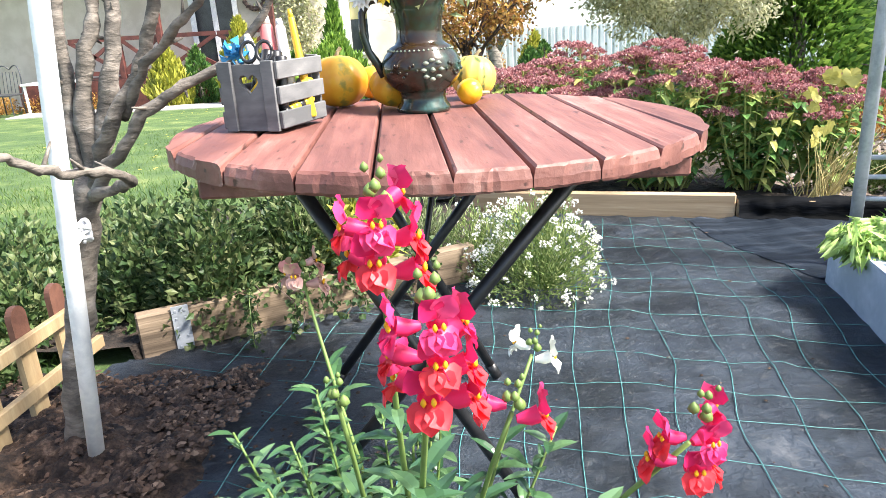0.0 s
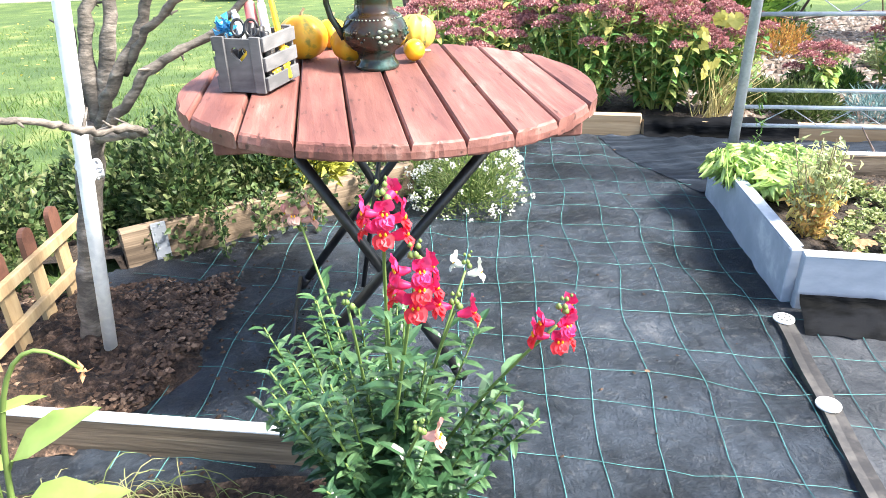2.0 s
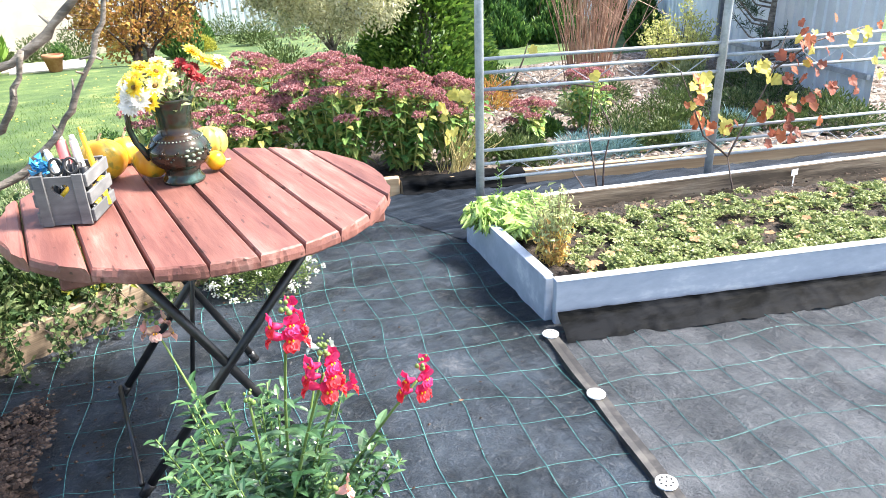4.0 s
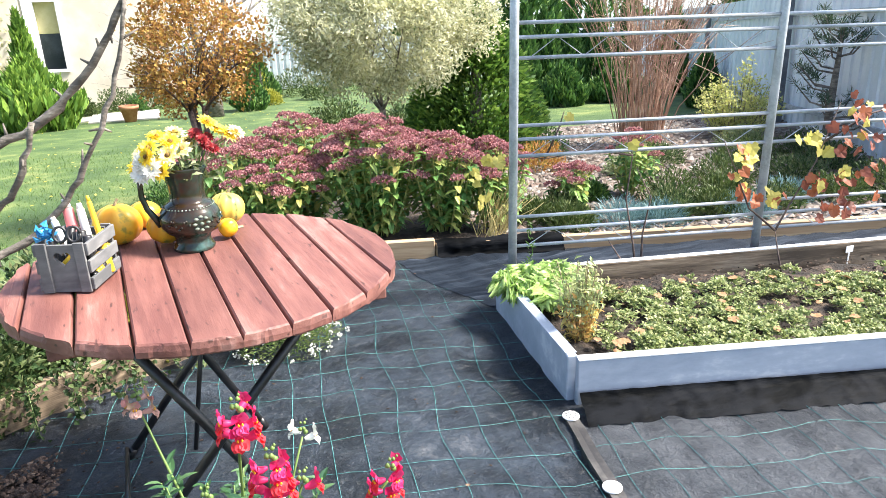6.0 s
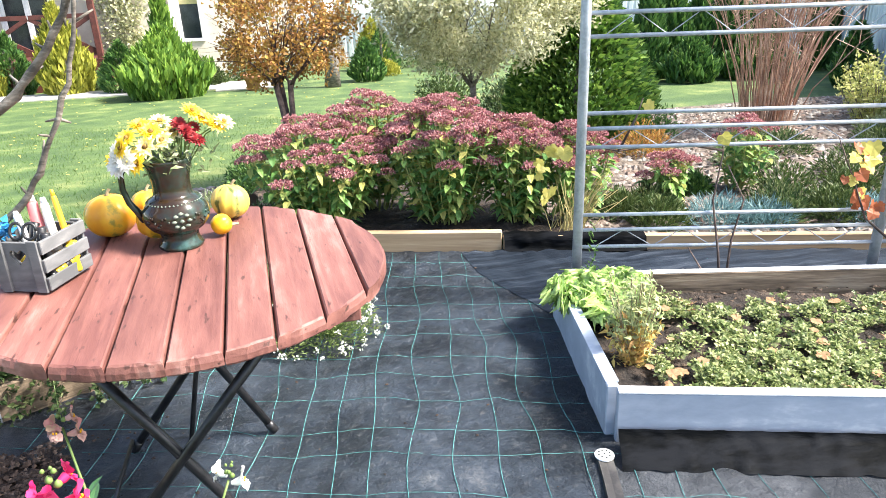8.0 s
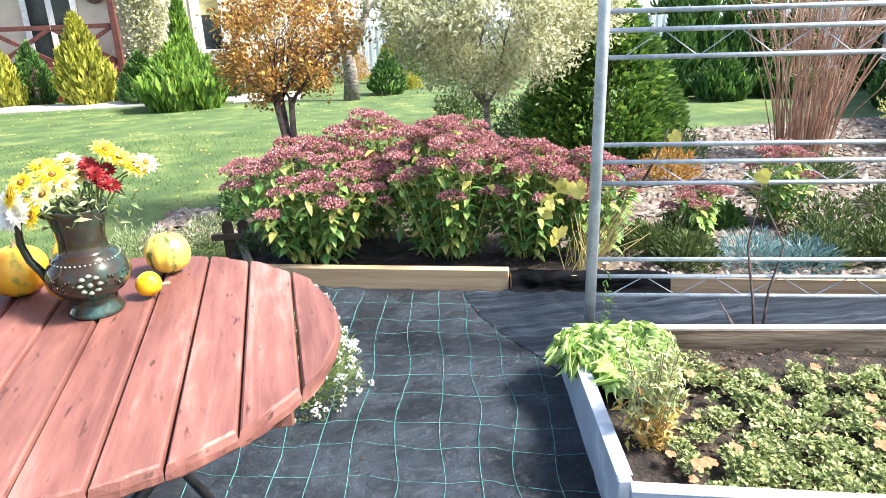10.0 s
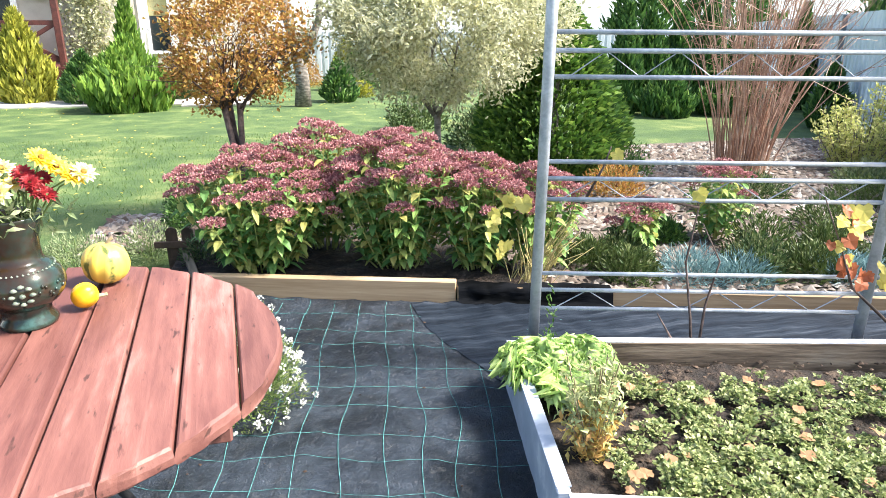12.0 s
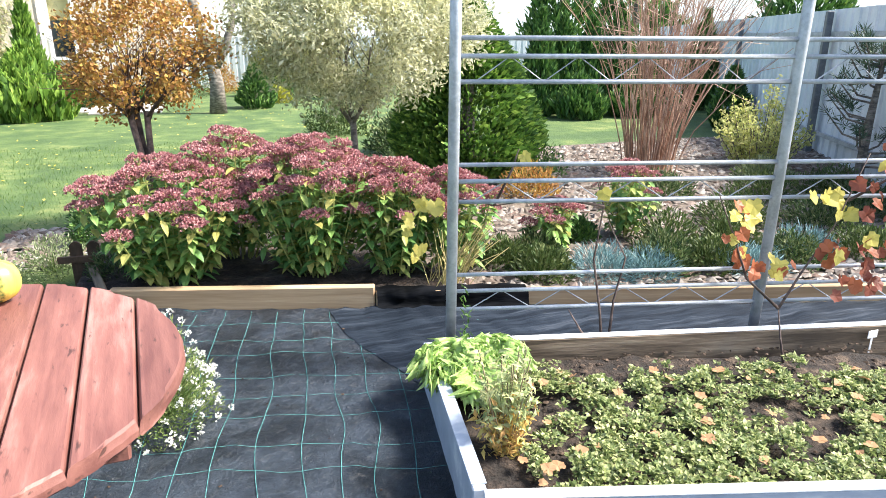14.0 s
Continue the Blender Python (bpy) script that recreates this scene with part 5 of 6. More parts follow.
# pale stalks leaning by the post
ob = thing("dry_stalks", (1.66, 3.22, 0.05), "sheaf of pale yellow dry stalks beside the post", "plant")
g = Geo()
for i in range(60):
    b = rng.normal(size=2) * 0.05
    t = (b[0] + rng.uniform(-0.1, 0.25), b[1] - 0.02 + rng.normal() * 0.05, rng.uniform(0.15, 0.32))
    g.tube([(b[0], b[1], -0.02), ((b[0] + t[0]) / 2, (b[1] + t[1]) / 2, t[2] * 0.6), t], 0.0022, 4)
tagged(part("stalks", g, foliage("straw", [(0.36, 0.30, 0.12), (0.5, 0.42, 0.2), (0.3, 0.28, 0.1)], 0.7, 0.1), ob), kind="stuff")

# ---- stony bed ----
M_stone = foliage("pale_stone_chips", [(0.08, 0.06, 0.048), (0.16, 0.13, 0.11), (0.25, 0.225, 0.20), (0.14, 0.09, 0.07), (0.36, 0.34, 0.31)], 0.85, 0.0)
g = sheet(1.6, 7.2, 3.05, 6.9, 50, 36, lambda u, w: max(lawn_z(w), -0.03 * (w - 3.1)) + 0.035 - 0.27 * 0 + 0.012 * noise.noise(Vector((u * 4, w * 4, 0))))
v = np.concatenate(g.v)
v[:, 1] -= np.where(v[:, 1] < 3.4, 0.27 * (v[:, 0] - 1.6), 0) * np.clip((3.4 - v[:, 1]) / 0.3, 0, 1)
g.v = [v]
tagged(part("stony_bed", g, surface("stony_soil", (0.06, 0.045, 0.035), (0.15, 0.12, 0.095), 20, 0.95, bump=0.8, fine=80), smooth=True), "earth of the ornamental stony bed", "soil", kind="structure")
CHIP = np.array([(1, 0, 0), (0.2, 0.9, 0), (-0.9, 0.35, 0), (-0.5, -0.8, 0), (0.6, -0.7, 0), (0.1, 0.05, 0.55)])
CHIPF = [(0, 1, 5), (1, 2, 5), (2, 3, 5), (3, 4, 5), (4, 0, 5)]


def chips(x0, x1, y0, y1, k, zf, s0, s1, keep):
    g = Geo()
    for i in range(k):
        x, y = rng.uniform(x0, x1), rng.uniform(y0, y1)
        if not keep(x, y):
            continue
        s, a = rng.uniform(s0, s1), rng.random() * 6.28
        q = CHIP * (s, s * rng.uniform(0.6, 1), s) + rng.normal(size=(6, 3)) * s * 0.12
        c, n_ = math.cos(a), math.sin(a)
        g.add(np.stack([x + q[:, 0] * c - q[:, 1] * n_, y + q[:, 0] * n_ + q[:, 1] * c, zf(x, y) + q[:, 2] * rng.uniform(0.5, 1.1) + 0.004], 1), CHIPF)
    return g


def stony_z(x, y):
    return max(lawn_z(y), -0.03 * (y - 3.1)) + 0.035


tagged(part("stone_chips", chips(1.62, 7.0, 2.2, 6.8, 9500, stony_z, 0.018, 0.045, lambda x, y: y > 3.22 - 0.27 * (x - 1.2)), M_stone), "pale and brown flat stone chips covering the bed", "gravel", kind="stuff")
tagged(part("stone_chips", chips(-0.75, 0.12, 4.35, 5.3, 700, lambda x, y: lawn_z(y), 0.02, 0.05, lambda x, y: True), M_stone), "pale stones edging the lawn", "gravel", kind="stuff")


def mound(name, base, r, h, k, ln, wd, mat, label, category="shrub", up=0.5, stems=0, flowers=None, kf=0, group=""):
    """A low dense plant: many small leaves over a lumpy dome."""
    ob = thing(name, base, label, category, group)
    g = Geo()
    d = rnd_dirs(k)
    d[:, 2] = np.abs(d[:, 2])
    lump = np.array([0.85 + 0.25 * noise.noise(Vector((q[0] * 2.5 + base[0] * 3, q[1] * 2.5, q[2] * 2.5))) for q in d])
    rad = (rng.random(k) ** 0.35) * lump
    p = d * rad[:, None] * (r, r, h)
    g.leaves(p, d * 0.8 + rnd_dirs(k) * 0.7 + (0, 0, up), rnd_dirs(k, 0.7), ln * rng.uniform(0.6, 1.3, k), wd * rng.uniform(0.7, 1.2, k), 0.2, 0.15)
    tagged(part("foliage", g, mat, ob), kind="stuff")
    if stems:
        g = Geo()
        for i in range(stems):
            q = p[i] * 0.95
            g.tube([(q[0] * 0.2, q[1] * 0.2, 0), (q[0] * 0.65, q[1] * 0.65, q[2] * 0.6), q], 0.002, 4)
        tagged(part("stems", g, F_stem, ob), kind="stuff")
    if flowers is not None:
        g = Geo()
        for i in range(kf):
            q = d[i] * lump[i] * np.array((r, r, h)) * 1.04
            m = 14
            o = rnd_dirs(m, 0.4)
            g.leaves(q + o * 0.006, o + rnd_dirs(m) * 0.4, rnd_dirs(m), 0.009, 0.008, 0.2)
        tagged(part("flower_cluster", g, flowers, ob, "tiny white flower clusters"), kind="stuff")
    return ob


F_alys = foliage("alyssum_leaves", [(0.10, 0.17, 0.05), (0.20, 0.27, 0.09), (0.30, 0.34, 0.14)], 0.5, 0.3)
mound("alyssum", (0.32, 2.43, 0.0), 0.25, 0.38, 5200, 0.026, 0.006, F_alys, "mound of sweet alyssum covered in small white flowers", "flowering plant", 0.6, 80, F_wht, 190)
mound("alyssum", (0.12, 2.62, 0.0), 0.16, 0.30, 1800, 0.026, 0.006, F_alys, "smaller tuft of white sweet alyssum", "flowering plant", 0.6, 30, F_wht, 60)

# shrubs behind the weathered timber
for x, y, r, h, k in ((-0.78, 2.28, 0.26, 0.50, 3000), (-0.50, 2.48, 0.26, 0.46, 2800), (-1.02, 2.32, 0.24, 0.42, 2200), (-0.62, 2.75, 0.3, 0.50, 2600), (-1.15, 2.7, 0.35, 0.36, 2200), (-1.38, 2.15, 0.25, 0.34, 1800), (-1.62, 2.5, 0.35, 0.36, 1800), (-1.30, 1.82, 0.14, 0.22, 700)):
    mound("leafy_shrub", (x, y, 0.0), r, h, k, 0.036, 0.022, F_ivy, "dense dark green leafy shrub behind the timber edge", up=0.2, stems=30, group="shrubs behind the timber")
mound("leafy_shrub", (-0.30, 2.50, 0.0), 0.15, 0.42, 500, 0.075, 0.030, F_gold, "yellow-green shrub with long pointed leaves", up=-0.1, stems=20, group="shrubs behind the timber")
mound("leafy_shrub", (-0.12, 2.85, 0.0), 0.22, 0.28, 900, 0.05, 0.012, F_greyleaf, "thin grey-green plant with dry stems", up=0.8, stems=30)
g = sheet(-1.3, 0.15, 2.0, 3.6, 30, 30, lambda u, w: 0.05 + 0.02 * noise.noise(Vector((u * 8, w * 8, 0))) - (0.2 if w < 2.57 + 0.6 * u else 0))
tagged(part("shrub_bed_soil", g, M_soil), "dark soil under the shrubs", "soil", kind="structure")
ob = thing("trailing_ivy", (-0.5, 2.18, 0.0), "trailing small-leaved ivy hanging over the weathered timber", "climbing plant")
g, gs = Geo(), Geo()
for i in range(16):
    x0 = rng.uniform(-0.9, 0.0)
    pts = []
    q = np.array([x0, 2.57 + 0.6 * x0, 0.16])
    for j in range(9):
        pts.append(q - (-0.5, 2.18, 0))
        q = q + (rng.normal() * 0.018, -0.022 + rng.normal() * 0.012, -0.02 if j > 1 else 0.005)
        q[2] = max(q[2], 0.02)
    gs.tube(pts, 0.0014, 4)
    P = np.repeat(np.array(pts), 5, 0)
    P = P + rng.normal(size=P.shape) * 0.010
    g.leaves(P, rnd_dirs(len(P)) + (0, -0.5, 0), rnd_dirs(len(P), 0.6) + (0, -0.8, 0), 0.024, 0.02, 0.15)
tagged(part("runner", gs, M_twig, ob), kind="stuff")
tagged(part("foliage", g, F_ivy, ob), kind="stuff")
ob = thing("hanging_shoot", (-0.62, 2.08, 0.0), "single shoot with small leaves hanging onto the fabric", "climbing plant")
pts = bez((0, 0.1, 0.16), (0.02, 0.0, 0.17), (0.04, -0.06, 0.02))
part("stem", Geo().tube(pts, 0.0018, 5), F_stem, ob)
P = np.repeat(pts, 7, 0) + rng.normal(size=(63, 3)) * 0.012
tagged(part("foliage", Geo().leaves(P, rnd_dirs(63), rnd_dirs(63, 0.5), 0.022, 0.014), F_ivy, ob), kind="stuff")

# stony bed plants
for x, y, r, h in ((2.50, 3.13, 0.22, 0.15), (2.72, 3.05, 0.18, 0.13), (3.3, 2.95, 0.2, 0.13), (3.8, 3.1, 0.22, 0.14)):
    mound("blue_fescue", (x, y, 0.03), r, h, 900, 0.07, 0.006, F_blue, "tuft of narrow blue-grey leaves", "plant", 0.5, group="blue tufts")
for x, y, r, h, m in ((2.05, 3.44, 0.2, 0.20, F_box), (1.98, 3.9, 0.15, 0.12, F_ivy), (3.05, 3.35, 0.22, 0.30, F_box), (3.45, 3.3, 0.2, 0.22, F_box), (2.70, 3.75, 0.14, 0.16, F_thuja), (3.8, 3.7, 0.3, 0.28, F_box), (2.9, 4.9, 0.28, 0.3, F_barb), (3.3, 5.6, 0.3, 0.35, F_thuja), (4.5, 4.2, 0.35, 0.3, F_box), (2.25, 5.0, 0.3, 0.28, F_box), (1.75, 4.6, 0.3, 0.25, F_ivy), (2.18, 3.22, 0.2, 0.2, F_box), (2.85, 3.12, 0.2, 0.24, F_ivy), (3.15, 3.05, 0.2, 0.2, F_box), (3.62, 3.0, 0.22, 0.2, F_ivy), (4.1, 2.95, 0.26, 0.22, F_box), (2.3, 3.5, 0.18, 0.2, F_ivy), (4.3, 3.5, 0.3, 0.25, F_ivy), (3.4, 4.3, 0.25, 0.2, F_greyleaf), (3.9, 4.6, 0.3, 0.22, F_ivy), (4.65, 3.0, 0.3, 0.28, F_box), (4.85, 3.65, 0.3, 0.3, F_ivy), (5.1, 4.15, 0.3, 0.3, F_box), (4.45, 2.65, 0.26, 0.24, F_ivy), (5.0, 4.75, 0.3, 0.25, F_greyleaf)):
    mound("rockery_shrub", (x, y, 0.01 + stony_z(x, y) - 0.03), r, h, 1500, 0.04, 0.012, m, "low rockery shrub among the stones", stems=20, group="rockery shrubs")
mound("round_conifer", (-0.14, 4.75, lawn_z(4.75)), 0.2, 0.34, 2200, 0.035, 0.012, F_thuja, "small round dark conifer on the lawn edge")
mound("thyme_mat", (-0.30, 4.25, lawn_z(4.2)), 0.24, 0.22, 1500, 0.025, 0.008, F_greyleaf, "grey-green herb cushion by the small fence", "plant", stems=30)
mound("thyme_mat", (-0.62, 3.95, 0.0), 0.28, 0.22, 1700, 0.03, 0.008, F_greyleaf, "grey-green flowering herb by the lawn", "plant", stems=30)
mound("herb_tuft", (0.05, 3.85, 0.03), 0.16, 0.18, 700, 0.03, 0.009, F_ivy, "dark leafy herb at the bed corner", "plant")


# ---- cane shrub ----
ob = thing("cane_shrub", (4.26, 5.35, stony_z(4, 5.3)), "tall shrub of bare reddish-brown canes", "shrub")
M_cane = surface("red_brown_cane", (0.26, 0.15, 0.105), (0.46, 0.30, 0.215), 5, 0.6, bump=0.2, c3=(0.58, 0.43, 0.33))
for i in range(110):
    g = Geo()
    a, q = rng.random() * 6.28, math.sqrt(rng.random())
    b = np.array([0.24 * q * math.cos(a), 0.20 * q * math.sin(a), 0])
    s = rng.uniform(0.6, 1.1)
    top = np.array([b[0] * 3.9 + rng.normal() * 0.24, b[1] * 3.0 + rng.normal() * 0.16, 1.95 * s * (1 - 0.5 * abs(b[0]))])
    pts = bez(b, (b[0] * 1.5, b[1] * 1.5, top[2] * 0.55), top, 7) + rng.normal(size=(7, 3)) * 0.008
    g.tube(pts, np.linspace(0.0062, 0.0024, 7), 5)
    for k in range(4):
        j = int(rng.integers(3, 7))
        d = rng.normal(size=3) * 0.14 + (0, 0, 0.16)
        g.tube([pts[j], pts[j] + d * 0.6, pts[j] + d * 1.4], [0.003, 0.0022, 0.0012], 4)
    part("cane", g, M_cane, ob)

# ---- bare fruit tree on the lawn ----
ob = thing("fruit_tree", at(0.765, 13.2), "leafless old fruit tree on the lawn", "tree")
g = Geo()
g.tube([(0, 0, 0), (0.02, 0, 0.5), (-0.06, 0, 1.0), (-0.22, 0, 1.7), (-0.35, 0.1, 2.6)], [0.16, 0.12, 0.11, 0.09, 0.07], 10)
g.tube([(0.0, 0, 0.75), (0.18, 0, 1.05), (0.36, 0, 1.5), (0.4, 0, 2.2), (0.7, 0.1, 2.9)], [0.09, 0.075, 0.06, 0.05, 0.04], 9)
for p, d in (((-0.22, 0, 1.7), (-0.6, 0, 0.7)), ((-0.3, 0, 2.2), (0.5, 0.2, 0.6)), ((0.36, 0, 1.5), (0.8, 0, 0.4)), ((0.4, 0, 2.0), (-0.3, 0.3, 0.7)), ((0.38, 0, 1.8), (0.9, 0.2, 0.3)), ((-0.3, 0, 2.0), (-0.8, 0.3, 0.3)), ((-0.35, 0.1, 2.6), (0.1, 0, 1))):
    limb(g, p, d, 1.3, 0.035, 2, 0.35)
part("trunk", g, M_bark, ob, smooth=True)

# ---- pine by the fence ----
ob = thing("pine", at(5.45, 4.25), "young pine with long needles by the fence", "conifer")
g, gl = Geo(), Geo()
g.tube([(0, 0, 0), (0, 0, 0.6), (0.02, 0, 1.15)], [0.04, 0.03, 0.012], 8)
for i in range(26):
    z = rng.uniform(0.2, 1.1)
    a = rng.random() * 6.28
    L = 0.50 * (1.05 - z / 1.6)
    e = np.array([L * math.cos(a), L * math.sin(a), z + 0.2])
    g.tube([(0, 0, z), (e[0] * 0.5, e[1] * 0.5, z + 0.03), e], [0.010, 0.008, 0.004], 5)
    k = 70
    t = rng.uniform(0.35, 1.0, k)
    P = np.array([0, 0, z]) + (e - (0, 0, z)) * t[:, None]
    gl.leaves(P, rnd_dirs(k) + (e / np.linalg.norm(e)) * 0.8, rnd_dirs(k), 0.085, 0.007, 0.0)
part("trunk", g, M_bark, ob)
tagged(part("needles", gl, F_pine, ob), kind="stuff")

# low shrubs, path and pot near the house
g = Geo()
g.box((-9, 14.1, lawn_z(14.5) - 0.05), (-1.4, 14.9, lawn_z(14.5) + 0.03))
g.box((-1.4, 13.7, lawn_z(13.9) - 0.05), (-0.2, 14.9, lawn_z(13.9) + 0.02))
tagged(part("garden_path", g, surface("pale_path", (0.42, 0.40, 0.37), (0.55, 0.53, 0.49), 4, 0.9, bump=0.3)), "pale gravel path along the house", "path", kind="structure")
pot = thing("flower_pot", at(-0.68, 13.45), "terracotta flower pot at the path", "pot")
part("body", Geo().lathe([(0.10, 0), (0.15, 0.22), (0.165, 0.22), (0.17, 0.28), (0.15, 0.28), (0.13, 0.2), (0.001, 0.2)], 24), surface("terracotta", (0.42, 0.17, 0.08), (0.52, 0.24, 0.13), 8, 0.85), pot, smooth=True)
for x, y, r, h, m in ((-1.5, 14.9, 0.28, 0.42, F_box), (-0.6, 15.0, 0.25, 0.4, F_thuja), (-1.0, 15.6, 0.5, 0.55, F_box), (-0.3, 16.0, 0.5, 0.8, F_box), (2.0, 15.0, 0.3, 0.35, F_gold), (2.8, 17.0, 0.6, 0.7, F_box), (0.2, 17.5, 0.7, 0.9, F_ivy), (-4.0, 15.8, 0.4, 0.5, F_ivy), (1.0, 18.0, 0.4, 0.9, F_barb), (3.2, 15.5, 0.5, 0.55, F_box), (2.2, 9.6, 0.5, 0.5, F_box), (2.55, 7.8, 0.35, 0.5, F_ivy), (4.5, 17.5, 0.8, 1.0, F_thuja)):
    mound("garden_shrub", at(x, y), r, h, 1500, 0.06, 0.025, m, "rounded green garden shrub beside the lawn", stems=15, group="shrubs round the lawn")
# seat by the house
M_iron = surface("dark_metal", (0.02, 0.022, 0.025), (0.05, 0.052, 0.056), 10, 0.5)
chair = thing("garden_chair", at(-9.5, 15.1), "dark metal garden chair on the lawn by the house", "chair")
part("seat", Geo().box((-0.24, -0.24, 0.42), (0.24, 0.24, 0.45), None, 0.006), M_iron, chair)
for x in (-0.22, 0.22):
    for y in (-0.22, 0.22):
        part("leg", Geo().tube([(x, y, 0), (x * 0.95, y * 0.95, 0.43)], 0.014, 6), M_iron, chair)
part("backrest", Geo().tube(bez((-0.24, 0.22, 0.44), (-0.3, 0.34, 1.25), (0.0, 0.33, 0.95), 8), 0.014, 6), M_iron, chair)
part("backrest", Geo().tube(bez((0.24, 0.22, 0.44), (0.3, 0.34, 1.25), (0.0, 0.33, 0.95), 8), 0.014, 6), M_iron, chair)
for k in range(5):
    part("back_slat", Geo().tube([(-0.16 + 0.08 * k, 0.24, 0.46), (-0.15 + 0.075 * k, 0.31, 0.90)], 0.008, 5), M_iron, chair)
seat = thing("garden_side_table", at(-8.5, 15.2), "pale garden table beside the metal chair", "table")
part("tabletop", Geo().box((-0.5, -0.35, 0.62), (0.5, 0.35, 0.66), None, 0.008), M_white, seat)
for x in (-0.44, 0.44):
    for y in (-0.3, 0.3):
        part("leg", Geo().box((x - 0.02, y - 0.02, 0), (x + 0.02, y + 0.02, 0.62)), M_white, seat)
for x, y in ((-10.2, 16.0), (-9.4, 16.1), (-8.6, 16.2), (-7.9, 16.0)):
    mound("orange_shrub", at(x, y), 0.4, 0.45, 900, 0.06, 0.03, F_barb, "low shrub with orange autumn leaves by the house", group="orange shrubs by the house")
conifer("column_cypress", at(-10.9, 15.6), 1.9, 0.42, 2600, F_lime, "green column conifer by the garden seat", 0.2, 0.3, 0.3, vertical=0.8)
# climber on the house corner
ob = thing("wall_climber", (-3.5, 17.0, -0.7), "variegated climber covering the house corner", "climbing plant")
k = 4500
p = rng.normal(size=(k, 3)) * (0.26, 0.12, 0.0) + (0, 0, 0)
p[:, 2] = rng.random(k) * 2.9
tagged(part("foliage", Geo().leaves(p, rnd_dirs(k), rnd_dirs(k) + (0, -1, 0), 0.09, 0.06), F_will, ob), kind="stuff")
# far trees beyond the fences
for x, y, r, h in ((14, 26, 1.6, 3.0), (18, 27, 2, 3.6), (10, 27, 1.4, 2.6), (-9, 26, 2.5, 5.0), (22, 22, 2, 3.5)):
    conifer("far_tree", (x, y, -1.2), h + 1.5, r, 3000, F_thuja, "dark tree beyond the fence", 0.4, 0.4, 0.4)


# ---- vine on the trellis ----
F_vor = foliage("orange_red_leaves", [(0.46, 0.16, 0.06), (0.56, 0.28, 0.09), (0.36, 0.08, 0.05), (0.52, 0.24, 0.15)], 0.5, 0.4)
F_vye = foliage("yellow_leaves", [(0.58, 0.47, 0.06), (0.62, 0.54, 0.14), (0.46, 0.43, 0.10)], 0.5, 0.4)
F_vda = foliage("dark_red_leaves", [(0.13, 0.03, 0.035), (0.26, 0.07, 0.05), (0.34, 0.16, 0.08)], 0.5, 0.35)


def lobed_leaf(parent, p, d, n, s, mat):
    """A five-lobed vine leaf, cupped, with a stalk."""
    d, n = Vector(d).normalized(), Vector(n)
    sd = d.cross(n).normalized()
    n = sd.cross(d)
    p = Vector(p)
    out = [(0.0, -0.02), (0.26, -0.20), (0.50, 0.0), (0.46, 0.20), (0.60, 0.42), (0.42, 0.56), (0.26, 0.80), (0.0, 1.0), (-0.26, 0.80), (-0.42, 0.56), (-0.60, 0.42), (-0.46, 0.20), (-0.50, 0.0), (-0.26, -0.20)]
    c = 0.25 * rng.normal()
    v = [p + d * s * 0.3] + [p + sd * x * s + d * y * s + n * s * (0.28 * x * x + c * (y - 0.3) ** 2 + 0.03 * rng.normal()) for x, y in out]
    g = Geo()
    g.add(v, [(0, i, i % 14 + 1) for i in range(1, 15)])
    part("leaf", g, mat, parent)


def vine(base, arms, clusters, label):
    ob = thing("grape_vine", base, label, "climbing plant")
    B = Vector(base)
    for pts in arms:
        q = np.array([Vector(p) - B for p in pts])
        part("cane", Geo().tube(q, np.linspace(0.006, 0.002, len(q)), 6), M_twig, ob, smooth=True)
    for (x, y, z), k, sp, mats in clusters:
        for i in range(int(k * 1.5)):
            p = Vector((x + rng.normal() * sp, y - 0.03 + rng.normal() * 0.03, z + rng.normal() * sp))
            lobed_leaf(ob, p - B, (rng.normal() * 0.6, -0.3 + rng.normal() * 0.3, -0.8), (rng.normal() * 0.4, -1, 0.3 + rng.normal() * 0.3), rng.uniform(0.034, 0.062), mats[int(rng.integers(0, len(mats)))])


vine((2.57, 1.93, 0.11), [[(2.57, 1.93, 0.09), (2.575, 1.98, 0.2), (2.59, 2.03, 0.30)], [(2.59, 2.03, 0.30), (2.50, 2.12, 0.40), (2.46, 2.17, 0.55), (2.40, 2.22, 0.72)], [(2.59, 2.03, 0.30), (2.70, 2.06, 0.42), (2.82, 2.06, 0.6), (2.9, 2.04, 0.88)], [(2.85, 2.05, 0.7), (3.05, 2.0, 0.82), (3.3, 1.92, 0.88)]],
     [((2.45, 2.20, 0.60), 7, 0.05, [F_vor, F_vor, F_vye]), ((2.49, 2.19, 0.47), 4, 0.03, [F_vor]), ((2.60, 2.14, 0.47), 5, 0.04, [F_vor, F_vye]), ((2.50, 2.18, 0.66), 3, 0.03, [F_vye]), ((2.80, 2.07, 0.50), 8, 0.06, [F_vda, F_vor]), ((2.90, 2.04, 0.68), 12, 0.07, [F_vda, F_vda, F_vor, F_vye]), ((2.93, 2.03, 0.40), 8, 0.06, [F_vor, F_vda]), ((3.0, 2.0, 0.84), 8, 0.07, [F_vda, F_vor, F_vye]), ((3.25, 1.92, 0.82), 7, 0.08, [F_vye, F_vye, F_vor]), ((3.1, 1.97, 0.6), 8, 0.09, [F_vda, F_vor]), ((2.75, 2.1, 0.76), 2, 0.03, [F_vye])],
     "grape vine with red, orange and yellow autumn leaves on the trellis")
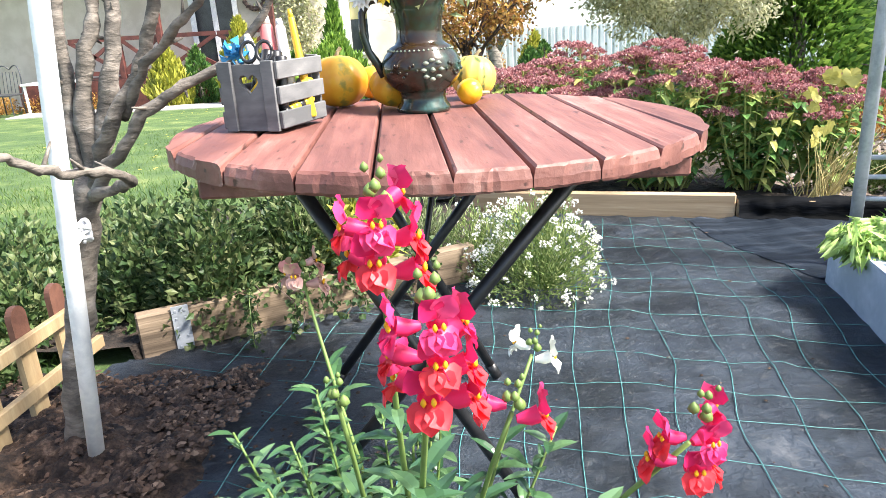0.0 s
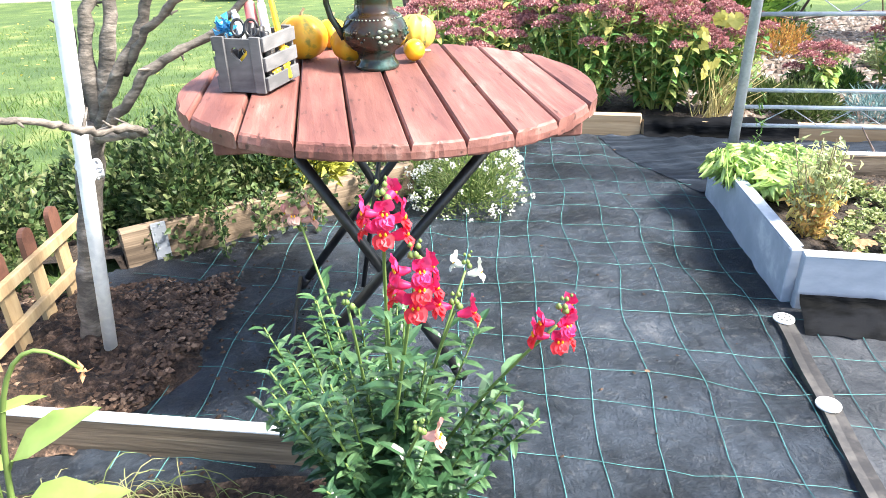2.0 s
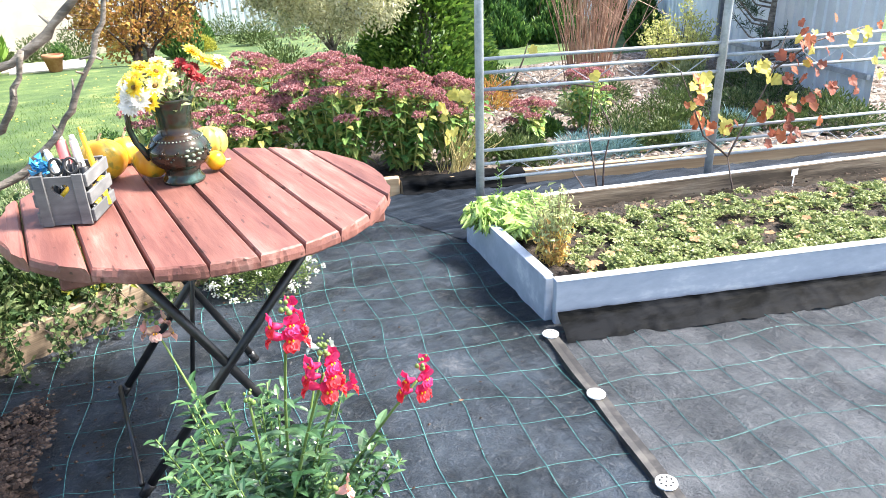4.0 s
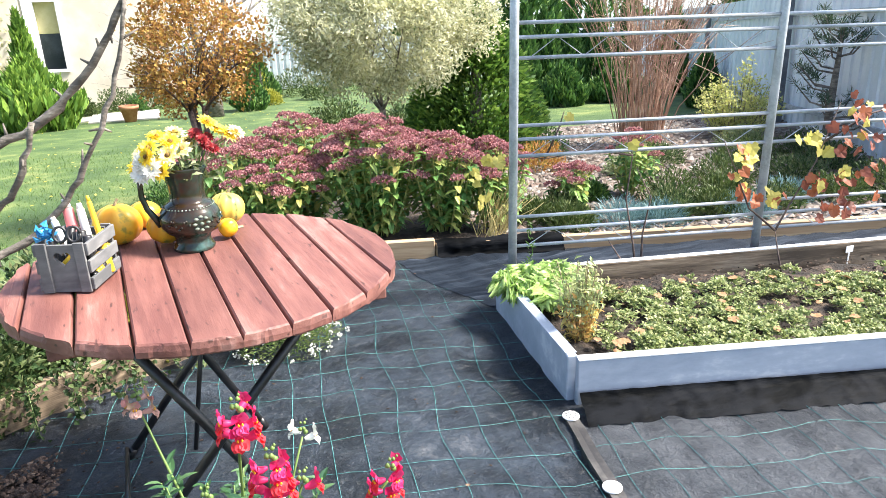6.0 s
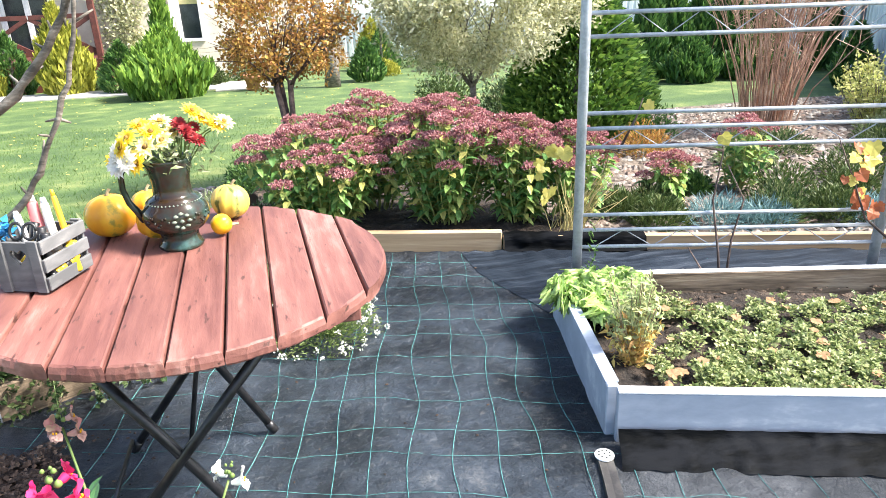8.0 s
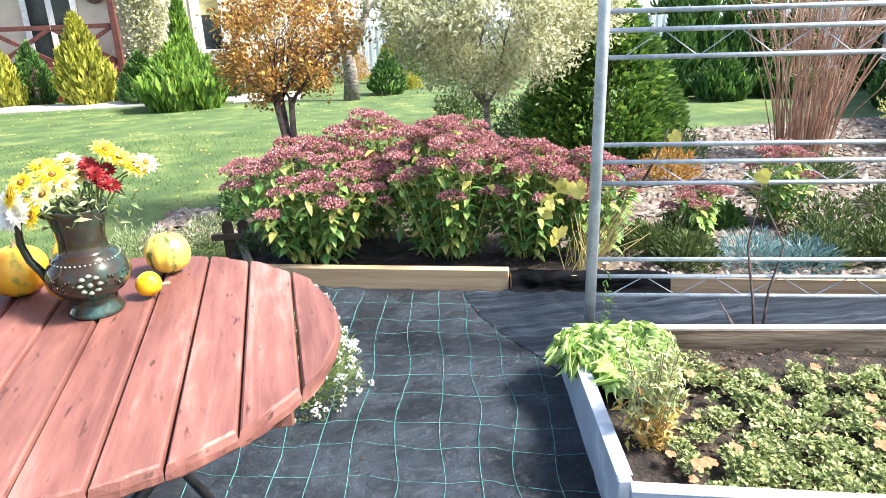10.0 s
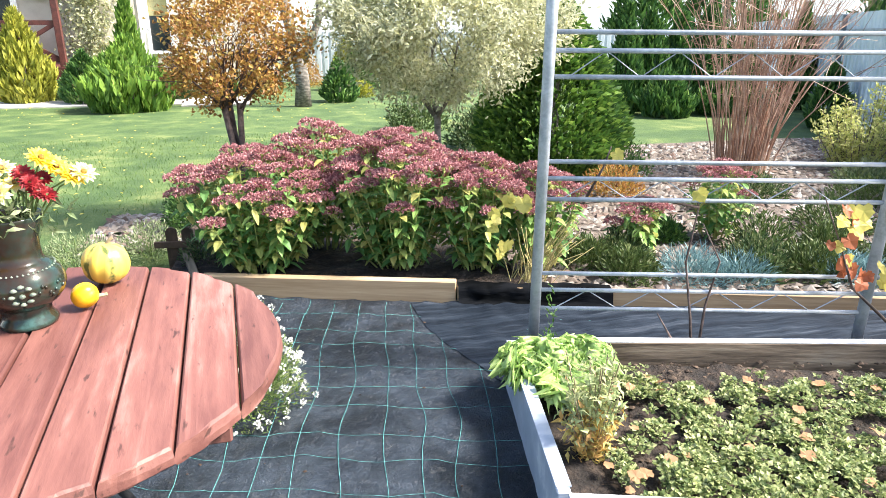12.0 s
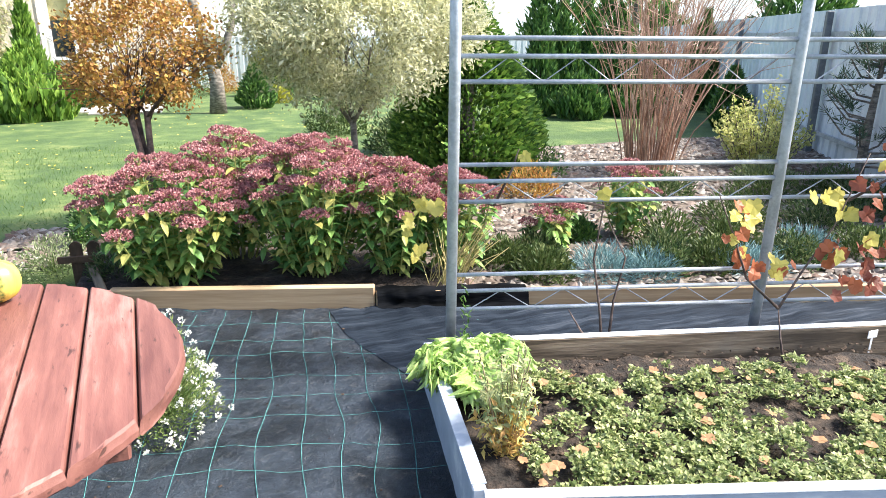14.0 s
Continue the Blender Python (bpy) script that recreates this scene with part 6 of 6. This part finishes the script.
vine((1.97, 2.26, 0.12), [[(1.97, 2.24, 0.09), (1.98, 2.30, 0.25), (1.97, 2.36, 0.45), (2.0, 2.37, 0.66), (1.97, 2.38, 0.76)], [(1.99, 2.24, 0.09), (2.05, 2.32, 0.28), (2.10, 2.34, 0.45), (2.02, 2.36, 0.60)], [(2.0, 2.37, 0.66), (1.8, 2.42, 0.70), (1.6, 2.5, 0.66), (1.42, 2.56, 0.70)], [(1.6, 2.5, 0.66), (1.66, 2.48, 0.80), (1.68, 2.47, 0.88)], [(1.95, 2.26, 0.1), (1.88, 2.26, 0.2), (1.84, 2.3, 0.28)]],
     [((1.37, 2.58, 0.68), 4, 0.025, [F_vye]), ((1.29, 2.62, 0.60), 2, 0.02, [F_vye]), ((1.30, 2.62, 0.50), 2, 0.04, [F_vye]), ((1.97, 2.38, 0.74), 1, 0.01, [F_vye]), ((1.68, 2.47, 0.87), 1, 0.01, [F_vye])],
     "thin young vine with a few yellow leaves on the trellis")

# ---- raised bed planting ----
F_lett = foliage("lettuce_leaves", [(0.30, 0.48, 0.13), (0.44, 0.61, 0.20), (0.60, 0.72, 0.36)], 0.4, 0.4)


def lettuce(x, y, z, r, k, label):
    ob = thing("lettuce", (x, y, z), label, "vegetable", "lettuces in the bed")
    for i in range(k):
        a = i * 2.4 + rng.normal() * 0.2
        out = rng.uniform(0.3, 1.0)
        d = Vector((math.cos(a) * out, math.sin(a) * out, 1.25 - 0.6 * out)).normalized()
        s = d.cross(Vector((0, 0, 1))).normalized()
        n = s.cross(d)
        L, W = r * rng.uniform(0.7, 1.05), r * rng.uniform(0.65, 0.9)
        v = []
        nu, nv = 21, 13
        for p in range(nv):
            t = p / (nv - 1)
            w = W * (0.25 + 1.0 * math.sin(min(1, t * 0.8 + 0.12) * math.pi * 0.62))
            for q in range(nu):
                u = 2 * q / (nu - 1) - 1
                frill = (abs(u) ** 2 * 0.5 + t ** 3 * 0.6) * 0.27 * W * (math.sin(13 * u + 9 * t + i) + 0.8 * math.sin(22 * u - 17 * t + 2 * i))
                c = d * (L * t * (1 - 0.12 * u * u)) - Vector((0, 0, 1)) * (0.27 * L * t * t) + s * (u * w / 2) + n * (0.18 * u * u * W + frill)
                v.append(c)
        g = Geo()
        g.add(v, [(p * nu + q, p * nu + q + 1, (p + 1) * nu + q + 1, (p + 1) * nu + q) for p in range(nv - 1) for q in range(nu - 1)])
        part("leaf", g, F_lett, ob, smooth=True)


lettuce(1.325, 2.17, 0.13, 0.190, 30, "frilly bright green lettuce at the bed corner")
lettuce(1.49, 2.17, 0.13, 0.180, 28, "frilly bright green lettuce in the raised bed")
lettuce(1.37, 2.01, 0.13, 0.17, 16, "pale green lettuce against the side board")
ob = thing("bolted_herb", (1.41, 2.27, 0.12), "slim green shoot behind the lettuce", "plant")
k = 60
tagged(part("foliage", Geo().leaves(np.stack([rng.normal(size=k) * 0.012, rng.normal(size=k) * 0.012, rng.random(k) * 0.33], 1), rnd_dirs(k, 0.7), rnd_dirs(k), 0.03, 0.008), F_green, ob), kind="stuff")

F_fev = foliage("grey_green_herb_leaves", [(0.26, 0.33, 0.15), (0.36, 0.42, 0.20), (0.46, 0.50, 0.26), (0.56, 0.54, 0.25)], 0.7, 0.4)
F_wit = foliage("withered_yellow_leaves", [(0.42, 0.36, 0.12), (0.60, 0.48, 0.16), (0.58, 0.36, 0.11), (0.40, 0.24, 0.10)], 0.7, 0.4)
ob = thing("withered_herb", (1.345, 1.735, 0.12), "bushy grey-green herb withering yellow at the foot", "plant")
gl, gw = Geo(), Geo()
for i in range(30):
    a, q = rng.random() * 6.28, math.sqrt(rng.random())
    tip = np.array([0.115 * q * math.cos(a), 0.115 * q * math.sin(a) + 0.03, rng.uniform(0.14, 0.34)])
    pts = bez((tip[0] * 0.2, tip[1] * 0.2, -0.01), (tip[0] * 0.6, tip[1] * 0.6, tip[2] * 0.6), tip, 6)
    part("stem", Geo().tube(pts, 0.002, 4), M_stalk, ob)
    k = 34
    t = rng.random(k) * 5
    j = np.minimum(t.astype(int), 4)
    P = pts[j] + (pts[j + 1] - pts[j]) * (t - j)[:, None] + rng.normal(size=(k, 3)) * 0.014
    low = P[:, 2] < 0.13 + 0.04 * rng.normal(size=k)
    for g, sel in ((gw, low), (gl, ~low)):
        n_ = int(sel.sum())
        if n_:
            g.leaves(P[sel], rnd_dirs(n_, -0.1), rnd_dirs(n_, 0.5), rng.uniform(0.018, 0.042, n_), 0.014, 0.25, 0.4)
tagged(part("foliage", gl, F_fev, ob), kind="stuff")
tagged(part("withered_foliage", gw, F_wit, ob, "withered yellow lower leaves"), kind="stuff")

F_mache = foliage("salad_leaves", [(0.09, 0.135, 0.048), (0.19, 0.245, 0.085), (0.34, 0.385, 0.155), (0.52, 0.53, 0.28)], 0.5, 0.35)
g = Geo()
P, D, L = [], [], []
for i in range(13500):
    u, w = rng.uniform(0.10, 3.1), rng.uniform(0.03, 0.76)
    m = 0.5 * noise.noise(Vector((u * 3.2, w * 3.6, 2.0))) + 0.9 * noise.noise(Vector((u * 14, w * 14, 5.0)))
    near = min(1, u / 0.35)
    if m < -0.13 + (1 - near) * 0.45 + 0.5 * max(0, w - 0.64) / 0.1 or (u < 0.30 and w > 0.5):
        continue
    c = BX * u + BY * w + Vector((1.20, 1.50, 0.124 + 0.034 * max(0, m + 0.3)))
    for k in range(5):
        a = k * 1.257 + i
        P.append((c.x + 0.003 * math.cos(a), c.y + 0.003 * math.sin(a), c.z + rng.random() * 0.020))
        D.append((math.cos(a), math.sin(a), 0.6))
        L.append(rng.uniform(0.009, 0.023))
P, D, L = np.array(P), np.array(D), np.array(L)
g.leaves(P, D + rng.normal(size=D.shape) * 0.25, rnd_dirs(len(P), 1.2), L, L * 0.72, 0.14, 0.2)
tagged(part("salad_seedlings", g, F_mache), "dense carpet of small green salad seedlings in the raised bed", "vegetables", kind="stuff")
F_dead = foliage("fallen_leaves", [(0.34, 0.14, 0.05), (0.44, 0.22, 0.09), (0.30, 0.18, 0.10), (0.55, 0.40, 0.22)], 0.7, 0.2)
for i in range(70):
    u, w = rng.uniform(0.05, 2.6), rng.uniform(0.05, 0.72)
    c = BX * u + BY * w + Vector((1.20, 1.50, 0.166))
    ob = thing("fallen_leaf", c, "dry orange-brown fallen leaf on the seedlings", "leaf", "fallen leaves in the bed")
    lobed_leaf(ob, (0, 0, 0), (rng.normal(), rng.normal(), 0.1), (rng.normal() * 0.3, rng.normal() * 0.3, 1), rng.uniform(0.018, 0.042), F_dead)
tag = thing("plant_label", (3.02, 1.96, 0.08), "white plastic T-shaped plant label in the soil", "plant label")
part("stake", Geo().box((-0.005, -0.001, 0), (0.005, 0.001, 0.07)), M_white, tag)
part("plate", Geo().box((-0.024, -0.0015, 0.065), (0.024, 0.0015, 0.098), None, 0.0006), M_white, tag)

# ---- soil heap round the young tree ----
g = sheet(-1.30, -0.40, 1.08, 1.92, 120, 110, lambda x, y: 0)
vv = []
for x, y, _ in np.concatenate(g.v):
    e = min((x + 1.32) * 6, (-0.47 - x + 0.1 * noise.noise(Vector((0, y * 4, 0))) - 0.35 * max(0, 1.62 - y)) * 5, (1.86 - y) * 6, (y - 1.05) * 9, 1)
    vv.append((x, y, -0.02 + 0.065 * max(0, e) ** 0.6 + (0.035 * noise.noise(Vector((x * 9, y * 9, 1))) + 0.022 * noise.noise(Vector((x * 30, y * 30, 2)))) * max(0.1, e)))
g.v = [np.array(vv)]
heap = tagged(part("soil_heap", g, M_clod, smooth=True), "loose dark brown soil heaped round the young tree", "soil", kind="structure")
g = chips(-1.25, -0.45, 1.13, 1.85, 5200, lambda x, y: 0.038 + 0.035 * noise.noise(Vector((x * 9, y * 9, 1))), 0.003, 0.013, lambda x, y: x < -0.49 - 0.35 * max(0, 1.62 - y))
big = chips(-1.22, -0.5, 1.15, 1.82, 620, lambda x, y: 0.036 + 0.035 * noise.noise(Vector((x * 9, y * 9, 1))), 0.012, 0.026, lambda x, y: x < -0.52 - 0.35 * max(0, 1.62 - y))
tagged(part("lumps", big, M_clod, heap), kind="stuff")
tagged(part("clods", g, foliage("clod_shades", [(0.02, 0.012, 0.008), (0.09, 0.055, 0.036), (0.16, 0.10, 0.068), (0.05, 0.03, 0.02), (0.28, 0.19, 0.13)], 0.95, 0.0), heap), kind="stuff")
g = chips(-0.6, 1.1, 0.95, 3.0, 1700, lambda x, y: fabric_z(x, y), 0.003, 0.009, lambda x, y: past_edge(x, y, -0.05) and (x < -0.12 - 0.25 * rng.random() and y < 2.0 or rng.random() < 0.06))
tagged(part("soil_crumbs", g, M_clod), "crumbs of soil and dry bits scattered on the fabric", "soil", kind="stuff")
# soil crumbs in the raised bed and the front bed
def bed_keep(x, y):
    q = Vector((x - 1.2, y - 1.5, 0))
    return 0.0 < q.dot(BX) < 3.0 and 0.03 < q.dot(BY) < 0.80 and q.dot(BX) > 0.03


F_crumb = foliage("crumb_shades", [(0.012, 0.008, 0.006), (0.035, 0.023, 0.016), (0.07, 0.048, 0.034), (0.13, 0.09, 0.065)], 0.95, 0.0)
tagged(part("bed_crumbs", chips(1.15, 3.6, 0.8, 2.4, 3200, lambda x, y: 0.112, 0.004, 0.013, bed_keep), F_crumb), "crumbly dark soil between the seedlings", "soil", kind="stuff")
tagged(part("front_crumbs", chips(-1.2, 0.05, 0.45, 0.93, 1200, lambda x, y: 0.014, 0.004, 0.014, lambda x, y: True), F_crumb), "crumbly dark soil in the front bed", "soil", kind="stuff")
# front bed
g = sheet(-1.6, 0.16, -0.9, 0.96, 60, 60, lambda x, y: 0.012 + 0.02 * noise.noise(Vector((x * 8, y * 8, 3))) + 0.012 * noise.noise(Vector((x * 24, y * 24, 3))) - (0.05 if x > 0.08 else 0))
tagged(part("front_bed_soil", g, M_clod, smooth=True), "dark soil of the front flower bed", "soil", kind="structure")
tuft = thing("grass_tuft", (-0.58, 0.86, 0.01), "tuft of thin green and dry grass below the board", "grass")
g = Geo()
for i in range(170):
    a, L = rng.random() * 6.28, rng.uniform(0.05, 0.15)
    b = np.array([rng.normal() * 0.13, rng.normal() * 0.04, 0])
    g.tube(bez(b, b + (math.cos(a) * L * 0.4, math.sin(a) * L * 0.3, L * 0.8), b + (math.cos(a) * L, math.sin(a) * L * 0.7, L * 0.35), 5), [0.0012, 0.0011, 0.001, 0.0008, 0.0004], 3, False)
tagged(part("blades", g, foliage("thin_grass", [(0.14, 0.22, 0.06), (0.28, 0.32, 0.12), (0.42, 0.38, 0.2)], 0.6, 0.3), tuft), kind="stuff")
ob = thing("broad_leaf_plant", (-0.70, 0.74, 0.0), "pale green broad-leaved plant with a nodding dry tip", "plant")
F_pale = foliage("pale_green_leaves", [(0.16, 0.28, 0.06), (0.26, 0.38, 0.10), (0.38, 0.46, 0.16)], 0.45, 0.4)
nod = bez((0.0, 0, 0), (0.07, 0.0, 0.68), (0.215, 0.0, 0.485), 14)
part("stem", Geo().tube(nod, np.linspace(0.006, 0.003, 14), 7), F_stem, ob, smooth=True)
gb = Geo()
gb.leaves(np.repeat(nod[-1:], 7, 0), rnd_dirs(7, -0.6), rnd_dirs(7), 0.020, 0.009, 0.2, 0.3)
tagged(part("dry_tip", gb, F_dead, ob, "dried flower tip"), kind="stuff")
for p, d, L, w in (((0.055, 0, 0.31), (1, 0.15, 0.85), 0.165, 0.44), ((0.05, 0, 0.41), (1, 0.2, 0.45), 0.085, 0.30), ((0.045, 0.01, 0.42), (-0.6, 0.3, 0.7), 0.08, 0.35), ((0.04, 0, 0.20), (1, -0.1, 0.45), 0.14, 0.55), ((0.10, 0.02, 0.16), (1, 0.1, 0.5), 0.11, 0.55), ((0.03, 0.02, 0.28), (-1, 0.1, 0.3), 0.13, 0.5), ((0.06, 0.01, 0.13), (0.7, 0.5, 0.3), 0.12, 0.55)):
    part("leaf_stalk", Geo().tube(bez((0.01, 0, p[2] * 0.45), (0.02, 0, p[2] * 0.8), p, 6), 0.0025, 5), F_stem, ob)
    part("leaf", Geo().big_leaf(p, d, (-0.3, -0.35, 1), L, L * w, 0.30, 0.05), F_pale, ob, smooth=True)

# ---- picket fences ----
M_picket = surface("picket_wood", (0.28, 0.19, 0.10), (0.42, 0.31, 0.17), 6, 0.8, bump=0.4, stretch=(1, 1, 0.2), c3=(0.5, 0.4, 0.24))
M_ptop = surface("picket_red_top", (0.10, 0.04, 0.026), (0.16, 0.07, 0.045), 8, 0.7, bump=0.3)


def picket_fence(p0, direction, n, gap, h, w, label, mat, tipmat, rails):
    d = Vector((*direction, 0)).normalized()
    ob = thing("picket_fence", Matrix.Translation(p0) @ Matrix.Rotation(math.atan2(d.y, d.x), 4, "Z"), label, "fence")
    for i in range(n):
        a = np.linspace(0, math.pi, 9)
        for name, ring, m in (("picket", [(0, -0.03), (w, -0.03), (w, h * 0.72), (0, h * 0.72)], mat), ("picket_tip", [(0, h * 0.721), (w, h * 0.721)] + [(w / 2 + w / 2 * math.cos(t), h - w / 2 + w / 2 * math.sin(t)) for t in a], tipmat)):
            k = len(ring)
            v = [(i * gap + x, y, z) for y in (0, 0.016) for x, z in ring]
            g = Geo()
            g.add(v, [tuple(range(k)), tuple(range(2 * k - 1, k - 1, -1))] + [(j, j + k, (j + 1) % k + k, (j + 1) % k) for j in range(k)])
            part(name, g, m, ob)
    for z in rails:
        part("rail", Geo().box((-0.06, -0.020, z), (n * gap, -0.001, z + 0.035), None, 0.002), mat, ob)


picket_fence((-1.07, 1.04, 0.0), (0.012, 0.16), 6, 0.15, 0.33, 0.055, "low wooden picket fence with red-brown rounded tips", M_picket, M_ptop, (0.09, 0.22))
M_dkpick = surface("dark_picket", (0.06, 0.035, 0.02), (0.11, 0.065, 0.04), 8, 0.8, bump=0.3)
picket_fence((-0.16, 3.98, -0.02), (1, -0.1), 2, 0.085, 0.22, 0.06, "tiny dark brown picket edging by the bed", M_dkpick, M_dkpick, (0.11,))

# ---- young tree and its stake ----
stake = thing("tree_stake", (-0.787, 1.46, 0.02), "white plastic pole staking the young tree, bound with tape", "pole")
part("pole", Geo().tube([(0, 0, 0), (0.070, -0.040, 0.46), (0.143, -0.08, 0.93), (0.29, -0.14, 1.9)], 0.0175, 16), M_white, stake, smooth=True)
g = Geo()
a = np.linspace(0, 12 * np.pi, 140)
g.tube(np.stack([0.082 + 0.019 * np.cos(a) + 0.012 * (np.sin(a) > 0.3), -0.028 + 0.028 * np.sin(a), 0.53 + 0.0022 * a / np.pi * 1.5 + 0.006 * np.sin(3.3 * a)], 1), 0.0042, 6)
M_tape = surface("clear_tape", (0.62, 0.64, 0.66), (0.80, 0.80, 0.82), 40, 0.15, bump=0.6)
part("tape", g, M_tape, stake, "crumpled clear tape", smooth=True)
tree = thing("young_fruit_tree", (-0.86, 1.51, 0.02), "leafless young fruit tree with grey-brown knobbly branches", "tree")
TB = np.array((-0.86, 1.51, 0.02))


def branch(name, pts, r0, r1, twigs=4, knob=True, label=""):
    q = np.array(pts, float) - TB
    t = np.linspace(0, len(q) - 1, 4 * len(q))
    sm = np.stack([np.interp(t, np.arange(len(q)), q[:, i]) for i in range(3)], 1)
    sm[1:-1] = (sm[:-2] + 2 * sm[1:-1] + sm[2:]) / 4
    sm[1:-1] += rng.normal(size=sm[1:-1].shape) * 0.003
    rad = np.linspace(r0, r1, len(sm)) * (1 + (0.10 * rng.normal(size=len(sm)) if knob else 0))
    g = Geo().tube(sm, rad, 10)
    for i in range(twigs):
        j = int(rng.integers(len(sm) // 4, len(sm)))
        d = rnd_dirs(1, 0.5)[0] * rng.uniform(0.012, 0.05)
        g.tube([sm[j], sm[j] + d * 0.6, sm[j] + d], [rad[j] * 0.45 + 0.001, 0.003, 0.0018], 5)
    part(name, g, M_bark, tree, label, smooth=True)


branch("trunk", [(-0.86, 1.51, 0.0), (-0.82, 1.53, 0.25), (-0.76, 1.54, 0.48), (-0.71, 1.55, 0.66)], 0.030, 0.030, 3)
branch("branch", [(-0.72, 1.55, 0.63), (-0.74, 1.57, 0.76), (-0.73, 1.58, 0.88), (-0.72, 1.6, 1.05), (-0.72, 1.62, 1.5)], 0.018, 0.010)
branch("branch", [(-0.70, 1.55, 0.64), (-0.70, 1.57, 0.84), (-0.66, 1.58, 0.95), (-0.63, 1.6, 1.06), (-0.58, 1.62, 1.5)], 0.021, 0.010)
branch("branch", [(-0.71, 1.55, 0.62), (-0.65, 1.57, 0.8), (-0.62, 1.58, 0.92), (-0.60, 1.6, 1.06), (-0.55, 1.65, 1.6)], 0.024, 0.010)
branch("branch", [(-0.70, 1.54, 0.64), (-0.63, 1.5, 0.76), (-0.55, 1.5, 0.85), (-0.50, 1.5, 0.96), (-0.45, 1.47, 1.08), (-0.30, 1.45, 1.13), (-0.20, 1.43, 1.22), (-0.10, 1.41, 1.34), (0.0, 1.40, 1.55)], 0.016, 0.007, 10)
branch("branch", [(-0.70, 1.53, 0.62), (-0.61, 1.46, 0.70), (-0.53, 1.45, 0.79), (-0.46, 1.45, 0.83), (-0.36, 1.45, 0.87), (-0.27, 1.44, 0.96), (-0.20, 1.42, 1.06), (-0.12, 1.41, 1.22), (-0.07, 1.40, 1.40)], 0.014, 0.004, 12)
branch("branch", [(-0.60, 1.52, 0.78), (-0.52, 1.47, 0.88), (-0.42, 1.43, 0.95), (-0.35, 1.41, 1.02), (-0.30, 1.40, 1.15)], 0.011, 0.006, 6)
branch("branch", [(-0.68, 1.50, 0.63), (-0.58, 1.42, 0.66), (-0.52, 1.34, 0.69), (-0.525, 1.28, 0.718), (-0.57, 1.21, 0.732), (-0.585, 1.16, 0.755), (-0.60, 1.10, 0.785), (-0.66, 1.02, 0.82)], 0.011, 0.0065, 5, True, "pale bent side branch")

# ---- grass along the fence ----
g = Geo()
P, D = [], []
for i in range(9000):
    x, y = rng.uniform(-3.2, -1.08), rng.uniform(0.9, 4.6)
    P.append((x, y, -0.012)), D.append((rng.normal() * 0.4, rng.normal() * 0.4, 1))
for i in range(16000):
    x, y = rng.uniform(-5.0, 1.7), rng.uniform(4.4, 9.5)
    if x > -1.0 and y < 5.3:
        continue
    P.append((x, y, lawn_z(y) - 0.012)), D.append((rng.normal() * 0.5, rng.normal() * 0.5, 1))
P, D = np.array(P), np.array(D)
L = np.where(P[:, 1] < 4.5, rng.uniform(0.025, 0.06, len(P)), rng.uniform(0.02, 0.05, len(P)))
g.leaves(P, D, rnd_dirs(len(P)), L, L * 0.12, 0.1, 0.2)
tagged(part("lawn_grass", g, M_blade), "short green grass blades of the lawn", "grass", kind="stuff")
k = 500
P = np.stack([rng.uniform(-5, 4, k), rng.uniform(5, 14, k), np.zeros(k)], 1)
P[:, 2] = [lawn_z(y) + 0.012 for y in P[:, 1]]
tagged(part("lawn_leaves", Geo().leaves(P, rnd_dirs(k) * (1, 1, 0.2), np.tile((0, 0, 1.0), (k, 1)), 0.04, 0.025, 0.2), F_vye), "yellow fallen leaves dotted over the lawn", "leaves", kind="stuff")
